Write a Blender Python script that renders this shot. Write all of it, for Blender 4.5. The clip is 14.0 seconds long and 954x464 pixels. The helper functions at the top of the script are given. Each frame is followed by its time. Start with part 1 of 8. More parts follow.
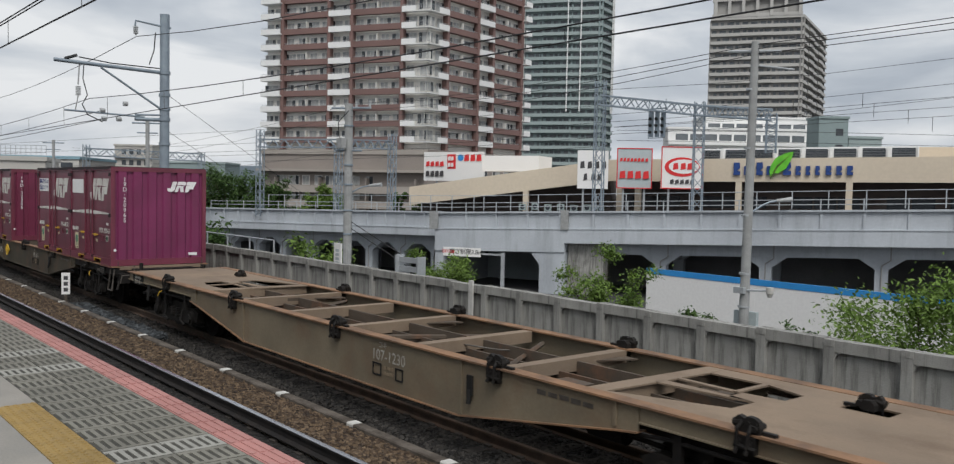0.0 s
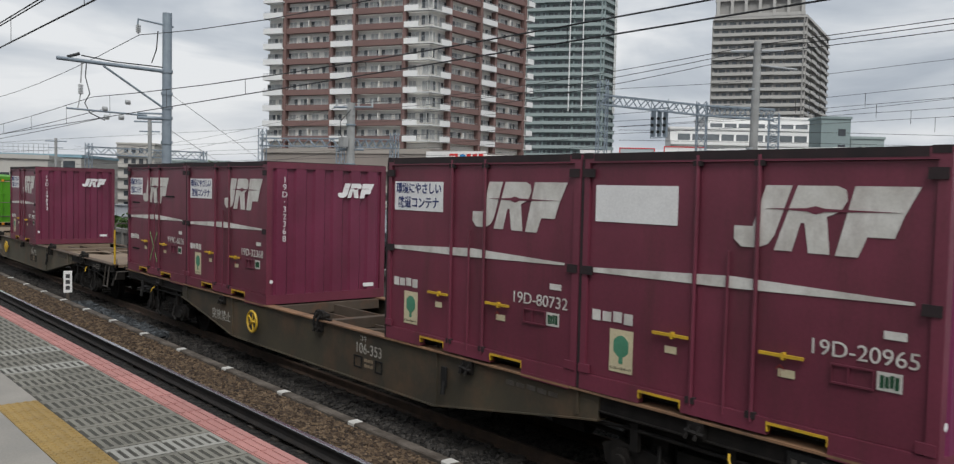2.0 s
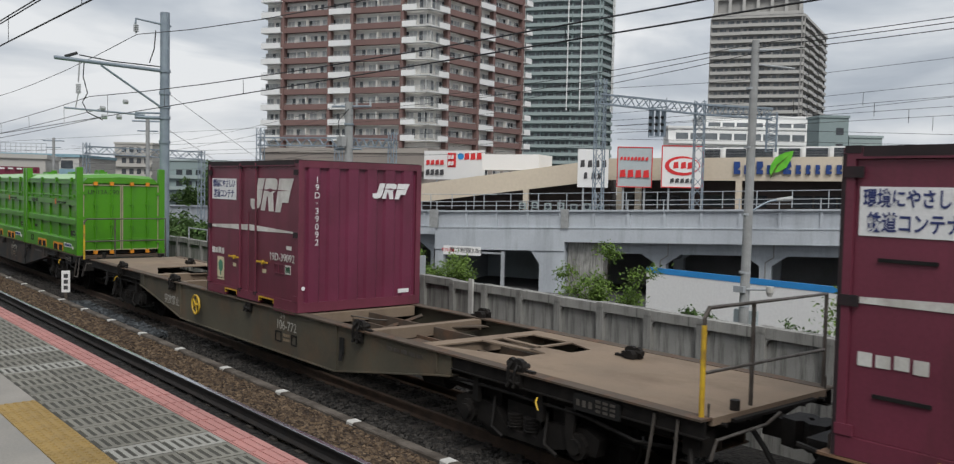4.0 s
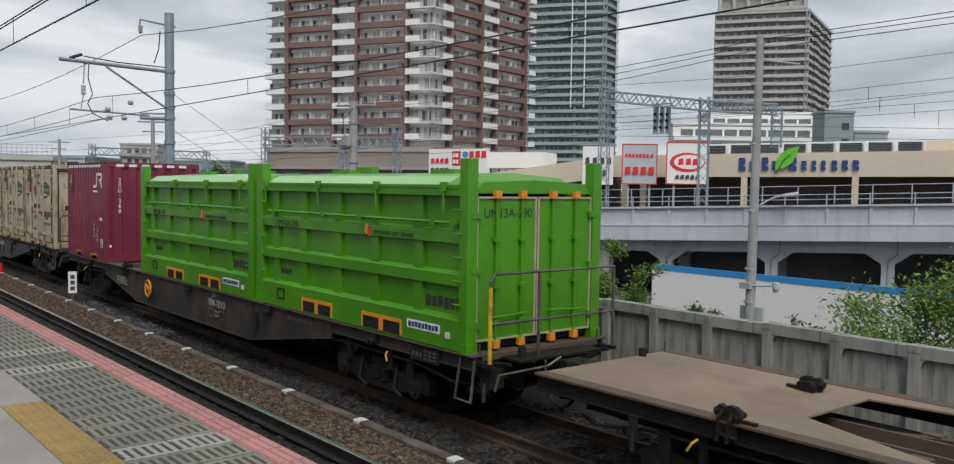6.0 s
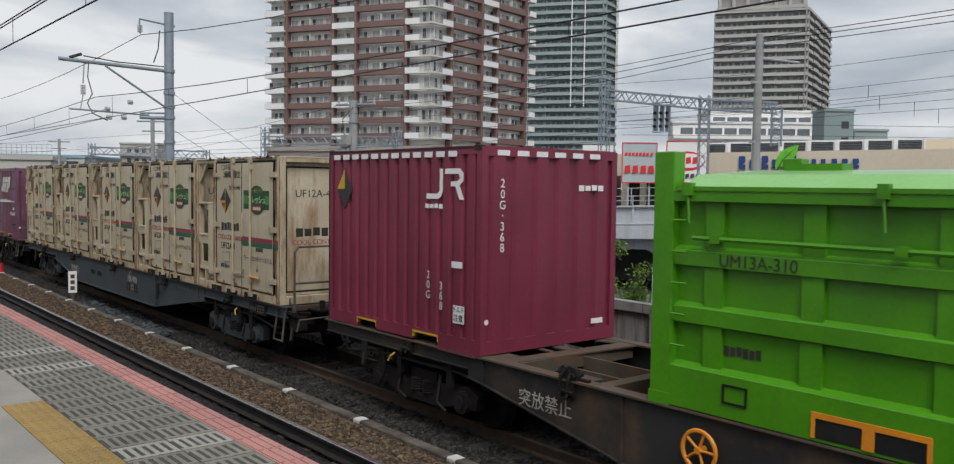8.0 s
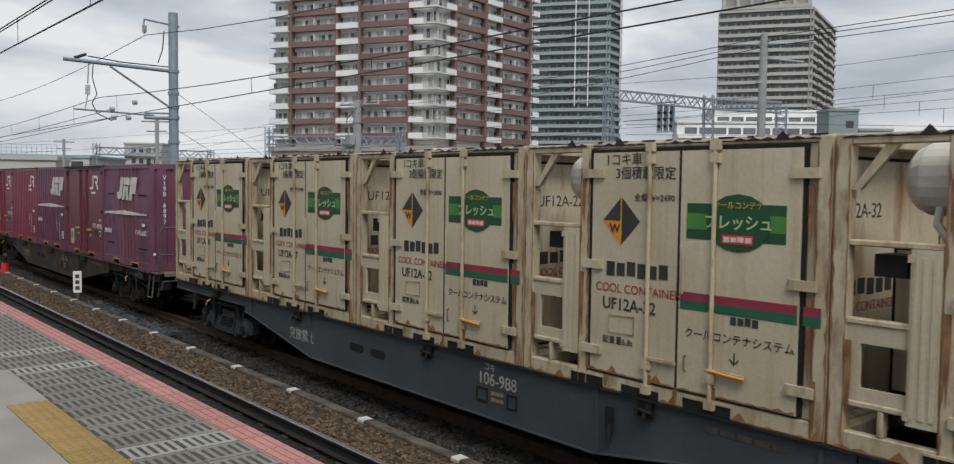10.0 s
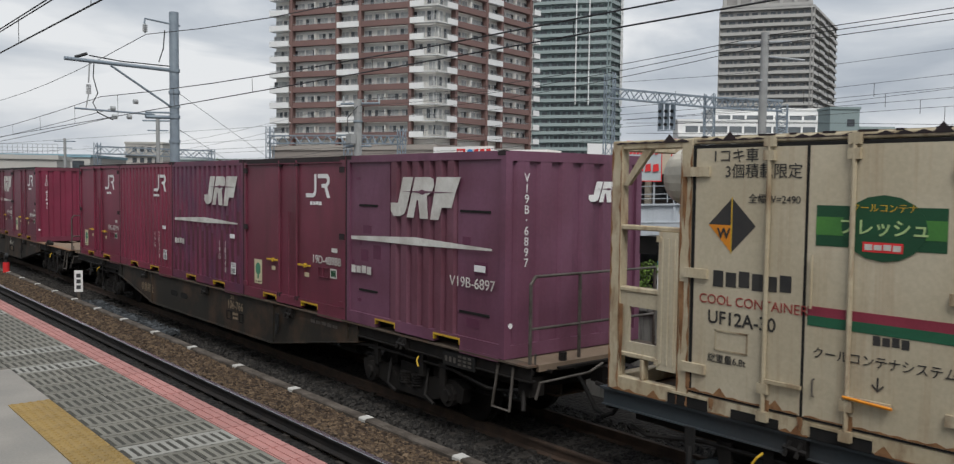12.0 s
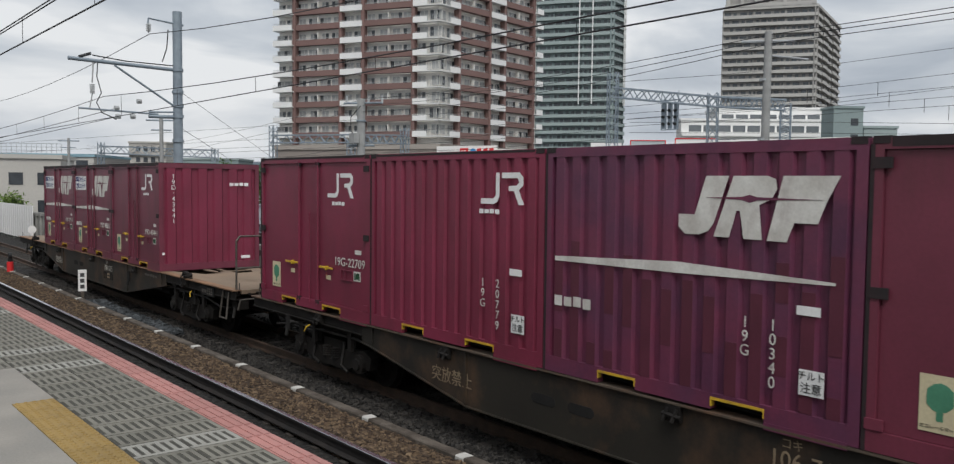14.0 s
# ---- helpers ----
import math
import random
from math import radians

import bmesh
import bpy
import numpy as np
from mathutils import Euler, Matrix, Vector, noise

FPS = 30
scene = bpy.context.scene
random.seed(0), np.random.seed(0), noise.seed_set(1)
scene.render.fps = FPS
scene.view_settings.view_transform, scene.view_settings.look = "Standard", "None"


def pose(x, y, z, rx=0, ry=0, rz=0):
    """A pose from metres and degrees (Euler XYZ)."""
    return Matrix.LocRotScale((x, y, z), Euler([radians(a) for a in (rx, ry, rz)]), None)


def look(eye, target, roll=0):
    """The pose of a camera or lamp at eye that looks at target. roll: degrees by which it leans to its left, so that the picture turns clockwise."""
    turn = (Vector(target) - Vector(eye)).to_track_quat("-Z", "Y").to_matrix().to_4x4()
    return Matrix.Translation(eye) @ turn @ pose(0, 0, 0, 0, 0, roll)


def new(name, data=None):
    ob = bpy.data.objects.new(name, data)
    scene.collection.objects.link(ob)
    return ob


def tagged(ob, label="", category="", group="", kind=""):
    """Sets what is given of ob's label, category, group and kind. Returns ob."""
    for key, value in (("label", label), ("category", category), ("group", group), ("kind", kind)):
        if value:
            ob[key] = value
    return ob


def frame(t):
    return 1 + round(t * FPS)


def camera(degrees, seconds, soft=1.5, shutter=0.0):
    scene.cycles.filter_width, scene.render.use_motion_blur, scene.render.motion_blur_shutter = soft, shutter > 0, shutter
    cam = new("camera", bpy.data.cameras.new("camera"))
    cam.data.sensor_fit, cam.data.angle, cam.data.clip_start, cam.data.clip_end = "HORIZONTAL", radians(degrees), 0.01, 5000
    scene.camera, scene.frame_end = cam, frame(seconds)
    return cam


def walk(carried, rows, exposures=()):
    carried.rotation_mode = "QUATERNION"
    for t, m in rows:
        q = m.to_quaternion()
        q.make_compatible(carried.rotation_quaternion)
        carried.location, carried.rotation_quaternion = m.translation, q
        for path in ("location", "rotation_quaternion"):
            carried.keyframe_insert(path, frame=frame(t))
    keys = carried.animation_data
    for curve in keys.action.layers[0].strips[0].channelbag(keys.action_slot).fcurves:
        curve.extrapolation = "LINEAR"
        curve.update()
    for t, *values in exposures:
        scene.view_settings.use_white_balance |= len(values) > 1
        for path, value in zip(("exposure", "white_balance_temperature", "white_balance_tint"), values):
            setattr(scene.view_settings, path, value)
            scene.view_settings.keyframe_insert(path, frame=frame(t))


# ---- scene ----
# ---------- camera ----------
cam = camera(57.86, 14.0, soft=1.25, shutter=0.06)
EYE = Vector((0.0, 0.0, 3.1))
# seconds, heading, pitch, roll
TURNS = [
    (0.0, 140.334, -2.792, 1.181), (0.5, 140.149, -2.802, 1.237), (1.0, 140.042, -2.827, 1.307),
    (1.5, 139.975, -2.83, 1.316), (2.0, 140.451, -2.835, 1.33), (2.5, 140.341, -2.842, 1.37),
    (3.0, 140.163, -2.845, 1.5), (5.5, 140.69, -2.997, 0.851), (6.0, 140.677, -3.016, 0.842),
    (6.5, 140.697, -3.001, 0.78), (7.0, 140.716, -3.024, 0.8), (7.5, 140.729, -3.07, 0.766),
    (8.0, 140.674, -3.083, 0.75), (10.5, 140.964, -3.094, 0.719), (11.0, 140.963, -3.092, 0.72),
    (11.5, 140.977, -3.13, 0.674), (12.0, 140.994, -3.174, 0.65), (12.5, 141.032, -3.2, 0.66),
    (13.0, 141.155, -3.224, 0.612), (13.5, 141.19, -3.212, 0.6), (14.0, 141.2, -3.217, 0.628)]


def aim(h, p, r):
    d = Vector((math.cos(radians(h)) * math.cos(radians(p)), math.sin(radians(h)) * math.cos(radians(p)), math.sin(radians(p))))
    return look(EYE, EYE + d * 10, r)


walk(cam, [(t, aim(h, p, r)) for t, h, p, r in TURNS])

# ---------- light: an overcast sky ----------
scene.view_settings.exposure = 0.0
world = bpy.data.worlds.new("overcast_sky")
scene.world = world
world.use_nodes = True
wn, wl = world.node_tree.nodes, world.node_tree.links
wn.clear()
w_out, w_bg = wn.new("ShaderNodeOutputWorld"), wn.new("ShaderNodeBackground")
sky = wn.new("ShaderNodeTexSky")
sky.sky_type, sky.sun_disc, sky.sun_elevation, sky.sun_rotation = "NISHITA", False, radians(53), radians(121)
sky.air_density, sky.dust_density = 1.5, 4.0
w_co = wn.new("ShaderNodeTexCoord")
w_map = wn.new("ShaderNodeMapping")
w_map.inputs["Scale"].default_value = (1.3, 1.3, 5.0)
w_map.inputs["Location"].default_value = (3.1, 1.7, 0.4)
w_n1, w_n2 = wn.new("ShaderNodeTexNoise"), wn.new("ShaderNodeTexNoise")
w_n1.inputs["Scale"].default_value, w_n1.inputs["Detail"].default_value = 2.3, 7.0
w_n1.inputs["Distortion"].default_value = 0.5
w_n2.inputs["Scale"].default_value, w_n2.inputs["Detail"].default_value = 4.5, 7.0
w_add = wn.new("ShaderNodeMath")
w_add.operation, w_add.inputs[1].default_value = "MULTIPLY_ADD", 0.45
w_ramp = wn.new("ShaderNodeValToRGB")
w_ramp.color_ramp.elements[0].position, w_ramp.color_ramp.elements[0].color = 0.55, (0.45, 0.50, 0.575, 1)
w_ramp.color_ramp.elements[1].position, w_ramp.color_ramp.elements[1].color = 0.86, (0.89, 0.91, 0.935, 1)
w_mid = w_ramp.color_ramp.elements.new(0.70)
w_mid.color = (0.62, 0.665, 0.725, 1)
w_mix = wn.new("ShaderNodeMix")
w_mix.data_type, w_mix.inputs["Factor"].default_value = "RGBA", 0.93
w_skymul = wn.new("ShaderNodeVectorMath")
w_skymul.operation = "SCALE"
w_skymul.inputs["Scale"].default_value = 0.10
wl.new(w_co.outputs["Generated"], w_map.inputs["Vector"])
wl.new(w_map.outputs["Vector"], w_n1.inputs["Vector"])
wl.new(w_map.outputs["Vector"], w_n2.inputs["Vector"])
wl.new(w_n2.outputs["Fac"], w_add.inputs[0])
wl.new(w_n1.outputs["Fac"], w_add.inputs[2])
# a thin place in the cloud cover low over the tracks
w_dir = wn.new("ShaderNodeVectorMath")
w_dir.operation = "DISTANCE"
w_dir.inputs[1].default_value = (-0.93, 0.37, 0.13)
w_gap = wn.new("ShaderNodeMapRange")
w_gap.interpolation_type = "SMOOTHSTEP"
w_gap.inputs["From Min"].default_value, w_gap.inputs["From Max"].default_value = 0.02, 0.30
w_gap.inputs["To Min"].default_value, w_gap.inputs["To Max"].default_value = 0.125, 0.0
w_lift = wn.new("ShaderNodeMath")
w_squash = wn.new("ShaderNodeMapping")
w_squash.inputs["Scale"].default_value = (1.0, 1.0, 2.6)
w_squash.inputs["Location"].default_value = (0.0, 0.0, -0.208)
wl.new(w_co.outputs["Generated"], w_squash.inputs["Vector"])
wl.new(w_squash.outputs["Vector"], w_dir.inputs[0])
wl.new(w_dir.outputs["Value"], w_gap.inputs["Value"])
wl.new(w_add.outputs["Value"], w_lift.inputs[0])
wl.new(w_gap.outputs["Result"], w_lift.inputs[1])
wl.new(w_lift.outputs["Value"], w_ramp.inputs["Fac"])
wl.new(sky.outputs["Color"], w_skymul.inputs["Vector"])
wl.new(w_skymul.outputs["Vector"], w_mix.inputs["A"])
wl.new(w_ramp.outputs["Color"], w_mix.inputs["B"])
wl.new(w_mix.outputs["Result"], w_bg.inputs["Color"])
w_bg.inputs["Strength"].default_value = 0.92
wl.new(w_bg.outputs["Background"], w_out.inputs["Surface"])

sun = new("sun", bpy.data.lights.new("sun", "SUN"))
sun.data.energy, sun.data.angle, sun.data.color = 2.3, radians(30), (1.0, 0.985, 0.96)
sun.matrix_world = look((37, -22, 58), (0, 0, 0))


# ---------- materials ----------
def mat(name, c1, c2=None, rough=0.7, metal=0.0, scale=3.0, fine=40.0, bump=0.15, stain=None, stain_amount=0.0,
        stretch=(1, 1, 1), piece=0.0, spec=0.4, coat=0.0, grain=0.06, onset=0.5):
    """Two colours mixed by coarse noise, grain by fine noise, stains of a third colour stretched along one axis."""
    m = bpy.data.materials.new(name)
    m.use_nodes = True
    nd, ln = m.node_tree.nodes, m.node_tree.links
    b = nd["Principled BSDF"]
    c2 = c2 or tuple(min(1, v * 0.8) for v in c1)
    tc = nd.new("ShaderNodeTexCoord")
    n1 = nd.new("ShaderNodeTexNoise")
    n1.inputs["Scale"].default_value, n1.inputs["Detail"].default_value = scale, 6
    n2 = nd.new("ShaderNodeTexNoise")
    n2.inputs["Scale"].default_value, n2.inputs["Detail"].default_value = fine, 3
    ln.new(tc.outputs["Object"], n1.inputs["Vector"])
    ln.new(tc.outputs["Object"], n2.inputs["Vector"])
    r1 = nd.new("ShaderNodeMapRange")
    r1.inputs["From Min"].default_value, r1.inputs["From Max"].default_value = 0.35, 0.65
    ln.new(n1.outputs["Fac"], r1.inputs["Value"])
    mx = nd.new("ShaderNodeMix")
    mx.data_type = "RGBA"
    mx.inputs["A"].default_value, mx.inputs["B"].default_value = (*c1, 1), (*c2, 1)
    ln.new(r1.outputs["Result"], mx.inputs["Factor"])
    col = mx.outputs["Result"]
    if stain:
        mp = nd.new("ShaderNodeMapping")
        mp.inputs["Scale"].default_value = stretch
        ln.new(tc.outputs["Object"], mp.inputs["Vector"])
        n3 = nd.new("ShaderNodeTexNoise")
        n3.inputs["Scale"].default_value, n3.inputs["Detail"].default_value = 1.0, 8
        n3.inputs["Roughness"].default_value = 0.65
        ln.new(mp.outputs["Vector"], n3.inputs["Vector"])
        r3 = nd.new("ShaderNodeMapRange")
        r3.inputs["From Min"].default_value, r3.inputs["From Max"].default_value = onset, onset + 0.22
        r3.inputs["To Max"].default_value = stain_amount
        ln.new(n3.outputs["Fac"], r3.inputs["Value"])
        m3 = nd.new("ShaderNodeMix")
        m3.data_type = "RGBA"
        m3.inputs["B"].default_value = (*stain, 1)
        ln.new(r3.outputs["Result"], m3.inputs["Factor"])
        ln.new(col, m3.inputs["A"])
        col = m3.outputs["Result"]
    hs = nd.new("ShaderNodeHueSaturation")
    rv = nd.new("ShaderNodeMapRange")
    grain = grain if fine > 9 else 0.035
    rv.inputs["To Min"].default_value, rv.inputs["To Max"].default_value = 1 - grain, 1 + grain
    rv.inputs["From Min"].default_value, rv.inputs["From Max"].default_value = 0.3, 0.7
    ln.new(n2.outputs["Fac"], rv.inputs["Value"])
    val = rv.outputs["Result"]
    if piece:
        oi = nd.new("ShaderNodeObjectInfo")
        pr = nd.new("ShaderNodeMapRange")
        pr.inputs["To Min"].default_value, pr.inputs["To Max"].default_value = 1 - piece, 1 + piece
        ln.new(oi.outputs["Random"], pr.inputs["Value"])
        mu = nd.new("ShaderNodeMath")
        mu.operation = "MULTIPLY"
        ln.new(val, mu.inputs[0])
        ln.new(pr.outputs["Result"], mu.inputs[1])
        val = mu.outputs["Value"]
    ln.new(val, hs.inputs["Value"])
    ln.new(col, hs.inputs["Color"])
    ln.new(hs.outputs["Color"], b.inputs["Base Color"])
    b.inputs["Roughness"].default_value, b.inputs["Metallic"].default_value = rough, metal
    b.inputs["Specular IOR Level"].default_value = spec
    b.inputs["Coat Weight"].default_value = coat
    if bump:
        bp = nd.new("ShaderNodeBump")
        bp.inputs["Strength"].default_value, bp.inputs["Distance"].default_value = bump, 0.02
        ln.new(n2.outputs["Fac"], bp.inputs["Height"])
        ln.new(bp.outputs["Normal"], b.inputs["Normal"])
    return m


def stone_mat(name, colours, scale, spread=0.06):
    """Loose stones: cells of their own shade with rounded relief, gaps darkened as painted shade."""
    m = mat(name, colours[0], colours[1], 0.95, 0, 1.2, 60, 0.2)
    nd, ln = m.node_tree.nodes, m.node_tree.links
    b = nd["Principled BSDF"]
    tc = nd.new("ShaderNodeTexCoord")
    v = nd.new("ShaderNodeTexVoronoi")
    v.inputs["Scale"].default_value = scale
    ln.new(tc.outputs["Object"], v.inputs["Vector"])
    sep = nd.new("ShaderNodeSeparateColor")
    ln.new(v.outputs["Color"], sep.inputs["Color"])
    ramp = nd.new("ShaderNodeValToRGB")
    e = ramp.color_ramp.elements
    e[0].color, e[1].color = (*colours[0], 1), (*colours[1], 1)
    for i, c in enumerate(colours[2:]):
        e.new(0.25 + 0.3 * i).color = (*c, 1)
    ln.new(sep.outputs["Red"], ramp.inputs["Fac"])
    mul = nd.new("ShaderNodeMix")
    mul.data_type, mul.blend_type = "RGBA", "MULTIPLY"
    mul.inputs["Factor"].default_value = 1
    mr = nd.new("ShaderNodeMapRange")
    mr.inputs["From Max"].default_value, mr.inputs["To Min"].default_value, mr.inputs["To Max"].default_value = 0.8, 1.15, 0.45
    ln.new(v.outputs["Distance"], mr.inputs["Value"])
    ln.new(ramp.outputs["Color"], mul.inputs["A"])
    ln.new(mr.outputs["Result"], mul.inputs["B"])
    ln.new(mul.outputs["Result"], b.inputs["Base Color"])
    bp = nd.new("ShaderNodeBump")
    bp.invert = True
    bp.inputs["Strength"].default_value, bp.inputs["Distance"].default_value = 1.0, spread
    ln.new(v.outputs["Distance"], bp.inputs["Height"])
    ln.new(bp.outputs["Normal"], b.inputs["Normal"])
    return m


M = {}
# dark stones, toned down further to carry the shade under the train
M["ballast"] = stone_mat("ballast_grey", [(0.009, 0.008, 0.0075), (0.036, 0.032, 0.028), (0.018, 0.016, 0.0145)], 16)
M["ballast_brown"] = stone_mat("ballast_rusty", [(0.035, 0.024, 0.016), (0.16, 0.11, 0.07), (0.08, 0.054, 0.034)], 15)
M["street"] = mat("street_asphalt", (0.06, 0.06, 0.062), (0.045, 0.045, 0.047), 0.9, 0, 0.3, 30)
M["earth"] = mat("weedy_earth", (0.09, 0.085, 0.05), (0.05, 0.06, 0.03), 0.95, 0, 0.6, 12)
M["rail_top"] = mat("worn_rail_steel", (0.52, 0.53, 0.55), (0.42, 0.42, 0.44), 0.25, 0.9, 2, 50, 0.03)
M["rail_side"] = mat("rusty_rail", (0.018, 0.014, 0.012), (0.009, 0.008, 0.008), 0.85, 0, 4, 60, 0.3)
# brown rails and sleepers toned down too, with under-train shade in their colour
M["rail_brown"] = mat("brown_rail", (0.075, 0.046, 0.031), (0.045, 0.03, 0.021), 0.8, 0, 4, 60, 0.3)
M["sleeper"] = mat("concrete_sleeper", (0.052, 0.044, 0.038), (0.03, 0.026, 0.022), 0.95, 0, 4, 50)
M["kerb"] = mat("old_kerb_concrete", (0.125, 0.106, 0.088), (0.058, 0.047, 0.037), 0.95, 0, 5, 50, 0.3, (0.04, 0.032, 0.024), 0.8, (3, 9, 9))
M["white_paint"] = mat("white_paint", (0.56, 0.55, 0.52), (0.42, 0.41, 0.38), 0.7, 0, 4, 40, 0.05)
M["concrete_wall"] = mat("stained_wall_concrete", (0.31, 0.305, 0.282), (0.215, 0.211, 0.197), 0.92, 0, 1.6, 45, 0.2,
                         (0.06, 0.058, 0.052), 0.95, (8.0, 8.0, 0.8), 0.12, onset=0.47)
M["viaduct"] = mat("pale_viaduct_concrete", (0.455, 0.485, 0.515), (0.385, 0.41, 0.44), 0.85, 0, 0.25, 6, 0.05,
                   (0.25, 0.265, 0.28), 0.6, (0.9, 0.9, 0.12))
# far darker than the viaduct's concrete: shade under the deck put into the colour
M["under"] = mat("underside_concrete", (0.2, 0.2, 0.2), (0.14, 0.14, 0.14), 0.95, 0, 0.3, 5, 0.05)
M["grey_tile"] = mat("grey_platform_tile", (0.188, 0.180, 0.152), (0.140, 0.135, 0.114), 0.9, 0, 5, 90, 0.2, None, 0, (1, 1, 1), 0.12)
M["pale_tile"] = mat("pale_platform_tile", (0.30, 0.295, 0.265), (0.24, 0.235, 0.21), 0.9, 0, 5, 90, 0.2, None, 0, (1, 1, 1), 0.1)
M["dark_bar"] = mat("dark_tile_groove", (0.066, 0.063, 0.053), (0.048, 0.046, 0.039), 0.95)
M["red_tile"] = mat("red_edge_tile", (0.40, 0.185, 0.165), (0.345, 0.17, 0.155), 0.85, 0, 4, 80, 0.15, (0.3, 0.2, 0.18), 0.4, (6, 6, 6), 0.08)
M["yellow_tile"] = mat("yellow_tactile_tile", (0.29, 0.195, 0.066), (0.225, 0.15, 0.052), 0.85, 0, 4, 70, 0.15, (0.2, 0.16, 0.1), 0.5, (5, 5, 5), 0.1)
M["slab"] = mat("pale_platform_slab", (0.28, 0.26, 0.23), (0.22, 0.208, 0.187), 0.92, 0, 2, 60, 0.15, (0.25, 0.24, 0.22), 0.5, (2, 2, 2))
M["mast"] = mat("galvanised_mast", (0.27, 0.32, 0.36), (0.22, 0.26, 0.30), 0.55, 0.3, 3, 30, 0.05)
M["pole"] = mat("grey_concrete_pole", (0.33, 0.335, 0.33), (0.26, 0.265, 0.26), 0.85, 0, 3, 40, 0.1)
M["wire"] = mat("dark_wire", (0.03, 0.032, 0.035), (0.02, 0.02, 0.02), 0.6, 0.4, 3, 30, 0)
M["insulator"] = mat("grey_insulator", (0.4, 0.42, 0.42), (0.3, 0.3, 0.3), 0.3, 0, 8, 40, 0)
M["red_brick"] = mat("red_brown_tiling", (0.205, 0.124, 0.110), (0.172, 0.105, 0.094), 0.75, 0, 0.1, 3, 0.03)
M["cream"] = mat("cream_tiling", (0.80, 0.78, 0.73), (0.74, 0.72, 0.67), 0.8, 0, 0.08, 3, 0.03)
M["white_bld"] = mat("white_balcony", (0.78, 0.78, 0.76), (0.70, 0.70, 0.69), 0.75, 0, 0.1, 3, 0.03)
M["tan_bld"] = mat("tan_podium", (0.27, 0.235, 0.21), (0.225, 0.20, 0.18), 0.85, 0, 0.1, 3, 0.03)
M["podium_pale"] = mat("pale_tan_parapet", (0.36, 0.325, 0.29), (0.31, 0.28, 0.25), 0.85, 0, 0.1, 3, 0.03)
M["green_bld"] = mat("grey_green_tiling", (0.25, 0.31, 0.308), (0.215, 0.27, 0.27), 0.8, 0, 0.05, 2, 0.03)
M["green_pale"] = mat("pale_grey_green", (0.315, 0.375, 0.37), (0.275, 0.33, 0.325), 0.8, 0, 0.05, 2, 0.03)
M["taupe"] = mat("taupe_tiling", (0.46, 0.45, 0.425), (0.41, 0.40, 0.38), 0.8, 0, 0.05, 2, 0.03)
M["taupe_dark"] = mat("dark_taupe", (0.33, 0.322, 0.305), (0.29, 0.283, 0.268), 0.8, 0, 0.05, 2, 0.03)
M["glass_dark"] = mat("dark_window_glass", (0.055, 0.062, 0.07), (0.03, 0.035, 0.04), 0.12, 0, 0.6, 2, 0, spec=0.6)
M["curtain"] = mat("curtained_window", (0.46, 0.46, 0.44), (0.20, 0.21, 0.215), 0.35, 0, 0.45, 2, 0, spec=0.6)
M["glass_grey"] = mat("grey_window_glass", (0.15, 0.165, 0.175), (0.085, 0.095, 0.105), 0.2, 0, 0.25, 2, 0, spec=0.6)
M["mall"] = mat("cream_mall_fascia", (0.60, 0.515, 0.40), (0.55, 0.47, 0.37), 0.75, 0, 0.08, 3, 0.02)
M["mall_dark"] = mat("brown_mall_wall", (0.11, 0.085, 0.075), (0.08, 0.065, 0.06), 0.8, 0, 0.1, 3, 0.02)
M["steel_rail"] = mat("grey_steel_rail", (0.42, 0.44, 0.46), (0.35, 0.37, 0.38), 0.5, 0.3, 2, 20, 0.02)
M["white_panel"] = mat("white_panel", (0.76, 0.75, 0.73), (0.72, 0.71, 0.695), 0.6, 0, 0.15, 8, 0.02)
M["blue"] = mat("blue_band", (0.03, 0.26, 0.60), (0.03, 0.22, 0.52), 0.5, 0, 0.5, 10, 0)
M["sign_red"] = mat("sign_red", (0.65, 0.03, 0.035), (0.58, 0.03, 0.03), 0.5, 0, 1, 10, 0)
M["sign_blue"] = mat("sign_navy", (0.02, 0.06, 0.22), (0.02, 0.05, 0.18), 0.4, 0, 1, 10, 0)
M["sign_grey"] = mat("sign_grey_blue", (0.42, 0.47, 0.48), (0.38, 0.43, 0.44), 0.5, 0, 1, 10, 0)
M["sign_ink"] = mat("sign_ink", (0.06, 0.055, 0.06), (0.05, 0.05, 0.05), 0.6, 0, 1, 10, 0)
M["leaf_sign"] = mat("leaf_sign_green", (0.16, 0.55, 0.04), (0.10, 0.42, 0.03), 0.4, 0, 1, 10, 0)
M["bark"] = mat("bark", (0.11, 0.085, 0.06), (0.07, 0.055, 0.04), 0.95, 0, 6, 40, 0.4)
M["slate"] = mat("blue_grey_roof", (0.24, 0.38, 0.44), (0.20, 0.32, 0.38), 0.7, 0, 0.2, 5, 0.02)
M["far_wall"] = mat("far_beige_wall", (0.48, 0.46, 0.42), (0.40, 0.385, 0.36), 0.85, 0, 0.1, 4, 0.02)
M["hill"] = mat("far_hazy_city", (0.22, 0.27, 0.31), (0.18, 0.22, 0.26), 0.95, 0, 0.01, 0.1, 0)


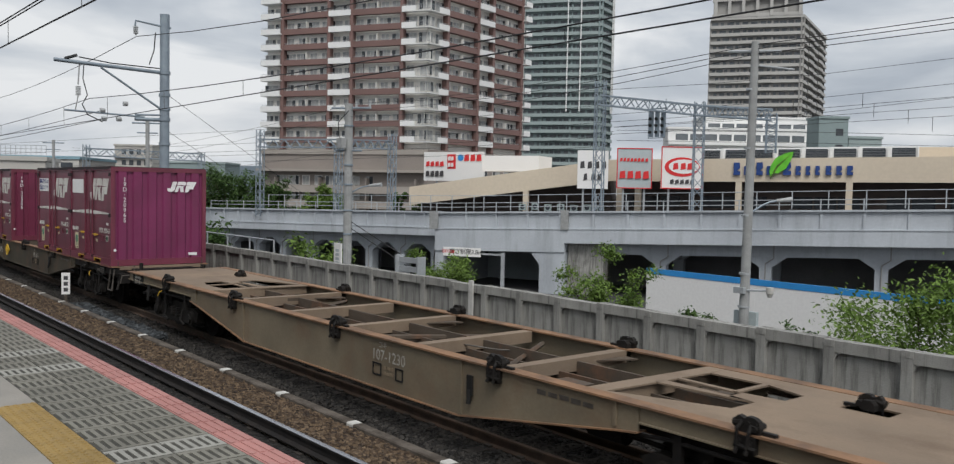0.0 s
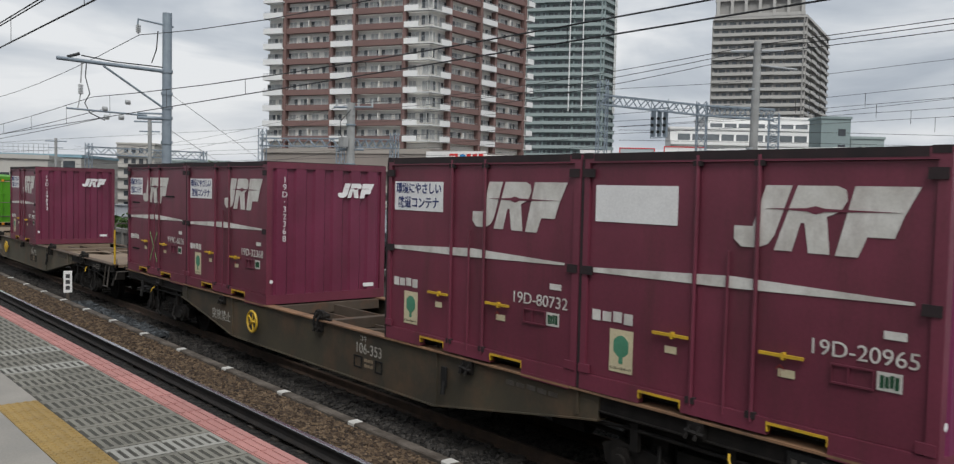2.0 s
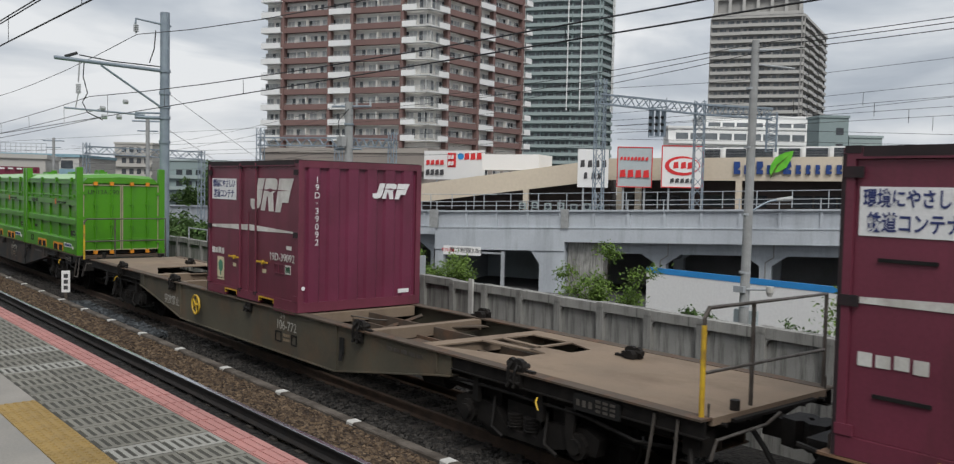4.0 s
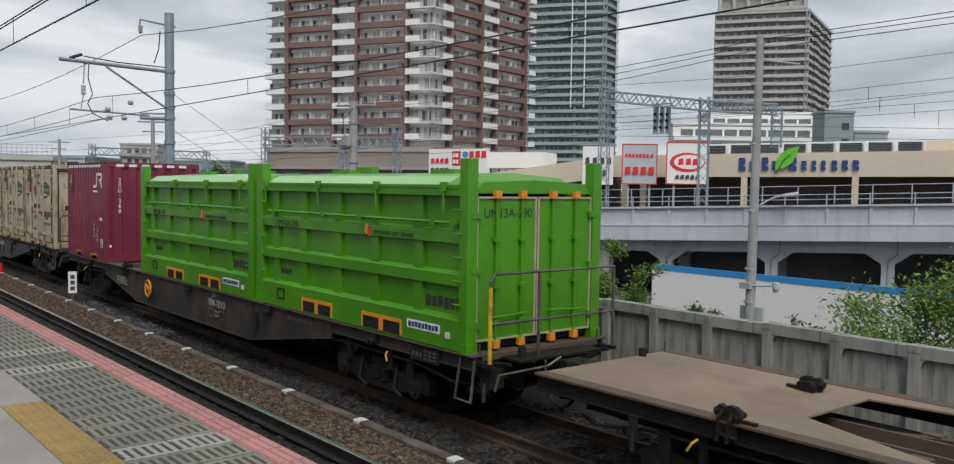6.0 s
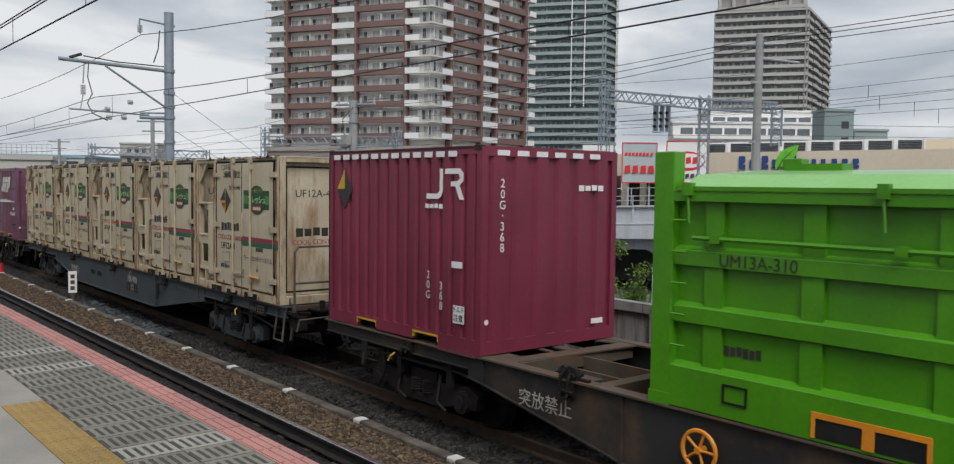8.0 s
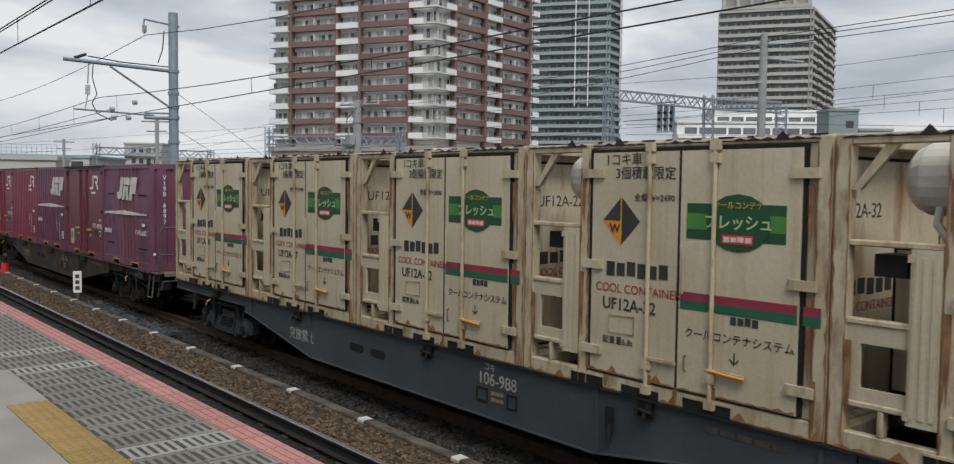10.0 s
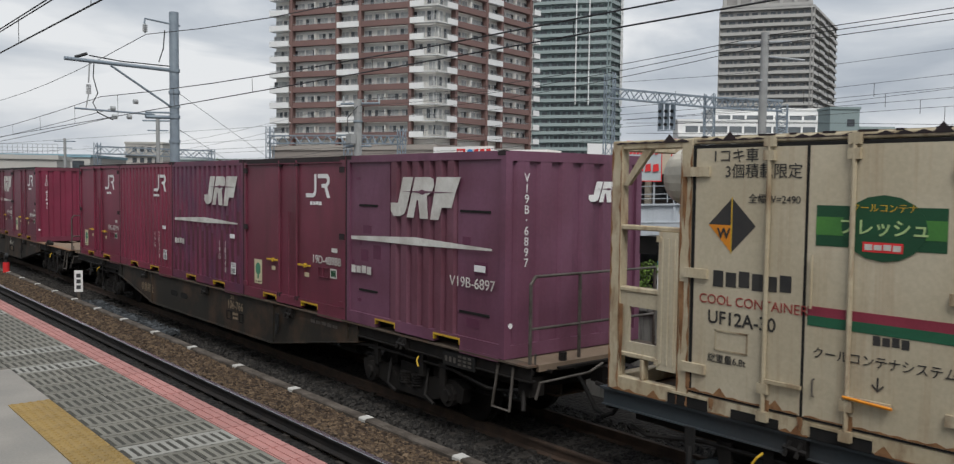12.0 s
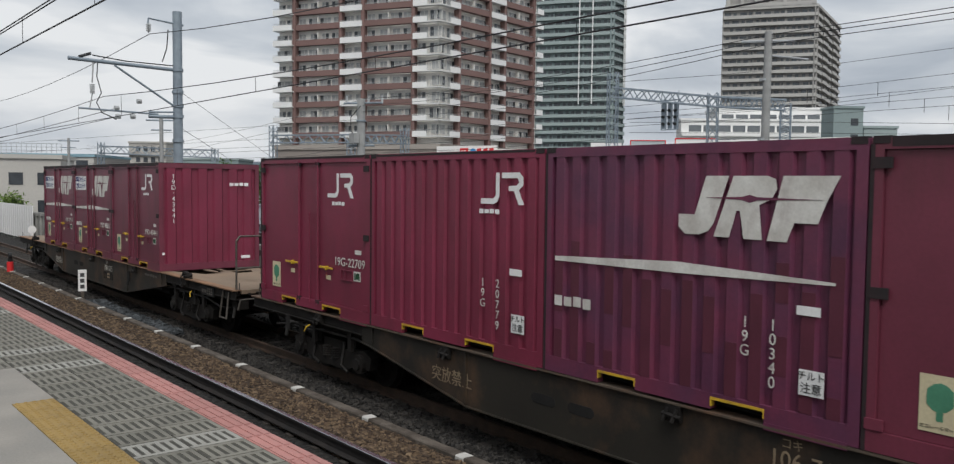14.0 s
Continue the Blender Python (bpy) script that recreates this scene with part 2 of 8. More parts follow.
def leaf_mat(name, c1, c2):
    m = mat(name, c1, c2, 0.75, 0, 2.0, 25, 0.05, spec=0.2)
    nd, ln = m.node_tree.nodes, m.node_tree.links
    b = nd["Principled BSDF"]
    g = nd.new("ShaderNodeNewGeometry")
    hs = nd.new("ShaderNodeHueSaturation")
    r = nd.new("ShaderNodeMapRange")
    r.inputs["To Min"].default_value, r.inputs["To Max"].default_value = 0.55, 1.5
    src = b.inputs["Base Color"].links[0].from_socket
    ln.new(g.outputs["Random Per Island"], r.inputs["Value"])
    ln.new(r.outputs["Result"], hs.inputs["Value"])
    ln.new(src, hs.inputs["Color"])
    ln.new(hs.outputs["Color"], b.inputs["Base Color"])
    tr = nd.new("ShaderNodeBsdfTranslucent")
    ln.new(hs.outputs["Color"], tr.inputs["Color"])
    ms = nd.new("ShaderNodeMixShader")
    ms.inputs["Fac"].default_value = 0.3
    ln.new(b.outputs["BSDF"], ms.inputs[1])
    ln.new(tr.outputs["BSDF"], ms.inputs[2])
    ln.new(ms.outputs["Shader"], nd["Material Output"].inputs["Surface"])
    return m


M["leaf"] = leaf_mat("bright_leaves", (0.165, 0.245, 0.058), (0.105, 0.17, 0.04))
M["leaf_dark"] = leaf_mat("dark_leaves", (0.085, 0.14, 0.045), (0.055, 0.10, 0.03))


# ---------- mesh helpers ----------
def box(bm, x0, x1, y0, y1, z0, z1):
    v = [bm.verts.new(p) for p in ((x0, y0, z0), (x1, y0, z0), (x1, y1, z0), (x0, y1, z0), (x0, y0, z1), (x1, y0, z1), (x1, y1, z1), (x0, y1, z1))]
    for f in ((0, 3, 2, 1), (4, 5, 6, 7), (0, 1, 5, 4), (1, 2, 6, 5), (2, 3, 7, 6), (3, 0, 4, 7)):
        bm.faces.new([v[i] for i in f])


def prism(bm, poly, axis, a, b):
    """A polygon in the plane across one axis (given as its two other coordinates in xyz order), extruded from a to b."""
    def at(p, w):
        return {"x": (w, p[0], p[1]), "y": (p[0], w, p[1]), "z": (p[0], p[1], w)}[axis]
    lo, hi = [bm.verts.new(at(p, a)) for p in poly], [bm.verts.new(at(p, b)) for p in poly]
    n = len(poly)
    bm.faces.new(lo)
    bm.faces.new(hi[::-1])
    for i in range(n):
        bm.faces.new((lo[i], hi[i], hi[(i + 1) % n], lo[(i + 1) % n]))


def rod(bm, p, q, r, seg=8, r2=None):
    p, q = Vector(p), Vector(q)
    d = (q - p).normalized()
    a = d.orthogonal().normalized()
    b = d.cross(a)
    r2 = r if r2 is None else r2
    ring = [[bm.verts.new(c + (a * math.cos(k * math.tau / seg) + b * math.sin(k * math.tau / seg)) * rr) for k in range(seg)] for c, rr in ((p, r), (q, r2))]
    for k in range(seg):
        bm.faces.new((ring[0][k], ring[0][(k + 1) % seg], ring[1][(k + 1) % seg], ring[1][k]))
    bm.faces.new(ring[0][::-1])
    bm.faces.new(ring[1])


def line(bm, pts, r, seg=6):
    """One bent tube through all the points."""
    pts = [Vector(p) for p in pts]
    dirs = [(q - p).normalized() for p, q in zip(pts, pts[1:])]
    a = dirs[0].orthogonal().normalized()
    rings = []
    for i, p in enumerate(pts):
        d = dirs[0] if i == 0 else dirs[-1] if i == len(pts) - 1 else (dirs[i - 1] + dirs[i]).normalized()
        a = (a - d * a.dot(d)).normalized()
        b = d.cross(a)
        rings.append([bm.verts.new(p + (a * math.cos(k * math.tau / seg) + b * math.sin(k * math.tau / seg)) * r) for k in range(seg)])
    for u, w in zip(rings, rings[1:]):
        for k in range(seg):
            bm.faces.new((u[k], u[(k + 1) % seg], w[(k + 1) % seg], w[k]))
    bm.faces.new(rings[0][::-1])
    bm.faces.new(rings[-1])


def torus(bm, c, R, r, axis="y", seg=20, sub=6):
    rings = []
    for i in range(seg):
        a = math.tau * i / seg
        ring = []
        for j in range(sub):
            b = math.tau * j / sub
            u, w = (R + r * math.cos(b)) * math.cos(a), (R + r * math.cos(b)) * math.sin(a)
            h = r * math.sin(b)
            o = {"y": (u, h, w), "x": (h, u, w), "z": (u, w, h)}[axis]
            ring.append(bm.verts.new(Vector(c) + Vector(o)))
        rings.append(ring)
    for i in range(seg):
        for j in range(sub):
            bm.faces.new((rings[i][j], rings[(i + 1) % seg][j], rings[(i + 1) % seg][(j + 1) % sub], rings[i][(j + 1) % sub]))


def mesh_of(name, bm, material, recalc=True):
    if recalc:
        bmesh.ops.recalc_face_normals(bm, faces=bm.faces)
    me = bpy.data.meshes.new(name)
    bm.to_mesh(me)
    bm.free()
    me.materials.append(M[material] if isinstance(material, str) else material)
    return me


def part(name, bm, material, parent=None, label=""):
    ob = new(name, mesh_of(name, bm, material))
    ob.parent = parent
    return tagged(ob, label) if label else ob


def solid(name, boxes, material, parent=None, label=""):
    bm = bmesh.new()
    for b in boxes:
        box(bm, *b)
    return part(name, bm, material, parent, label)


def thing(name, label, category, group="", kind="", at=None):
    ob = new(name)
    ob.empty_display_size = 0.2
    if at is not None:
        ob.matrix_basis = at
    return tagged(ob, label, category, group, kind)


def bevel(ob, w, seg=2):
    b = ob.modifiers.new("edge", "BEVEL")
    b.width, b.segments, b.limit_method = w, seg, "ANGLE"
    return ob


FONT_MESH = {}


def lettering(text, size, material, parent, m, name="lettering", vertical=False, bold=0.0, wide=1.0):
    """Text in the built-in font as a flat mesh standing in its local xz plane, facing -y; m: its pose on the parent."""
    key = (text, size, material, vertical, bold, wide)
    if key not in FONT_MESH:
        cu = bpy.data.curves.new("text", "FONT")
        cu.body = "\n".join(text) if vertical else text
        cu.size, cu.offset, cu.extrude = size * (0.72 if vertical else 1.0), bold, 0.0015
        cu.align_x, cu.align_y = "CENTER", "CENTER"
        cu.space_line = 0.88 if vertical else 0.82
        ob = new("text_source", cu)
        dg = bpy.context.evaluated_depsgraph_get()
        dg.update()
        me = bpy.data.meshes.new_from_object(ob.evaluated_get(dg))
        bpy.data.objects.remove(ob)
        me.transform(Matrix.Rotation(radians(90), 4, "X") @ Matrix.Diagonal((wide, 1, 1, 1)))
        me.materials.clear()
        me.materials.append(M[material])
        FONT_MESH[key] = me
    ob = new(name, FONT_MESH[key])
    ob.parent = parent
    ob.matrix_basis = m
    return ob
# ---------- ground, tracks ----------
def sheet(name, pts, material, label, category="ground"):
    bm = bmesh.new()
    bm.faces.new([bm.verts.new(p) for p in pts])
    return tagged(part(name, bm, material), label, category, "", "structure")


FAR = 1800
sheet("ground", [(-FAR, -FAR, -5.5), (FAR, -FAR, -5.5), (FAR, FAR, -5.5), (-FAR, FAR, -5.5)], "street", "grey asphalt street level below the embankment")


def bed():
    """The embankment with both ballast beds: a strip swept along x."""
    prof = [(2.9, -0.35), (3.1, 0.12), (4.60, 0.128), (4.9, 0.13), (5.75, -0.03), (5.78, -0.03), (5.79, -0.32), (6.3, -0.34), (6.9, -0.29), (9.0, -0.29), (10.4, -0.42), (10.66, -0.45)]
    bm = bmesh.new()
    xs = [-420 + 30 * i for i in range(12)] + [-58 + 0.5 * i for i in range(140)] + [20, 40, 80]
    rows = []
    for x in xs:
        rows.append([bm.verts.new((x, y, z + (0.03 * noise.noise((x * 1.7, y * 2, 0)) if 3 < y < 10 else 0))) for y, z in prof])
    for a, b in zip(rows, rows[1:]):
        for i in range(len(prof) - 1):
            bm.faces.new((a[i], b[i], b[i + 1], a[i + 1]))
    for f in bm.faces:
        # platform side takes the dark ballast, its colour standing for the shade there
        f.material_index = 1 if 4.6 < f.calc_center_median().y < 5.77 else 0
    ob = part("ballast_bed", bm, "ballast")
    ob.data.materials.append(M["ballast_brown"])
    return tagged(ob, "rusty brown and dark grey crushed stone ballast", "ballast", "", "structure")


bed()
solid_core = solid("embankment", [(-420, 80, -30, 10.9, -5.5, -0.5)], "under")
tagged(solid_core, "plain concrete body of the railway embankment", "embankment", "", "structure")


def stones(name, n, x0, x1, y0, y1, zf, material, label, s0, s1):
    """Loose ballast stones, each an irregular block."""
    rnd = random.Random(5)
    verts, faces = [], []
    base = [(-1, -1, -1), (1, -1, -1), (1, 1, -1), (-1, 1, -1), (-1, -1, 1), (1, -1, 1), (1, 1, 1), (-1, 1, 1)]
    quads = ((0, 3, 2, 1), (4, 5, 6, 7), (0, 1, 5, 4), (1, 2, 6, 5), (2, 3, 7, 6), (3, 0, 4, 7))
    for i in range(n):
        x, y = x1 - (x1 - x0) * rnd.random() ** 1.7, rnd.uniform(y0, y1)
        s = rnd.uniform(s0, s1)
        e = Euler((rnd.uniform(0, 6), rnd.uniform(0, 6), rnd.uniform(0, 6))).to_matrix()
        k = len(verts)
        for v in base:
            p = e @ Vector([c * s * rnd.uniform(0.5, 1.0) for c in v])
            verts.append((x + p.x, y + p.y, zf(y) + p.z))
        faces += [[k + j for j in q] for q in quads]
    me = bpy.data.meshes.new(name)
    me.from_pydata(verts, [], faces)
    me.materials.append(M[material])
    return tagged(new(name, me), label, "ballast stones", "", "stuff")


def island_mat(name, colours):
    m = mat(name, colours[0], colours[1], 0.95, 0, 3, 60, 0.3)
    nd, ln = m.node_tree.nodes, m.node_tree.links
    g = nd.new("ShaderNodeNewGeometry")
    ramp = nd.new("ShaderNodeValToRGB")
    e = ramp.color_ramp.elements
    e[0].color, e[1].color = (*colours[0], 1), (*colours[1], 1)
    for i, c in enumerate(colours[2:]):
        e.new(0.3 + 0.35 * i).color = (*c, 1)
    ln.new(g.outputs["Random Per Island"], ramp.inputs["Fac"])
    ln.new(ramp.outputs["Color"], nd["Principled BSDF"].inputs["Base Color"])
    return m


M["stone_brown"] = island_mat("brown_stones", [(0.020, 0.013, 0.009), (0.165, 0.115, 0.07), (0.05, 0.033, 0.021), (0.085, 0.057, 0.035)])
M["stone_blue"] = island_mat("blue_grey_stones", [(0.012, 0.014, 0.016), (0.075, 0.082, 0.088), (0.03, 0.034, 0.037)])
# near-black stones: shade beneath the wagons is part of this colour
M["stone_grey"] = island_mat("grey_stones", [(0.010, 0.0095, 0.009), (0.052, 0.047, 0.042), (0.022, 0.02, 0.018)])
stones("loose_brown_ballast", 30000, -34, -4, 4.66, 5.78, lambda y: 0.135 - max(0, y - 4.9) * 0.16, "stone_brown",
       "rusty brown loose ballast stones beside the rail", 0.016, 0.038)
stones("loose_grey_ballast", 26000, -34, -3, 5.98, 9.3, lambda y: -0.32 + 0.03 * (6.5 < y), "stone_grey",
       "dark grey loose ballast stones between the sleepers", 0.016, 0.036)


stones("tipped_ballast", 900, -25.0, -18.6, 6.05, 6.75, lambda y: -0.24, "stone_blue", "heap of coarse dark blue-grey ballast by the kerb", 0.04, 0.085)


def rail(name, y0, z, lean, material, label):
    """One flat-bottomed rail; its worn running surface is a part."""
    ob = thing(name, label, "rail", "rails", "structure", Matrix.Translation((-8, y0, z)) @ Matrix.Rotation(lean, 4, "Z"))
    prof = [(-0.064, -0.153), (0.064, -0.153), (0.064, -0.142), (0.012, -0.122), (0.009, -0.045), (0.033, -0.034), (0.033, -0.006), (-0.033, -0.006), (-0.033, -0.034), (-0.009, -0.045), (-0.012, -0.122), (-0.064, -0.142)]
    bm = bmesh.new()
    prism(bm, prof, "x", -350, 60)
    part("rail_web", bm, material, ob)
    bm = bmesh.new()
    prism(bm, [(-0.033, -0.006), (0.033, -0.006), (0.03, -0.001), (0.02, 0.0), (-0.02, 0.0), (-0.03, -0.001)], "x", -350, 60)
    part("running_surface", bm, "rail_top" if material == "rail_side" else "rail_brown", ob)
    return ob


NEAR_LEAN = 0.010
rail("rail_near_track", 4.62, 0.33, NEAR_LEAN, "rail_side", "rusty steel rail with a bright worn top")
rail("rail_near_track", 3.55, 0.33, NEAR_LEAN, "rail_side", "rusty steel rail with a bright worn top")
rail("rail_train_track", 7.40, -0.12, 0.0, "rail_brown", "brown rusty steel rail under the goods train")
rail("rail_train_track", 8.50, -0.12, 0.0, "rail_brown", "brown rusty steel rail under the goods train")


def sleepers(name, y, z, group):
    bm = bmesh.new()
    prism(bm, [(-0.12, -0.16), (0.12, -0.16), (0.095, 0.0), (-0.095, 0.0)], "y", -1.0, 1.0)
    for s in (-0.55, 0.55):
        for d in (-0.09, 0.09):
            box(bm, -0.06, 0.06, s + d - 0.03, s + d + 0.03, 0.0, 0.03)
    me = mesh_of("sleeper", bm, "sleeper")
    for i in range(70):
        x = -46 + i * 0.625
        ob = new(name, me)
        ob.matrix_basis = pose(x, y, z)
        tagged(ob, "weathered concrete sleeper with rail clips in ballast", "sleeper", group)


sleepers("sleeper", 7.95, -0.272, "sleepers of the train track")
sleepers("sleeper", 4.09, 0.115, "sleepers of the near track")


def kerb_line():
    """The trough edging between the two ballast levels, in blocks with white-painted ends."""
    bm = bmesh.new()
    prism(bm, [(-0.075, -0.4), (0.075, -0.4), (0.075, 0.045), (0.06, 0.06), (-0.06, 0.06), (-0.075, 0.045)], "x", -0.995, 0.995)
    me = mesh_of("kerb_block", bm, "kerb")
    bm = bmesh.new()
    prism(bm, [(-0.078, 0.0), (0.078, 0.0), (0.078, 0.05), (0.062, 0.065), (-0.062, 0.065), (-0.078, 0.05)], "x", -0.075, 0.075)
    mw = mesh_of("white_mark", bm, "white_paint")
    rnd = random.Random(2)
    for i in range(24):
        x = -50 + i * 2.0
        ob = new("kerb_block", me)
        y = 5.87 + 0.006 * (x + 10) * (x < -8) * 0.5
        ob.matrix_basis = pose(x, y, 0.0, rnd.uniform(-1, 1), 0, rnd.uniform(-0.4, 0.4))
        tagged(ob, "old concrete kerb block with a white-painted joint", "kerb", "kerb blocks between the tracks")
        w = new("white_mark", mw)
        w.parent = ob
        w.matrix_basis = pose(0.52, 0, 0, 0, 0, rnd.uniform(-3, 3))


kerb_line()


# ---------- platform ----------
PLAT = Matrix.Translation((-4.7, 2.58, 1.38)) @ Matrix.Rotation(0.0165, 4, "Z")


def platform():
    """Local frame: x along the edge, y = 0 at the edge line, negative towards the standing side."""
    deck = thing("platform", "railway platform with red edge tiles, grey grooved tiles and yellow tactile strip", "platform", "", "structure", PLAT)
    solid("platform_body", [(-60, 16, -8.0, -0.02, -1.5, -0.06), (-60, 16, -0.10, -0.02, -0.25, -0.03)], "slab", deck)
    solid("platform_slab", [(-4.0, 16, -8.0, -1.224, -0.06, 0.0), (-4.0, -2.602, -1.224, -0.922, -0.06, 0.0), (-60, -16.02, -8.0, -0.2, -0.06, 0.0), (-16.0, -4.0, -8.0, -2.73, -0.06, 0.0)], "slab", deck)
    # grey tiles 0.3 x 0.37 in two columns with raised pads between grooves
    def tile_mesh(name, w, d, material, pads):
        bm = bmesh.new()
        box(bm, 0.003, w - 0.003, 0.003, d - 0.003, -0.05, -0.004)
        for p in pads:
            box(bm, *p, -0.004, 0.0015)
        return mesh_of(name, bm, material)
    w, d = 0.298, 0.353
    pads = []
    n = 6
    step = d / n
    for k in range(n):
        pads.append((0.005, w - 0.005, k * step + 0.026, (k + 1) * step - 0.003))
    pads += [(0.005, 0.045, 0.004, d - 0.004), (w - 0.045, w - 0.005, 0.004, d - 0.004)]
    tiles = {"grey_tile": tile_mesh("grooved_tile", w, d, "grey_tile", pads), "pale_tile": tile_mesh("grooved_tile", w, d, "pale_tile", pads)}
    bm = bmesh.new()
    for c in range(7):
        for k in range(n):
            for i in range(84 if c < 2 else 40):
                x, y = -16 + i * 0.3, -0.92 + (c if c < 2 else 1 - c) * 0.36
                box(bm, x + 0.05, x + 0.245, y + k * step + 0.003, y + k * step + 0.0255, -0.006, -0.0028)
    part("groove_strip", bm, "dark_bar", deck, "dark strips along the grooves of the tiles")
    for i in range(84):
        for c in range(2 if i > 39 else 7):
            ob = new("grooved_tile", tiles["pale_tile" if (i in {37, 40, 50, 24, 27, 11, 14}) else "grey_tile"])
            ob.parent = deck
            ob.matrix_basis = pose(-16 + i * 0.3, -0.92 + (c if c < 2 else 1 - c) * 0.36, 0)
    bm = bmesh.new()
    box(bm, 0.003, 0.297, 0.002, 0.196, -0.055, -0.004)
    for k in range(3):
        box(bm, 0.012, 0.288, 0.015 + k * 0.062, 0.055 + k * 0.062, -0.004, 0.002)
    me = mesh_of("red_edge_tile", bm, "red_tile")
    for i in range(84):
        ob = new("red_edge_tile", me)
        ob.parent = deck
        ob.matrix_basis = pose(-16 + i * 0.3, -0.198, 0)
    bm = bmesh.new()
    box(bm, 0.004, 0.296, 0.004, 0.296, -0.05, 0.0)
    for a in range(5):
        for b in range(5):
            x, y = 0.03 + a * 0.06, 0.03 + b * 0.06
            rod(bm, (x, y, 0.0), (x, y, 0.007), 0.017, 7, 0.012)
    me = mesh_of("tactile_tile", bm, "yellow_tile")
    for i in range(40):
        ob = new("tactile_tile", me)
        ob.parent = deck
        ob.matrix_basis = pose(-2.6 + i * 0.3, -1.222, 0.001)


platform()


# ---------- the concrete fence wall ----------
def fence_wall():
    ob = thing("wall_fence", "low stained concrete panel wall behind the goods track", "wall", "", "structure")
    bm = bmesh.new()
    y0 = 10.7
    box(bm, 0.07, 0.93, y0 + 0.055, y0 + 0.13, -0.9, 1.10)
    for a in (0.07, 0.93):
        s = 1 if a < 0.5 else -1
        prism(bm, [(a, 1.10), (a + 0.11 * s, 1.10), (a + 0.03 * s, 1.07), (a, 0.99)], "y", y0 + 0.0, y0 + 0.05)
    panel = mesh_of("wall_panel", bm, "concrete_wall")
    bm = bmesh.new()
    box(bm, -0.07, 0.07, y0 - 0.02, y0 + 0.17, -0.9, 1.17)
    post = mesh_of("wall_post", bm, "concrete_wall")
    bm = bmesh.new()
    box(bm, 0.071, 0.929, y0 - 0.01, y0 + 0.17, 1.10, 1.25)
    cap = mesh_of("wall_cap", bm, "concrete_wall")
    bm = bmesh.new()
    box(bm, -0.07, 0.07, y0 - 0.025, y0 + 0.175, 1.17, 1.255)
    pcap = mesh_of("wall_post_cap", bm, "concrete_wall")
    for i in range(75):
        x = -75.65 + i * 1.0
        for nm, me in (("wall_panel", panel), ("wall_post", post), ("wall_cap", cap), ("wall_post_cap", pcap)):
            o = new(nm, me)
            o.parent = ob
            o.matrix_basis = pose(x, 0, 0.01 * math.sin(i * 2.3))
    solid("white_marker", [(-13.06, -12.94, 10.64, 10.68, 0.2, 1.33)], "white_paint", ob, "white-painted marker board on the wall")


fence_wall()

# ---------- the viaduct ----------
VIA = [(-150, 22.5, -0.4), (-93.9, 38.7, 0.49), (-62.2, 47.6, 1.05), (-25.5, 64.9, 2.41), (30, 91.0, 4.2)]


def via(s, off=0.0):
    """A place on the parapet's top line; s counts segments, off metres behind the face."""
    i = min(int(s), len(VIA) - 2)
    a, b = Vector(VIA[i]), Vector(VIA[i + 1])
    d = (b - a)
    nrm = Vector((-d.y, d.x, 0)).normalized()
    return a + d * (s - i) + nrm * off


def strip(bm, s0, s1, o0, o1, z0, z1, n=1):
    """A block along the viaduct between two offsets and two heights below the parapet line."""
    cs = []
    for s in [s0 + (s1 - s0) * k / n for k in range(n + 1)]:
        cs.append([bm.verts.new(via(s, o) + Vector((0, 0, z))) for o, z in ((o0, z0), (o1, z0), (o1, z1), (o0, z1))])
    for a, b in zip(cs, cs[1:]):
        for k in range(4):
            bm.faces.new((a[k], b[k], b[(k + 1) % 4], a[(k + 1) % 4]))
    bm.faces.new(cs[0][::-1])
    bm.faces.new(cs[-1])


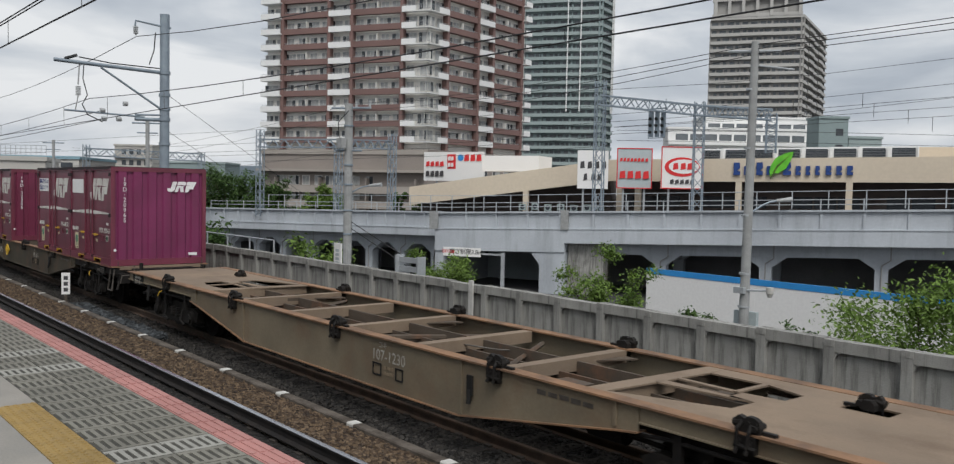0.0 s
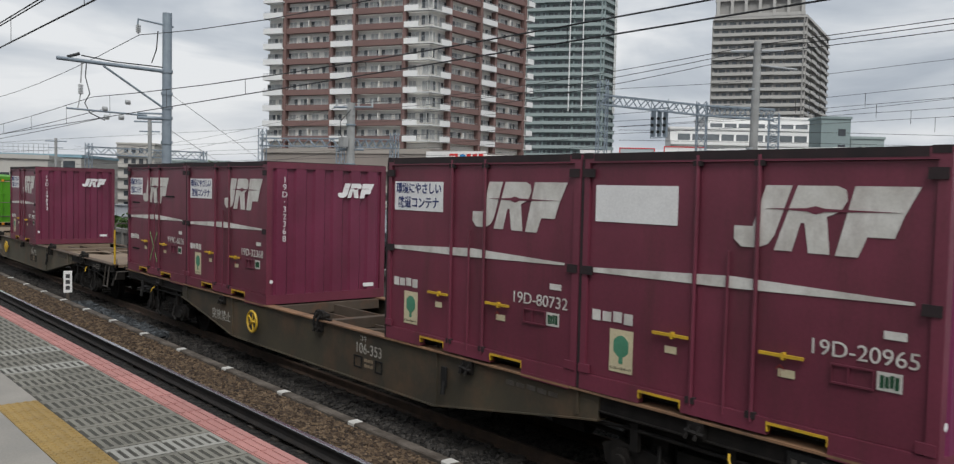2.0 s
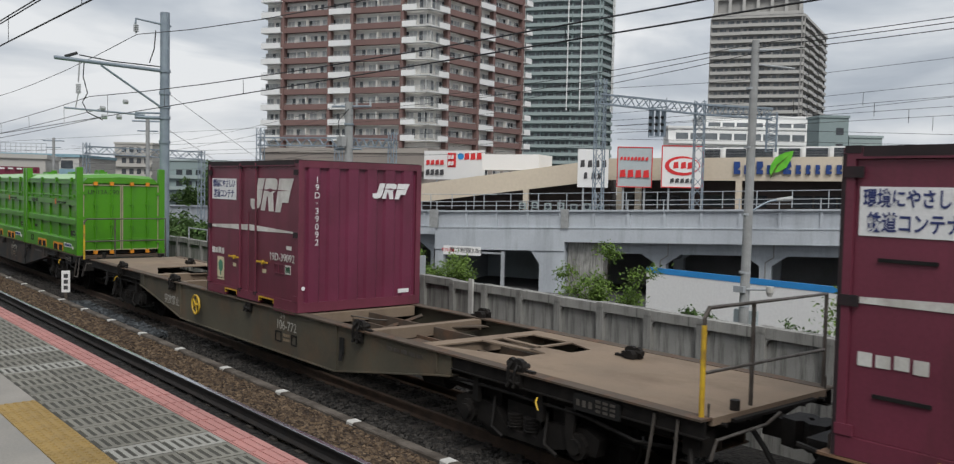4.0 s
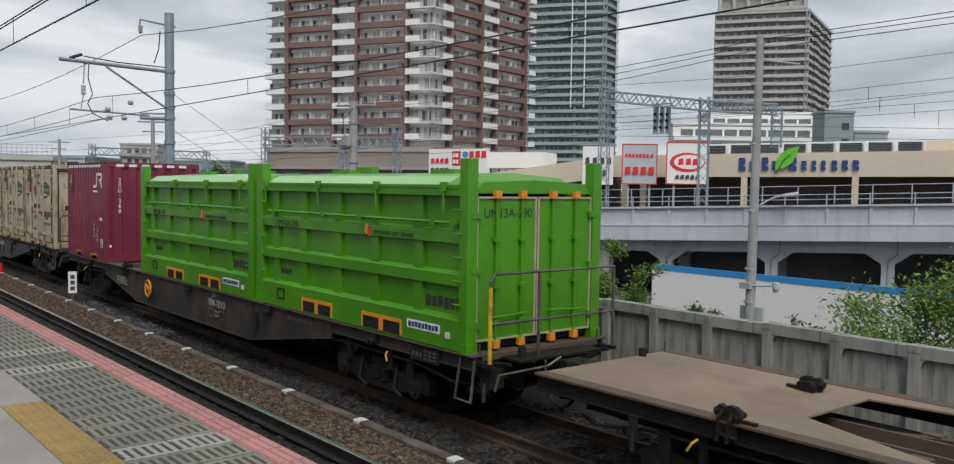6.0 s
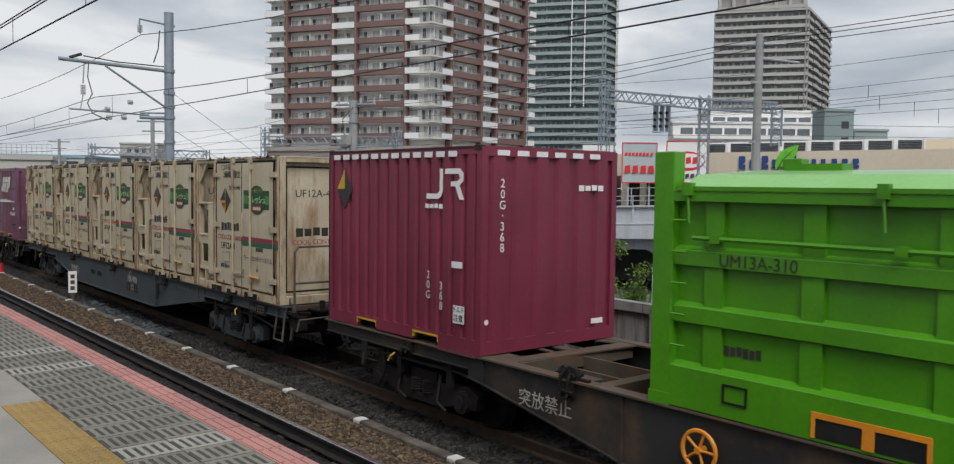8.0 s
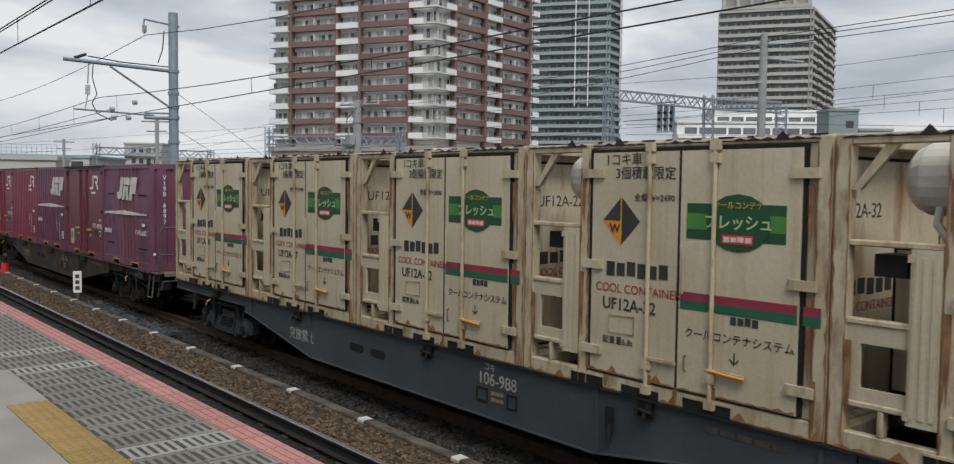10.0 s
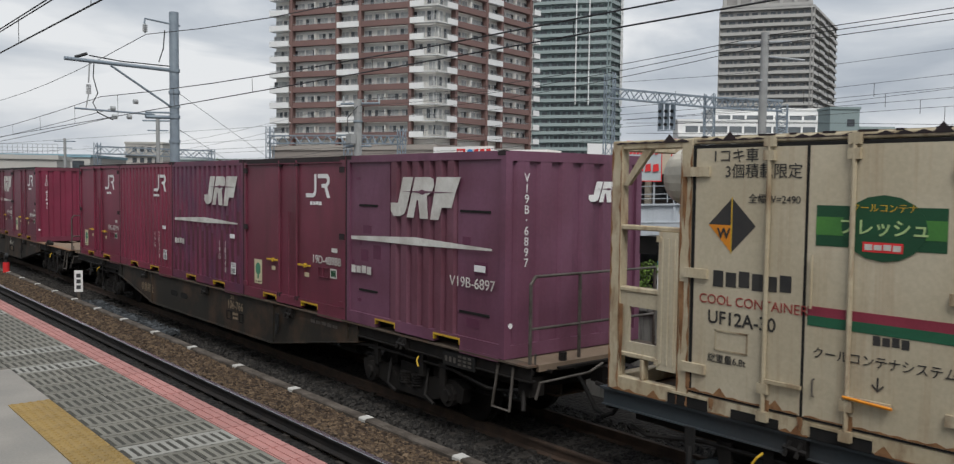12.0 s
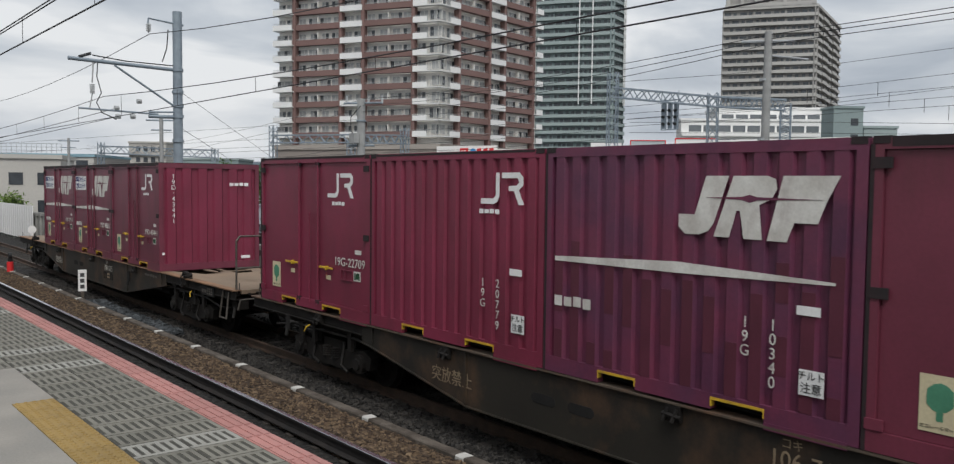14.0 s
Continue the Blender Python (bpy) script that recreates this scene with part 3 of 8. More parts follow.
def viaduct():
    ob = thing("viaduct", "pale grey concrete railway viaduct with panelled parapet", "viaduct", "", "structure")
    spans = ((0, 1, 0, -2.2, -3.1), (1, 2, 0, -2.2, -3.1), (2, 2.3, -1.6, -3.4, -3.4), (2.3, 3, -1.6, -2.65, -3.6), (3, 4, -1.6, -2.65, -3.6))
    for s0, s1, o, low, deep in spans:
        for name, o0, o1, z0, z1 in (("fascia", o, o + 0.5, low, -1.45), ("deck", o + 0.5, 9, low + 0.15, -1.45), ("parapet", o + 0.16, o + 0.35, -1.45, -0.12), ("coping", o - 0.06, o + 0.42, -0.12, 0.02), ("ledge", o - 0.05, o + 0.42, -1.5, -1.42)):
            bm = bmesh.new()
            strip(bm, s0, s1, o0, o1, z0, z1)
            part(name, bm, "viaduct", ob)
        if deep < low:
            bm = bmesh.new()
            strip(bm, s0, s1, o + 1.5, 8.9, deep, low + 0.15)
            part("girder", bm, "viaduct", ob)
    for i, n in ((0, 16), (1, 14), (2, 14), (3, 20)):
        o = 0 if i < 2 else -1.6
        for k in range(n):
            bm = bmesh.new()
            strip(bm, i + (k + 0.0) / n, i + (k + 0.07) / n, o + 0.04, o + 0.18, -1.42, -0.12)
            part("parapet_rib", bm, "viaduct", ob)
    # grey joint covers where the spans meet
    for u in (2.0, 2.3):
        bm = bmesh.new()
        strip(bm, u - 0.008, u + 0.008, -1.75, -1.6, -1.5, 0.1)
        part("joint_cover", bm, "pole", ob, "grey steel joint cover")
    # piers with haunches, and dark soffit
    piers = [(1, k / 8 + 0.06) for k in range(8)] + [(2, k / 5 + 0.09) for k in range(2, 5)] + [(3, k / 7 + 0.05) for k in range(7)]
    for i, u in piers:
        o = 1.5 if i < 2 else -0.1
        zt = -3.1 if i < 2 else -3.6
        L = (Vector(VIA[i + 1]) - Vector(VIA[i])).length
        bm = bmesh.new()
        for off in (o + 0.1, 6.8):
            w = 0.45 / L
            strip(bm, i + u - w, i + u + w, off, off + 0.9, -9, zt)
            for sd in (-1, 1):
                a0, a1 = i + u + sd * w, i + u + sd * (w + 1.15 / L)
                p = [via(a0, off), via(a0, off + 0.9), via(a1, off), via(a1, off + 0.9)]
                v = [bm.verts.new(q + Vector((0, 0, z))) for q, z in ((p[0], zt), (p[1], zt), (p[0], zt - 0.8), (p[1], zt - 0.8), (p[2], zt), (p[3], zt))]
                bm.faces.new((v[0], v[2], v[4]))
                bm.faces.new((v[1], v[5], v[3]))
                bm.faces.new((v[2], v[3], v[5], v[4]))
        strip(bm, i + u - 0.35 / L, i + u + 0.35 / L, o + 0.5, 7, zt - 0.7, zt)
        part("pier", bm, "viaduct", ob)
        bm = bmesh.new()
        q = via(i + u + 0.6 / L, o)
        line(bm, [q + Vector((0, 0, zt + 1.1)), q + Vector((0, 0, zt - 0.1)), via(i + u, o + 0.02) + Vector((0, 0, zt - 0.5)), via(i + u, o + 0.02) + Vector((0, 0, -8))], 0.05, 6)
        part("drain_pipe", bm, "taupe_dark", ob, "grey drain pipe")
    # a dark sheet closes the back; its colour stands for shade under the deck
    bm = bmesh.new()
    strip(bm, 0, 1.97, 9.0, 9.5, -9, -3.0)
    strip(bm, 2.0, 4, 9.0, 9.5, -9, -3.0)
    part("shade_backing", bm, "under", ob)
    # the road underpass: side walls, haunched portal and stained wing wall
    bm = bmesh.new()
    strip(bm, 2.0, 2.02, -1.5, 9, -9, -3.4)
    strip(bm, 2.245, 2.30, -1.5, -0.6, -9, -3.4)
    strip(bm, 2.25, 2.295, -0.6, 9, -9, -3.4)
    p = [via(2.245, -1.5), via(2.245, -0.6), via(2.225, -1.5), via(2.225, -0.6)]
    v = [bm.verts.new(q + Vector((0, 0, z))) for q, z in ((p[0], -3.4), (p[1], -3.4), (p[0], -4.5), (p[1], -4.5), (p[2], -3.4), (p[3], -3.4))]
    bm.faces.new((v[0], v[2], v[4]))
    bm.faces.new((v[1], v[5], v[3]))
    bm.faces.new((v[2], v[3], v[5], v[4]))
    part("abutment", bm, "viaduct", ob)
    bm = bmesh.new()
    strip(bm, 2.302, 2.38, -0.9, 0.2, -9, -2.7)
    part("wing_wall", bm, "concrete_wall", ob, "stained brown-grey concrete wing wall")
    bm = bmesh.new()
    strip(bm, 2.02, 2.25, 8.2, 8.6, -9, -3.4)
    part("underpass_wall", bm, "sign_grey", ob, "blue-grey inner wall of the underpass")
    # railings on both edges
    bm = bmesh.new()
    for i, n in ((1, 12), (2, 14), (3, 20)):
        o = 0.25 if i < 2 else -1.35
        for off, h in ((o, 0.42), (o, 0.78), (8.7, 1.5)):
            rod(bm, via(i, off) + Vector((0, 0, h)), via(i + 0.999, off) + Vector((0, 0, h)), 0.032, 6)
        for k in range(n):
            for off, h in ((o, 0.85), (8.7, 1.5)):
                rod(bm, via(i + k / n, off), via(i + k / n, off) + Vector((0, 0, h)), 0.05, 6)
    part("railing", bm, "steel_rail", ob)


viaduct()



# unseen wall added behind the platform: closes the place and blocks low sky light
tagged(solid("wall_sky_block", [(-60, 30, -8.4, -8.0, -5.5, 5.6)], "slab"), "plain pale unseen wall added behind the platform against low sky light", "wall", "", "structure")
# ---------- towers and far buildings ----------
def face_pose(p, heading):
    """Local x along the heading, y to its left (outwards), z up."""
    return Matrix.Translation((p[0], p[1], 0)) @ Matrix.Rotation(radians(heading), 4, "Z")


def prism_block(bm, pts, z0, z1):
    prism(bm, pts, "z", z0, z1)


def shared(name, me, parent, m):
    ob = new(name, me)
    ob.parent = parent
    ob.matrix_basis = m
    return ob


def window_mesh(w, h, key):
    bm = bmesh.new()
    box(bm, -w / 2, w / 2, 0.0, 0.06, 0, h)
    me = mesh_of("window", bm, "cream")
    me.materials.append(M["glass_dark"])
    me.materials.append(M["curtain"])
    bm = bmesh.new()
    bm.from_mesh(me)
    n = 2 if w < 2.2 else 3
    for i in range(n):
        a, b = -w / 2 + 0.06 + (w - 0.12) * i / n, -w / 2 + 0.06 + (w - 0.12) * (i + 1) / n
        k = len(bm.faces)
        box(bm, a + 0.03, b - 0.03, 0.06, 0.075, 0.06, h - 0.06)
        bm.faces.ensure_lookup_table()
        for f in bm.faces[k:]:
            f.material_index = 1 if (i + key) % 3 == 0 else 2
    bm.to_mesh(me)
    bm.free()
    return me


def apartment():
    """The tall apartment house: red-brown and white balcony bays on two fronts."""
    ob = thing("apartment_building", "tall red-brown and white apartment house with rows of balconies", "building")
    C, L, R = (-133.93, 98.26), (-166.53, 80.19), (-141.52, 131.12)
    depth = 1.1
    top, base = 52.0, 10.6
    nl, nr = Vector((0.485, -0.875)), Vector((0.974, 0.225))
    i = [Vector(C) - nl * depth - nr * depth * 0.9, Vector(L) - nl * depth, Vector(L) + Vector((-18, 20)), Vector(R) + Vector((-18, 6)), Vector(R) - nr * depth]
    bm = bmesh.new()
    prism_block(bm, [tuple(p) for p in i], base - 1, top)
    part("wall", bm, "cream", ob)
    bm = bmesh.new()
    o = [Vector(C) + nl * 0.2 + nr * 0.2, Vector(L) + nl * 0.2, Vector(L) + Vector((-18, 20)), Vector(R) + Vector((-18, 6)), Vector(R) + nr * 0.2]
    prism_block(bm, [tuple(p) for p in o], top, top + 1.2)
    part("roof", bm, "white_bld", ob)
    storey, n = 3.12, 13
    z_first = 12.3
    wins = [window_mesh(1.7, 1.9, k) for k in range(2)] + [window_mesh(2.6, 1.9, k) for k in range(2)]
    rnd = random.Random(8)
    fronts = [(face_pose(C, 209), [(0.0, 5.8, "w"), (5.8, 16.9, "r"), (16.9, 22.0, "w"), (22.0, 32.9, "r"), (32.9, 37.6, "e")]),
              (face_pose(R, 283), [(0.0, 2.4, "e"), (2.4, 13.0, "r"), (13.0, 18.1, "w"), (18.1, 28.0, "r"), (28.0, 33.7, "w")])]
    for m, bays in fronts:
        for x0, x1, kind in bays:
            colour = "red_brick" if kind == "r" else "white_bld"
            bm = bmesh.new()
            lap = 0.35 if kind != "r" else 0.0
            out = {"r": 0.0, "w": 0.35, "e": 0.9}[kind]
            solid0 = x0 + 0.05 if not (kind == "w" and (x0 == 0.0 or x1 == 33.7)) else (2.7 if x0 == 0.0 else x0 + 0.05)
            solid1 = x1 - 0.05 if x1 != 33.7 else x1 - 2.6
            box(bm, solid0, solid1, out - 0.14, out, 0, 1.12)
            box(bm, x0 + 0.05, x1 - 0.05, -1.1, out - 0.14, 0, 0.2)
            bal = mesh_of("balcony", bm, colour)
            bm = bmesh.new()
            for k in range(int((x1 - x0 - 0.4) / 0.32)):
                box(bm, x0 + 0.3 + k * 0.32, x0 + 0.335 + k * 0.32, out - 0.1, out - 0.06, 0.2, 1.34)
            box(bm, x0 + 0.2, x1 - 0.2, out - 0.12, out - 0.04, 1.34, 1.38)
            rail_me = mesh_of("balcony_rail", bm, "steel_rail")
            for k in range(n):
                z = z_first + storey * k - 0.3
                b = shared("balcony", bal, ob, m @ pose(0, 0, z))
                shared("balcony_rail", rail_me, b, Matrix.Identity(4))
                cnt = 4 if x1 - x0 > 9 else 2 if x1 - x0 > 4.4 else 1
                for j in range(cnt):
                    x = x0 + (x1 - x0) * (j + 0.5) / cnt
                    w = shared("window", wins[rnd.randrange(4) if x1 - x0 > 4 else rnd.randrange(2)], ob, m @ pose(x, -1.1, z + 0.55))
                if kind == "r":
                    for xx in ((x0 + x1) / 2,):
                        kx = new("balcony_divider", BAL_DIV)
                        kx.parent = b
                        kx.matrix_basis = pose(xx, 0, 0)
            if kind == "r":
                bm = bmesh.new()
                for x in (x0, x1):
                    box(bm, x - 0.36, x + 0.36, -1.1, 0.12, base, top)
                part("pier", bm, "red_brick", ob).matrix_basis = m
    # podium
    bm = bmesh.new()
    p = [Vector(C) + nl * 0.5 + nr * 0.5, Vector(L) + nl * 0.5, Vector(L) + Vector((-18, 20)), Vector(R) + Vector((-18, 6)), Vector(R) + nr * 0.5]
    prism_block(bm, [tuple(q) for q in p], -5.5, base)
    part("podium", bm, "tan_bld", ob)
    m = fronts[0][0]
    for z in (-2.6, 0.35, 3.3):
        for j in range(11):
            shared("window", wins[(j + int(z * 3)) % 4], ob, m @ pose(3.4 + j * 2.9, 0.52, z + 0.15))
        bm = bmesh.new()
        prism(bm, [(0.5, z - 1.35), (2.1, z - 1.35), (2.1, z + 0.1), (1.95, z + 0.1), (1.95, z - 1.15), (0.5, z - 1.15)], "x", 1.5, 33.5)
        part("podium_balcony", bm, "podium_pale", ob, "pale parapet of the podium balcony").matrix_basis = m
        bm = bmesh.new()
        for x in (1.6, 12.2, 22.8, 33.2):
            box(bm, x - 0.12, x + 0.12, 0.5, 2.0, z + 0.1, z + 1.62)
        part("podium_divider", bm, "tan_bld", ob).matrix_basis = m
    solid("podium_cornice", [(-0.4, 37.6, 0.5, 2.3, 6.1, 6.6), (-0.4, 37.6, 0.5, 0.8, 9.6, 10.5)], "podium_pale", ob).matrix_basis = m
    m = fronts[1][0]
    for z in (2.0, 5.2):
        for j in range(7):
            shared("window", wins[(j + int(z)) % 4], ob, m @ pose(4 + j * 4.0, 0.52, z + 0.3))


BM = bmesh.new()
box(BM, -0.05, 0.05, -1.1, -0.15, 0.2, 2.5)
BAL_DIV = mesh_of("balcony_divider", BM, "cream")
apartment()


def tower(name, label, C, hl, wl, hr, wr, z0, top, wall, band, storey, crown=None, fins=()):
    ob = thing(name, label, "building")
    dl, dr = Vector((math.cos(radians(hl)), math.sin(radians(hl)))), Vector((math.cos(radians(hr)), math.sin(radians(hr))))
    c = Vector(C)
    L, R = c + dl * wl, c + dr * wr
    ml, mr = face_pose(C, hl), face_pose(tuple(R), hr + 180)
    inset = 1.2
    nl, nr = Vector((-dl.y, dl.x)), Vector((dr.y, -dr.x))
    poly = [c - nl * inset - nr * inset, L - nl * inset, L - nl * 30, R - nr * 30, R - nr * inset]
    bm = bmesh.new()
    prism_block(bm, [tuple(p) for p in poly], -5.5, top)
    part("wall", bm, wall, ob)
    bm = bmesh.new()
    prism_block(bm, [tuple(p) for p in (c, L, L - nl * 31, R - nr * 31, R)], top, top + 1.0)
    part("roof", bm, band, ob)
    rnd = random.Random(len(name))
    n = int((top - z0) / storey)
    for m, w in ((ml, wl), (mr, wr)):
        segs = max(1, round(w / 11.5))
        for s in range(segs):
            a, b = w * s / segs, w * (s + 1) / segs
            out = 0.45 if s % 2 else 0.0
            bm = bmesh.new()
            prism(bm, [(out, 0), (out, 1.25), (out - 0.2, 1.25), (out - 0.2, 0.25), (-1.2, 0.25), (-1.2, 0)], "x", a, b - 0.06)
            bal = mesh_of("balcony", bm, band)
            for k in range(n):
                shared("balcony", bal, ob, m @ pose(0, 0, z0 + k * storey))
        bm = bmesh.new()
        for k in range(n):
            x = 0.8
            while x < w - 2:
                ww = rnd.choice((1.2, 1.8, 2.4))
                box(bm, x, x + ww, -1.22, -1.15, z0 + k * storey + 0.4, z0 + k * storey + 2.5)
                x += ww + rnd.uniform(0.5, 1.4)
        o = part("window_panes", bm, "glass_grey", ob)
        o.matrix_basis = m
        tagged(o, kind="stuff")
        for s in range(segs + 1):
            x = w * s / segs
            solid("pier", [(x - 0.35, x + 0.35, -1.2, -0.7, z0 - 2, top)], wall, ob).matrix_basis = m
        for f in fins:
            bm = bmesh.new()
            box(bm, w * f - 0.2, w * f + 0.2, 0.5, 0.75, z0 + 30, top)
            part("white_fin", bm, "white_bld", ob).matrix_basis = m
    return ob


tower("tower_block", "tall grey-green apartment tower with continuous balconies", (-226.05, 247.06), 215, 46, 110, 13.2, 4.0, 88, "green_bld", "green_pale", 3.12, fins=(0.17, 0.28))
taupe_tower = tower("tower_block", "tall taupe apartment tower with continuous balconies", (-177.3, 306.9), 212, 34.5, 110, 56, 28.5, 71.5, "taupe_dark", "taupe", 3.05)
crown = new("crown_storeys")
crown.parent = taupe_tower
solid("crown_wall", [(0.8, 33.7, -30, -1.2, 72.5, 96)], "taupe_dark", crown)
solid("crown_column", [(1.0 + 5.2 * i, 2.2 + 5.2 * i, -1.2, 0.2, 72.5, 96) for i in range(7)], "taupe", crown)
solid("crown_floor", [(0.6, 34, -1.2, 0.1, 72.5 + 6.2 * i, 73.7 + 6.2 * i) for i in range(4)], "taupe", crown)
crown.matrix_basis = face_pose((-177.3, 306.9), 212)


def block(name, label, x, y, w, d, z0, z1, heading, wall, storey=3.0, win="glass_dark", every=3.0, band=None, ww=1.5):
    """A plain block house: local x along its front, front towards -y... windows on the front and one end."""
    ob = thing(name, label, "building", at=face_pose((x, y), heading))
    solid("wall", [(0, w, -d, 0, z0, z1)], wall, ob)
    solid("roof", [(-0.2, w + 0.2, -d - 0.2, 0.2, z1, z1 + 0.5)], band or wall, ob)
    bm = bmesh.new()
    box(bm, 0, ww, -0.02, 0.06, 0, 1.4)
    me = mesh_of("window", bm, win)
    k = 0
    z = z0 + 1.0
    while z < z1 - 1.5:
        for i in range(int((w - 1) / every)):
            shared("window", me, ob, pose(1 + i * every, 0, z))
        if band:
            solid("balcony", [(0, w, 0, 0.9, z - 1.0, z - 0.1)], band, ob)
        z += storey
    return ob


# blocks at the foot of the taupe tower
block("apartment_block", "white stepped apartment block with long balconies", -104.0, 184.0, 24, 12, 5, 20.6, 228, "white_bld", 3.0, "glass_grey", 3.2, "white_bld", 2.7)
block("apartment_block", "white apartment block with long balconies", -100.6, 177.8, 31, 5, 5, 17.4, 230, "white_bld", 3.0, "glass_grey", 3.2, "white_bld", 2.7)
block("office_block", "blue-grey office block behind the mall", -87.7, 170.0, 6.0, 6, 5, 19.0, 232, "green_bld", 3.2, "glass_dark", 3.0)
block("office_block", "grey office block behind the mall", -85.5, 180.0, 7.0, 6, 5, 15.4, 232, "green_pale", 3.2, "glass_dark", 2.6)
# far left of the view
block("apartment_block", "beige apartment block in the distance", -243.0, 83.7, 10.5, 10, -5, 13.3, 230, "far_wall", 3.0, "glass_dark", 2.1, "far_wall", 1.2)
block("office_block", "grey-blue low building beyond the tracks", -220.4, 95.1, 16, 14, -5, 8.6, 230, "green_bld", 3.0, "glass_dark", 2.6, "green_pale", 1.6)
block("factory_hall", "long low hall with a blue-grey roof", -160.0, 42.5, 40, 20, -5, 7.0, 236, "far_wall", 3.0, "glass_dark", 4, "slate", 2.0)
block("house", "beige two-storey house beside the railway", -109.4, 25.4, 22, 10, -5, 5.4, 248, "far_wall", 3.2, "glass_dark", 3.0, None, 1.5)
solid_hill = solid("backdrop", [(-1500, -500, 250, 262, -5.5, 16), (-900, -880, -900, 250, -5.5, 11), (-500, 800, 900, 912, -5.5, 12)], "hill")
tagged(solid_hill, "hazy grey-blue distant city line", "backdrop", "", "structure")


# ---------- shopping mall ----------
def mall():
    ob = thing("shopping_mall", "cream shopping mall with long fascia, columns and dark recess", "building")
    P = [Vector((-86.0, 60.5, 3.3)), Vector((-66.9, 74.8, 6.87)), Vector((-35.8, 90.5, 7.36)), Vector((10, 113.7, 8.1))]
    H = [2.2, 2.45, 2.6, 2.7]

    def slab(bm, i, o0, o1, za, zb):
        a, b = P[i], P[i + 1]
        d = (b - a)
        nrm = Vector((-d.y, d.x, 0)).normalized()
        v = []
        for p, t0, t1 in ((a, za[0], zb[0]), (b, za[1], zb[1])):
            v.append([bm.verts.new((p.x + nrm.x * o, p.y + nrm.y * o, z)) for o, z in ((o0, t0), (o1, t0), (o1, t1), (o0, t1))])
        for k in range(4):
            bm.faces.new((v[0][k], v[1][k], v[1][(k + 1) % 4], v[0][(k + 1) % 4]))
        bm.faces.new(v[0][::-1])
        bm.faces.new(v[1])
    for i in range(3):
        bm = bmesh.new()
        slab(bm, i, 0, 0.6, (P[i].z - H[i], P[i + 1].z - H[i + 1]), (P[i].z, P[i + 1].z))
        part("fascia", bm, "mall", ob, "cream fascia band")
        bm = bmesh.new()
        slab(bm, i, 0.6, 14, (P[i].z - H[i] + 0.4, P[i + 1].z - H[i + 1] + 0.4), (P[i].z - 0.3, P[i + 1].z - 0.3))
        part("roof", bm, "mall", ob)
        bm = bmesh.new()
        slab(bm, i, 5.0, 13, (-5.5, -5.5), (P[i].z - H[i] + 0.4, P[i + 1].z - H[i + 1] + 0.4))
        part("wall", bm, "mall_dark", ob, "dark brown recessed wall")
        L = (P[i + 1] - P[i]).length
        d = (P[i + 1] - P[i]).normalized()
        nrm = Vector((-d.y, d.x, 0)).normalized()
        ang = math.degrees(math.atan2(d.y, d.x))
        for k in range(int(L / 11) + 1):
            if i == 0 and k < 1:
                continue
            q = P[i] + d * (k * 11 + 3.5)
            c = new("column", MALL_COL)
            c.parent = ob
            c.matrix_basis = pose(q.x + nrm.x * 0.3, q.y + nrm.y * 0.3, q.z - 2.4, 0, 0, ang)
        for k in range(int(L / 2.4)):
            if k % 4 == 3 or i == 0:
                continue
            q = P[i] + d * (k * 2.4 + 1.5)
            c = new("window", MALL_WIN)
            c.parent = ob
            c.matrix_basis = pose(q.x + nrm.x * 4.95, q.y + nrm.y * 4.95, q.z - 5.4, 0, 0, ang)
    # louvred plant openings on the roof edge
    d = (P[2] - P[1]).normalized()
    nrm = Vector((-d.y, d.x, 0)).normalized()
    ang = math.degrees(math.atan2(d.y, d.x))
    for k in range(8):
        q = P[1] + d * (11.2 + k * 2.75) + nrm * 1.2
        c = new("roof_screen", ROOF_SCREEN)
        c.parent = ob
        c.matrix_basis = pose(q.x, q.y, q.z - 0.2, 0, 0, ang)
        g = new("louvre", ROOF_LOUVRE)
        g.parent = c
    q = P[2] + nrm * 6 - d * 3.4
    solid("roof_house", [(0, 9, 0, 5, 0, 1.6)], "mall", ob).matrix_basis = pose(q.x, q.y, q.z - 0.3, 0, 0, ang)
    solid("roof_house", [(-17, -9.5, 3, 8, -0.5, 1.45)], "white_panel", ob).matrix_basis = pose(P[1].x, P[1].y, P[1].z - 0.9, 0, 0, ang)


BM = bmesh.new()
box(BM, -0.32, 0.32, -0.3, 0.3, -9, 0.1)
MALL_COL = mesh_of("column", BM, "mall")
BM = bmesh.new()
box(BM, -1.1, 1.1, -0.05, 0.0, 0, 1.3)
MALL_WIN = mesh_of("window", BM, "glass_dark")
BM = bmesh.new()
box(BM, -1.3, 1.3, 0, 0.5, 0, 1.35)
box(BM, -1.38, -1.25, -0.25, 0, 0, 1.35)
box(BM, 1.25, 1.38, -0.25, 0, 0, 1.35)
ROOF_SCREEN = mesh_of("roof_screen", BM, "white_bld")
BM = bmesh.new()
for LZ in range(6):
    box(BM, -1.08, 1.08, -0.06, -0.01, 0.18 + LZ * 0.17, 0.32 + LZ * 0.17)
ROOF_LOUVRE = mesh_of("louvre", BM, "glass_dark")
mall()


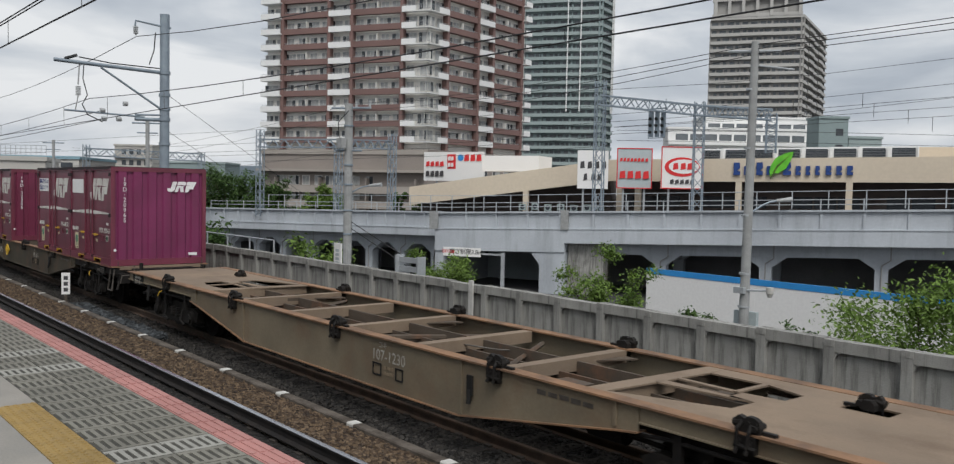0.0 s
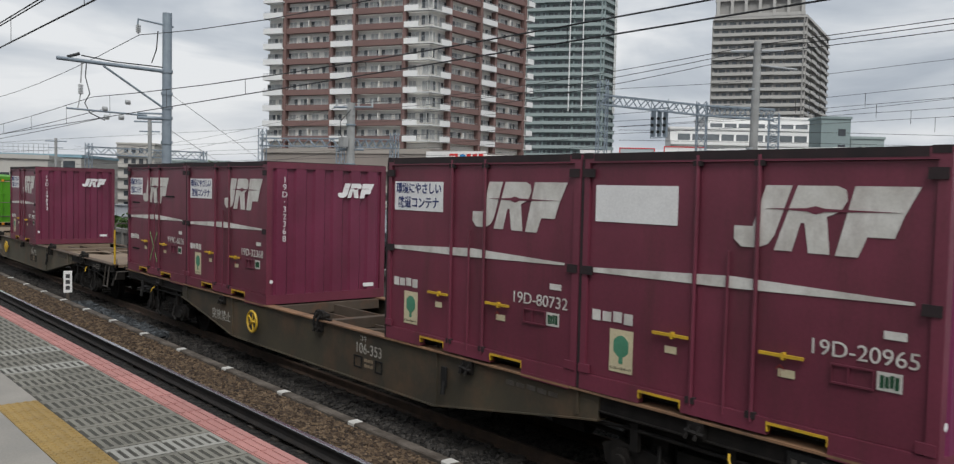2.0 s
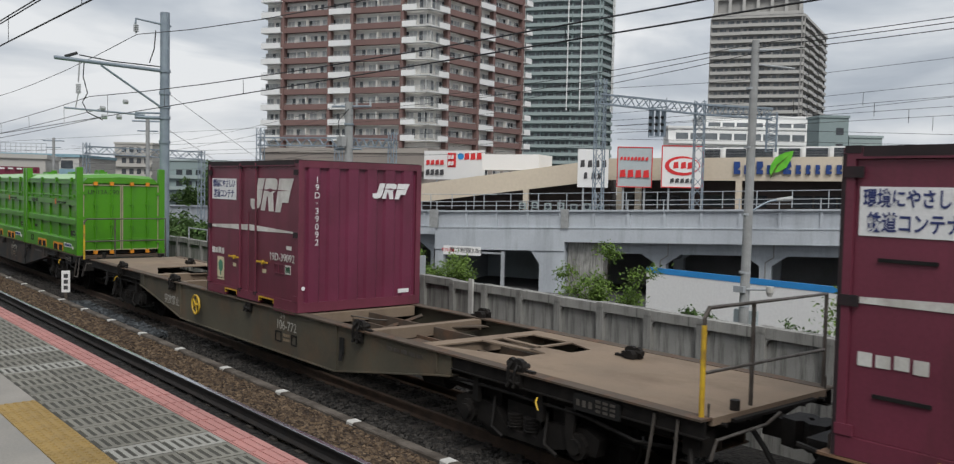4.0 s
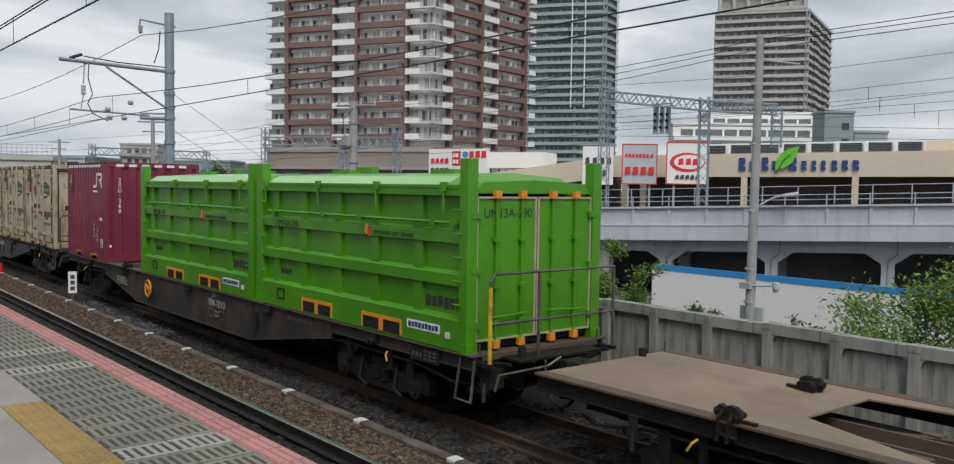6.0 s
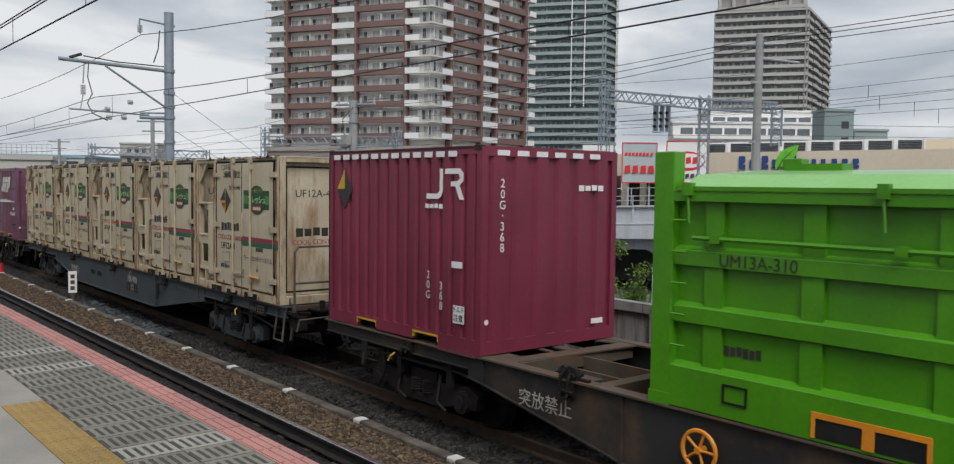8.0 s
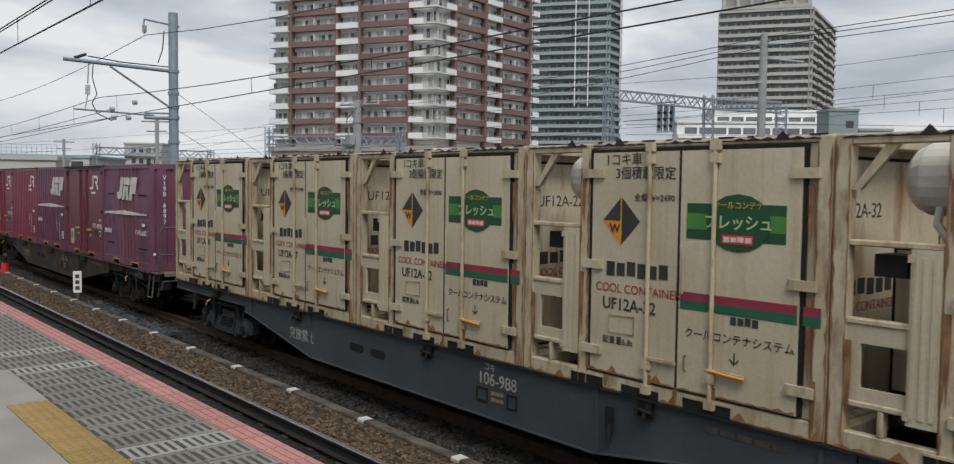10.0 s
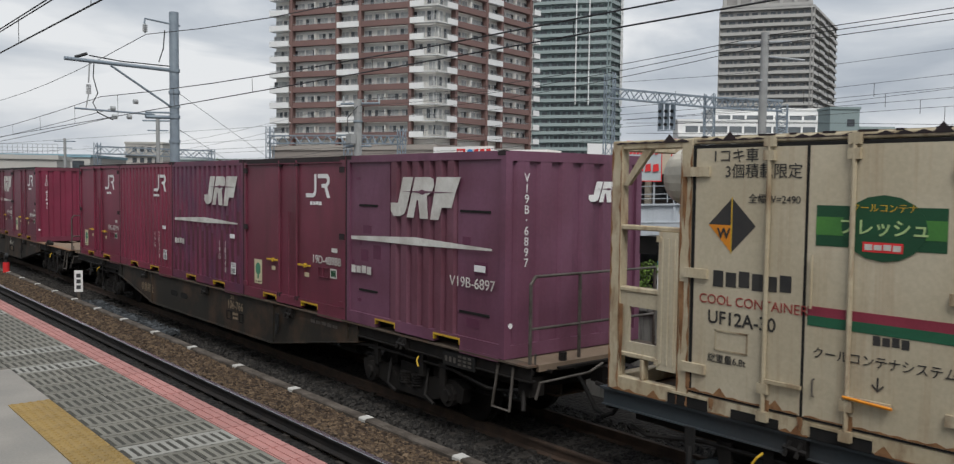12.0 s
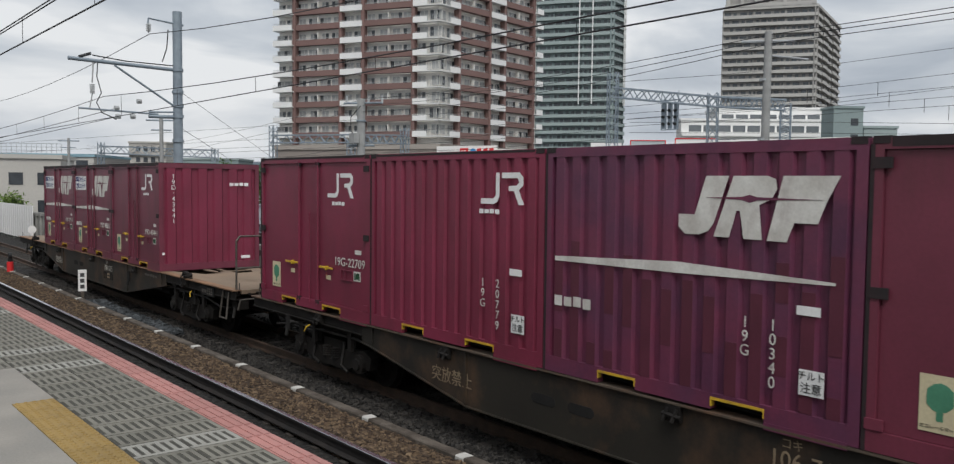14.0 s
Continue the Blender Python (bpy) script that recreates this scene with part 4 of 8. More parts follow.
def air_conditioner(x, y, z):
    ob = thing("air_conditioner", "white outdoor air conditioner unit under the mall canopy", "air conditioner", "air conditioners", "", pose(x, y, z, 0, 0, 35))
    solid("casing", [(-0.4, 0.4, 0, 0.35, 0, 0.75)], "green_pale", ob)
    bm = bmesh.new()
    rod(bm, (0, -0.03, 0.38), (0, 0.0, 0.38), 0.27, 14)
    part("fan_grille", bm, "glass_dark", ob)
    solid("stand", [(-0.45, -0.35, 0.1, 0.3, -7.2, 0), (0.35, 0.45, 0.1, 0.3, -7.2, 0)], "steel_rail", ob)


for i in range(7):
    air_conditioner(-74.2 + i * 1.35, 68.3 + i * 0.75, 0.85 + 0.1 * (i % 2))


def billboard(label, a, b, z0, z1, ground, panel, shapes, border=None, out=0.0):
    """A flat sign between two plan points; shapes: material and polygon in fractions of its width and height."""
    a, b = Vector(a), Vector(b)
    w = (b - a).length
    ang = math.degrees(math.atan2(b.y - a.y, b.x - a.x))
    ob = thing("billboard", label, "sign", "billboards", at=pose(a.x, a.y, 0, 0, 0, ang))
    solid("panel", [(0, w, 0, 0.25, z0, z1)], panel, ob)
    if border:
        t = 0.10
        solid("border", [(0, w, -0.05, 0, z0, z0 + t), (0, w, -0.05, 0, z1 - t, z1), (0, t, -0.05, 0, z0 + t, z1 - t), (w - t, w, -0.05, 0, z0 + t, z1 - t)], border, ob)
    solid("post", [(w * 0.2 - 0.1, w * 0.2 + 0.1, 0.25, 0.45, ground, z1 - 0.3), (w * 0.8 - 0.1, w * 0.8 + 0.1, 0.25, 0.45, ground, z1 - 0.3)], "steel_rail", ob)
    for i, (material, poly) in enumerate(shapes):
        bm = bmesh.new()
        prism(bm, [(u * w, z0 + v * (z1 - z0)) for u, v in poly], "y", -0.03 - 0.012 * i, 0.0)
        part("sign_shape", bm, material, ob)
    return ob


def fr(x0, x1, y0, y1):
    return [(x0, y0), (x1, y0), (x1, y1), (x0, y1)]


def blobs(material, xs, y0, y1, w):
    return [(material, [(x, y0), (x + w, y0 + 0.02), (x + w * 0.9, y1), (x + w * 0.1, y1 - 0.02)]) for x in xs]


def ellipse(cx, cy, rx, ry, n=20):
    return [(cx + rx * math.cos(k * math.tau / n), cy + ry * math.sin(k * math.tau / n)) for k in range(n)]


billboard("white billboard with purple and black bars", (-67.1, 70.0), (-64.8, 72.5), 3.5, 7.75, -5, "white_panel",
          blobs("sign_ink", [0.08, 0.32, 0.56, 0.78], 0.52, 0.72, 0.15) + blobs("sign_ink", [0.2, 0.45, 0.65], 0.22, 0.4, 0.12))
billboard("grey-blue billboard with red bars", (-63.65, 72.6), (-61.0, 75.4), 3.6, 8.05, -5, "sign_grey",
          blobs("sign_red", [0.08, 0.18, 0.28, 0.38, 0.48, 0.58, 0.68, 0.8], 0.66, 0.76, 0.08) + blobs("sign_red", [0.08, 0.3, 0.52, 0.74], 0.24, 0.44, 0.17), "sign_red")
billboard("white billboard with red border and oval ring", (-59.3, 74.8), (-56.2, 78.0), 3.65, 8.2, -5, "white_panel",
          [("sign_red", ellipse(0.5, 0.52, 0.42, 0.23)), ("white_panel", [(u, v) for u, v in ellipse(0.54, 0.53, 0.36, 0.17)])] + blobs("sign_red", [0.28, 0.46, 0.62], 0.45, 0.62, 0.13) + blobs("sign_ink", [0.22, 0.34, 0.46, 0.58, 0.70], 0.12, 0.23, 0.09), "sign_red")
billboard("white store board with red and blue patches", (-101.6, 74.0), (-92.0, 77.3), 4.3, 8.4, -5, "white_panel",
          [("sign_red", fr(0.40, 0.54, 0.42, 0.92)), ("blue", ellipse(0.62, 0.80, 0.05, 0.11))] + blobs("sign_red", [0.68, 0.78, 0.88], 0.68, 0.92, 0.08) + blobs("sign_red", [0.04, 0.12, 0.20, 0.28], 0.5, 0.68, 0.06) + blobs("sign_ink", [0.04, 0.12, 0.2, 0.28], 0.15, 0.35, 0.06)
          + blobs("white_panel", [0.42, 0.47], 0.70, 0.85, 0.035) + blobs("white_panel", [0.42, 0.47], 0.48, 0.63, 0.035))

# the mall's long sign: raised navy blocks and a leaf
sign_d = (Vector((-35.8, 90.5)) - Vector((-66.9, 74.8))).normalized()
mall_sign = thing("mall_sign", "raised navy sign blocks with a bright green leaf", "sign", at=pose(-66.9, 74.8, 0, 0, 0, math.degrees(math.atan2(sign_d.y, sign_d.x))))
for i, (sx, sw, sh) in enumerate(((13.5, 0.9, 1.35), (14.8, 0.75, 0.95), (16.3, 0.9, 1.35), (17.55, 0.75, 0.95), (19.5, 1.1, 1.35), (21.0, 0.7, 0.95), (22.2, 0.6, 0.95), (23.3, 0.6, 0.95), (24.5, 0.75, 0.95), (25.7, 0.75, 0.95), (26.9, 0.8, 0.95))):
    bm = bmesh.new()
    sx, sw = 13.95 + (sx - 13.5) * 0.84, sw * 0.74
    z0 = 5.1 + sx * 0.0125
    prism(bm, [(sx, z0), (sx + sw, z0), (sx + sw, z0 + sh * 0.3), (sx + sw * 0.55, z0 + sh * 0.35), (sx + sw, z0 + sh * 0.6), (sx + sw * 0.9, z0 + sh), (sx, z0 + sh)], "y", -0.25, 0.0)
    part("sign_block", bm, "sign_blue", mall_sign)
bm = bmesh.new()
prism(bm, [(17.75, 5.15), (17.95, 5.5), (18.5, 5.5), (19.3, 6.0), (19.75, 6.9), (20.0, 7.8), (19.1, 7.6), (18.2, 7.1), (17.75, 6.3), (17.65, 5.7)], "y", -0.4, -0.27)
part("leaf_shape", bm, "leaf_sign", mall_sign, "bright green leaf shape")
bm = bmesh.new()
prism(bm, [(17.7, 4.9), (17.8, 4.9), (18.5, 6.2), (19.75, 7.55), (18.35, 6.3)], "y", -0.43, -0.41)
part("leaf_vein", bm, "leaf", mall_sign)


# ---------- hoarding below the wall ----------
def hoarding():
    ob = thing("hoarding", "white panelled site wall with a blue top band", "wall", "", "structure")
    bm = bmesh.new()
    box(bm, 0, 1.797, 30.0, 30.08, -5.5, -0.42)
    me = mesh_of("hoarding_panel", bm, "white_panel")
    bm = bmesh.new()
    box(bm, 0, 1.798, 29.985, 30.09, -0.42, -0.18)
    mb = mesh_of("blue_band", bm, "blue")
    for i in range(22):
        for me_, nm in ((me, "hoarding_panel"), (mb, "blue_band")):
            o = new(nm, me_)
            o.parent = ob
            o.matrix_basis = pose(-24.4 + i * 1.8, 0, 0)


hoarding()


# ---------- masts, gantries, poles ----------
def lattice(bm, p, q, w, n, r=0.06, up=Vector((0, 0, 1))):
    """A lattice girder between two points: four chords and zigzag lacing."""
    p, q = Vector(p), Vector(q)
    d = (q - p).normalized()
    a = d.cross(up).normalized() if abs(d.dot(up)) < 0.9 else Vector((1, 0.5, 0)).normalized()
    b = d.cross(a).normalized()
    cs = [(a + b) * w / 2, (a - b) * w / 2, (-a - b) * w / 2, (-a + b) * w / 2]
    for c in cs:
        rod(bm, p + c, q + c, r, 4)
    for k in range(n):
        u, v = p + (q - p) * k / n, p + (q - p) * (k + 1) / n
        for i in range(4):
            c0, c1 = cs[i], cs[(i + 1) % 4]
            if k % 2:
                c0, c1 = c1, c0
            rod(bm, u + c0, v + c1, r * 0.6, 4)


def near_mast():
    """The tubular catenary mast with its cantilever over the goods track."""
    ob = thing("catenary_mast", "blue-grey tubular catenary mast with cantilever arm", "mast", "catenary masts")
    x, y = -28.6, 10.25
    bm = bmesh.new()
    rod(bm, (x, y, -0.45), (x, y, 8.62), 0.16, 18, 0.15)
    part("pole", bm, "mast", ob)
    bm = bmesh.new()
    rod(bm, (x, 6.89, 6.80), (x, y, 6.72), 0.06, 10)
    part("top_arm", bm, "mast", ob)
    bm = bmesh.new()
    rod(bm, (x, 8.25, 6.70), (x, y - 0.15, 5.55), 0.036, 8)
    part("strut", bm, "mast", ob)
    bm = bmesh.new()
    rod(bm, (x, 7.18, 5.30), (x, 9.6, 5.24), 0.03, 8)
    rod(bm, (x, 9.3, 5.16), (x, y, 5.18), 0.06, 8)
    rod(bm, (x, 9.3, 5.30), (x, y, 5.34), 0.03, 8)
    part("steady_arm", bm, "mast", ob)
    bm = bmesh.new()
    line(bm, [(x, 9.30, 8.13), (x, 9.32, 8.30), (x, 10.45, 8.20)], 0.035, 6)
    part("feeder_bracket", bm, "mast", ob)
    for z in (6.72, 5.55, 5.2, 6.0, 4.4):
        bm = bmesh.new()
        rod(bm, (x, y, z - 0.05), (x, y, z + 0.05), 0.182, 14)
        part("clamp_band", bm, "mast", ob)
    bm = bmesh.new()
    rod(bm, (x, 7.62, 6.75), (x, 7.58, 6.1), 0.025, 6)
    for k in range(6):
        rod(bm, (x, 7.58, 6.05 - k * 0.05), (x, 7.58, 6.02 - k * 0.05), 0.075, 10)
    rod(bm, (x, 7.58, 5.76), (x, 7.50, 5.32), 0.02, 6)
    part("hanger_insulator", bm, "insulator", ob, "ribbed grey insulator on a hanger rod")
    bm = bmesh.new()
    rod(bm, (x, 9.32, 8.13), (x, 9.32, 7.84), 0.03, 8)
    for k in range(4):
        rod(bm, (x, 9.32, 8.10 - k * 0.06), (x, 9.32, 8.07 - k * 0.06), 0.08, 10)
    part("insulator", bm, "insulator", ob)
    for yy, zz in ((8.3, 5.36), (9.0, 5.62), (8.35, 5.1), (8.8, 5.12)):
        bm = bmesh.new()
        rod(bm, (x, yy - 0.07, zz), (x, yy + 0.07, zz), 0.075, 8)
        part("insulator", bm, "insulator", ob)
    bm = bmesh.new()
    line(bm, [(x, 9.95, 8.0), (x, 9.9, 7.4), (x, 9.75, 6.95)], 0.02, 6)
    line(bm, [(x, 7.75, 6.75), (x, 7.72, 6.3), (x, 7.85, 5.8), (x, 7.7, 5.5), (x, 7.85, 5.2), (x, 8.3, 5.0)], 0.018, 6)
    rod(bm, (x, 7.2, 6.86), (x, 7.55, 7.0), 0.05, 6)
    line(bm, [(x, 7.6, 6.95), (x, 8.6, 6.86), (x, 10.1, 6.85)], 0.02, 6)
    part("jumper_wire", bm, "wire", ob)


near_mast()


def gantry(label, legs, z_beam, z_top, drop=0.0, w=0.75):
    ob = thing("gantry", label, "gantry", "catenary gantries")
    for p in legs:
        bm = bmesh.new()
        lattice(bm, (p[0], p[1], p[2]), (p[0], p[1], p[3]), w, 12, 0.05)
        part("lattice_leg", bm, "mast", ob)
    for p, q, n in zip(legs, legs[1:], (14, 14, 14)):
        bm = bmesh.new()
        lattice(bm, (p[0], p[1], p[4]), (q[0], q[1], q[5]), 0.8, n, 0.075)
        part("lattice_beam", bm, "mast", ob)
    return ob


gan = gantry("blue-grey lattice gantry carrying signal heads over the viaduct", [(-50.1, 54.83, 0.2, 12.6, 10.9, 10.9), (-42.8, 58.7, 0.2, 10.6, 9.9, 9.9), (-38.0, 61.5, 6.5, 9.6, 9.7, 9.5)], 0, 0)
for k in range(3):
    sx, sy = -46.5 + k * 0.42, 57.2 + k * 0.24
    bm = bmesh.new()
    box(bm, sx - 0.16, sx + 0.16, sy - 0.1, sy + 0.1, 7.8, 9.9)
    part("signal_head", bm, "mast", gan)
    for z in (8.2, 8.75, 9.3):
        bm = bmesh.new()
        rod(bm, (sx + 0.03, sy - 0.25, z), (sx, sy - 0.1, z), 0.13, 10)
        part("signal_hood", bm, "wire", gan)
solid("signal_cage", [(-47.0, -45.2, 57.4, 57.44, 7.7, 7.76), (-47.0, -45.2, 57.4, 57.44, 10.1, 10.2), (-47.0, -46.95, 57.4, 57.44, 7.7, 10.9), (-45.25, -45.2, 57.4, 57.44, 7.7, 10.9)], "mast", gan)
gantry("blue-grey lattice gantry over the viaduct", [(-86.0, 41.03, -0.2, 9.0, 7.6, 7.6), (-76.5, 45.0, 0.2, 7.4, 7.5, 7.5), (-70.3, 47.35, 0.3, 8.4, 7.3, 7.3)], 0, 0, w=0.6)


def far_mast():
    ob = thing("catenary_mast", "grey steel catenary mast with insulators and cross arms", "mast", "catenary masts")
    x, y = -34.7, 20.95
    bm = bmesh.new()
    rod(bm, (x, y, -5.5), (x, y, 6.95), 0.22, 12, 0.19)
    part("pole", bm, "pole", ob)
    bm = bmesh.new()
    rod(bm, (x - 0.7, y - 0.5, 6.75), (x + 0.9, y + 0.6, 6.75), 0.05, 6)
    part("cross_arm", bm, "mast", ob)
    bm = bmesh.new()
    rod(bm, (x - 0.5, y - 0.4, 4.8), (x + 0.5, y + 0.4, 4.8), 0.05, 6)
    part("cross_arm", bm, "mast", ob)
    for d in (-0.6, 0.3, 0.85):
        bm = bmesh.new()
        rod(bm, (x + d, y + d * 0.7, 6.75), (x + d, y + d * 0.7, 7.1), 0.06, 8, 0.035)
        part("insulator", bm, "insulator", ob)
    for z in (5.9, 4.1, 3.2, 2.0, 0.9):
        bm = bmesh.new()
        rod(bm, (x, y, z), (x, y, z + 0.07), 0.235, 12)
        part("clamp_band", bm, "mast", ob)
    bm = bmesh.new()
    line(bm, [(x + 0.3, y - 0.2, 6.6), (x - 0.35, y - 0.35, 6.1), (x - 0.4, y - 0.3, 5.5), (x + 0.05, y - 0.2, 4.9)], 0.02)
    part("jumper_wire", bm, "wire", ob)
    solid("equipment_box", [(x - 0.25, x + 0.2, y - 0.5, y - 0.25, 4.9, 5.35)], "pole", ob, "small grey equipment box")
    bm = bmesh.new()
    line(bm, [(x, y, 1.6), (x + 3.2, y + 2.2, -0.6)], 0.02)
    line(bm, [(x, y, 1.3), (x + 3.0, y + 2.0, -0.8)], 0.02)
    part("stay_wire", bm, "wire", ob)
    ob2 = thing("line_sign", "white upright trackside plate on a post", "sign")
    solid("plate", [(-25.72, -25.26, 15.0, 15.05, 0.15, 1.2)], "white_panel", ob2)
    solid("bar_mark", [(-25.60, -25.38, 14.994, 15.0, 0.35 + 0.14 * i, 0.44 + 0.14 * i) for i in range(5)], "sign_grey", ob2)
    solid("post", [(-25.53, -25.45, 15.06, 15.12, -5.5, 1.15)], "steel_rail", ob2)


far_mast()


def right_pole():
    ob = thing("utility_pole", "tapered grey concrete utility pole with small camera", "pole")
    x, y = -11.85, 18.2
    bm = bmesh.new()
    rod(bm, (x, y, -5.5), (x + 0.1, y, 6.75), 0.145, 16, 0.09)
    part("pole", bm, "pole", ob)
    bm = bmesh.new()
    rod(bm, (x - 0.5, y - 0.2, 6.55), (x + 0.6, y + 0.3, 6.5), 0.035, 6)
    rod(bm, (x + 0.05, y, 6.2), (x + 0.9, y + 0.4, 6.05), 0.025, 6)
    part("cross_arm", bm, "steel_rail", ob)
    bm = bmesh.new()
    rod(bm, (x, y - 0.1, 0.82), (x + 0.62, y + 0.1, 0.86), 0.025, 8)
    box(bm, x - 0.14, x + 0.14, y - 0.2, y - 0.1, 0.75, 0.9)
    part("bracket", bm, "steel_rail", ob)
    bm = bmesh.new()
    rod(bm, (x + 0.66, y + 0.1, 0.80), (x + 0.66, y + 0.1, 0.94), 0.09, 12)
    rod(bm, (x + 0.66, y + 0.1, 0.70), (x + 0.66, y + 0.1, 0.80), 0.05, 12, 0.09)
    part("camera_dome", bm, "white_paint", ob, "white dome camera")
    bm = bmesh.new()
    for z in (5.6, 4.2, 2.6, 1.2, 0.4):
        rod(bm, (x + 0.03, y, z), (x + 0.03, y, z + 0.05), 0.145 - 0.0035 * z, 12)
    part("band", bm, "steel_rail", ob)
    bm = bmesh.new()
    box(bm, x - 0.30, x + 0.32, y + 0.1, y + 0.2, -0.4, 0.30)
    part("service_box", bm, "sign_grey", ob, "pale green service box")


right_pole()


def street_lamp(x, y, z0, z1, dx, dy, label):
    ob = thing("street_lamp", label, "lamp", "street lamps on the viaduct")
    bm = bmesh.new()
    pts = [(x, y, z0), (x, y, z1 - 1.0)] + [(x + dx * u, y + dy * u, z1 - 1.0 + math.sin(u * 1.57) * 1.0) for u in (0.1, 0.25, 0.45, 0.7, 1.0)]
    line(bm, pts, 0.07, 8)
    part("pole", bm, "mast", ob)
    bm = bmesh.new()
    rod(bm, (x + dx * 0.95, y + dy * 0.95, z1), (x + dx * 1.5, y + dy * 1.5, z1 + 0.12), 0.12, 10, 0.2)
    part("lamp_head", bm, "insulator", ob)


street_lamp(-36.2, 56.1, -2.3, 2.75, 1.3, 1.6, "dark curved street lamp on the viaduct parapet")
street_lamp(-73.5, 44.3, -1.5, 3.3, 2.2, 1.2, "dark curved street lamp on the viaduct parapet")

# height limit sign under the viaduct
lim = thing("height_sign", "white height limit sign on a grey gantry arm", "sign", at=pose(-57.3, 45.4, 0, 0, 0, 30))
solid("panel", [(-1.3, 2.1, 0, 0.08, -2.55, -1.8)], "white_panel", lim)
solid("arm", [(2.1, 4.0, 0.02, 0.12, -2.35, -2.2), (3.9, 4.2, 0.0, 0.2, -5.5, -2.1)], "steel_rail", lim)
lettering("高さ制限3.8m", 0.5, "sign_ink", lim, pose(0.75, -0.01, -2.17), bold=0.006)
lettering("通行注意", 0.3, "sign_red", lim, pose(-0.85, -0.01, -2.17), bold=0.004)


# small trackside things
def trackside():
    p = thing("marker_post", "short white marker post with dark figures beside the ballast", "post", at=pose(-23.6, 5.95, -0.33, 0, 0, 72))
    solid("plate", [(-0.10, 0.10, -0.03, 0.03, 0.55, 1.10)], "white_panel", p)
    solid("stake", [(-0.035, 0.035, -0.03, 0.03, -0.1, 0.55)], "kerb", p)
    solid("bar_mark", [(-0.05, 0.05, -0.034, -0.03, 0.62 + 0.15 * i, 0.72 + 0.15 * i) for i in range(3)], "sign_ink", p)
    q = thing("hydrant_post", "small red post with a round dark head", "post", at=pose(-31.6, 5.75, -0.25))
    bm = bmesh.new()
    rod(bm, (0, 0, 0), (0, 0, 0.62), 0.10, 12)
    part("shaft", bm, "sign_red", q)
    bm = bmesh.new()
    rod(bm, (0, 0, 0.62), (0, 0, 0.74), 0.07, 12)
    rod(bm, (0, -0.05, 0.82), (0, 0.05, 0.82), 0.11, 12)
    part("head", bm, "wire", q)


trackside()


# ---------- wires ----------
def wire(name, label, lines, r, group="overhead wires"):
    for pts in lines:
        bm = bmesh.new()
        line(bm, pts, r, 5)
        tagged(part(name, bm, "wire"), label, "wire", group)


def sag(p, q, s, n=10):
    p, q = Vector(p), Vector(q)
    return [p.lerp(q, k / n) - Vector((0, 0, 4 * s * (k / n) * (1 - k / n))) for k in range(n + 1)]


wire("contact_wire", "dark contact wire over the goods track", [[(-250, 7.95, 5.01), (60, 7.95, 5.01)]], 0.011)
mess = [sag((-73, 7.93, 5.70), (-28.6, 7.93, 5.70), 0.32), sag((-28.6, 7.93, 5.70), (16, 7.93, 5.75), 0.52), sag((-250, 7.93, 5.7), (-73, 7.93, 5.70), 0.3)]
wire("messenger_wire", "dark messenger wire over the goods track", mess, 0.011)
hang = []
for x in (-46.7, -41.7, -36.7, -31.7, -26.9, -22.2, -17.5, -12.7, -7.9, -3.1, 1.7):
    u = (x + 28.6) / 44.6 if x > -28.6 else (x + 73) / 44.4
    hang.append([(x, 7.94, 5.70 - (0.52 if x > -28.6 else 0.32) * 4 * u * (1 - u)), (x, 7.95, 5.01)])
wire("dropper_wire", "thin dropper wires between messenger and contact wire", hang, 0.006)
wire("feeder_wire", "dark feeder wire on the mast tops", [sag((-28.6, 9.35, 7.80), (17, 9.4, 7.75), 1.15), sag((-28.6, 9.35, 7.80), (-73, 9.3, 8.2), 0.75)], 0.012)
wire("feeder_wire", "dark wire from the cantilever arm into the distance", [sag((-28.6, 8.3, 5.36), (-90, 8.6, 5.3), 0.3), sag((-28.6, 8.35, 5.1), (-90, 8.9, 5.1), 0.2)], 0.011)
NEAR_WIRES = [[(-120, 2.7, 5.72), (-30, 3.6, 5.72), (30, 4.1, 5.72)]]
wire("contact_wire", "dark contact wire over the platform track", NEAR_WIRES, 0.015)
wire("messenger_wire", "paired dark messenger wires over the platform track", [[(-120, 2.7, 6.22), (-30, 3.6, 6.2), (30, 4.1, 6.25)], [(-120, 2.8, 6.24), (-30, 3.72, 6.24), (30, 4.22, 6.28)]], 0.013)
wire("dropper_wire", "thin dropper wires over the platform track", [[(x, 3.6 + (x + 30) / 120, 6.2), (x, 3.6 + (x + 30) / 120, 5.72)] for x in (-32, -25.3, -18.7, -13.9, -8.5)], 0.006)
POLE_Z = (6.9, 6.8, 6.65)
VW = []
for off, h in ((3.4, 9.4), (4.2, 8.0), (5.0, 7.2), (4.2, 5.9), (3.0, 6.6)):
    VW.append([tuple(via(u, off) + Vector((0, 0, h - 0.6))) for u in (0.0, 1.0, 2.0)] + [tuple(via(2.35, off) + Vector((0, 0, h - 0.2)))])
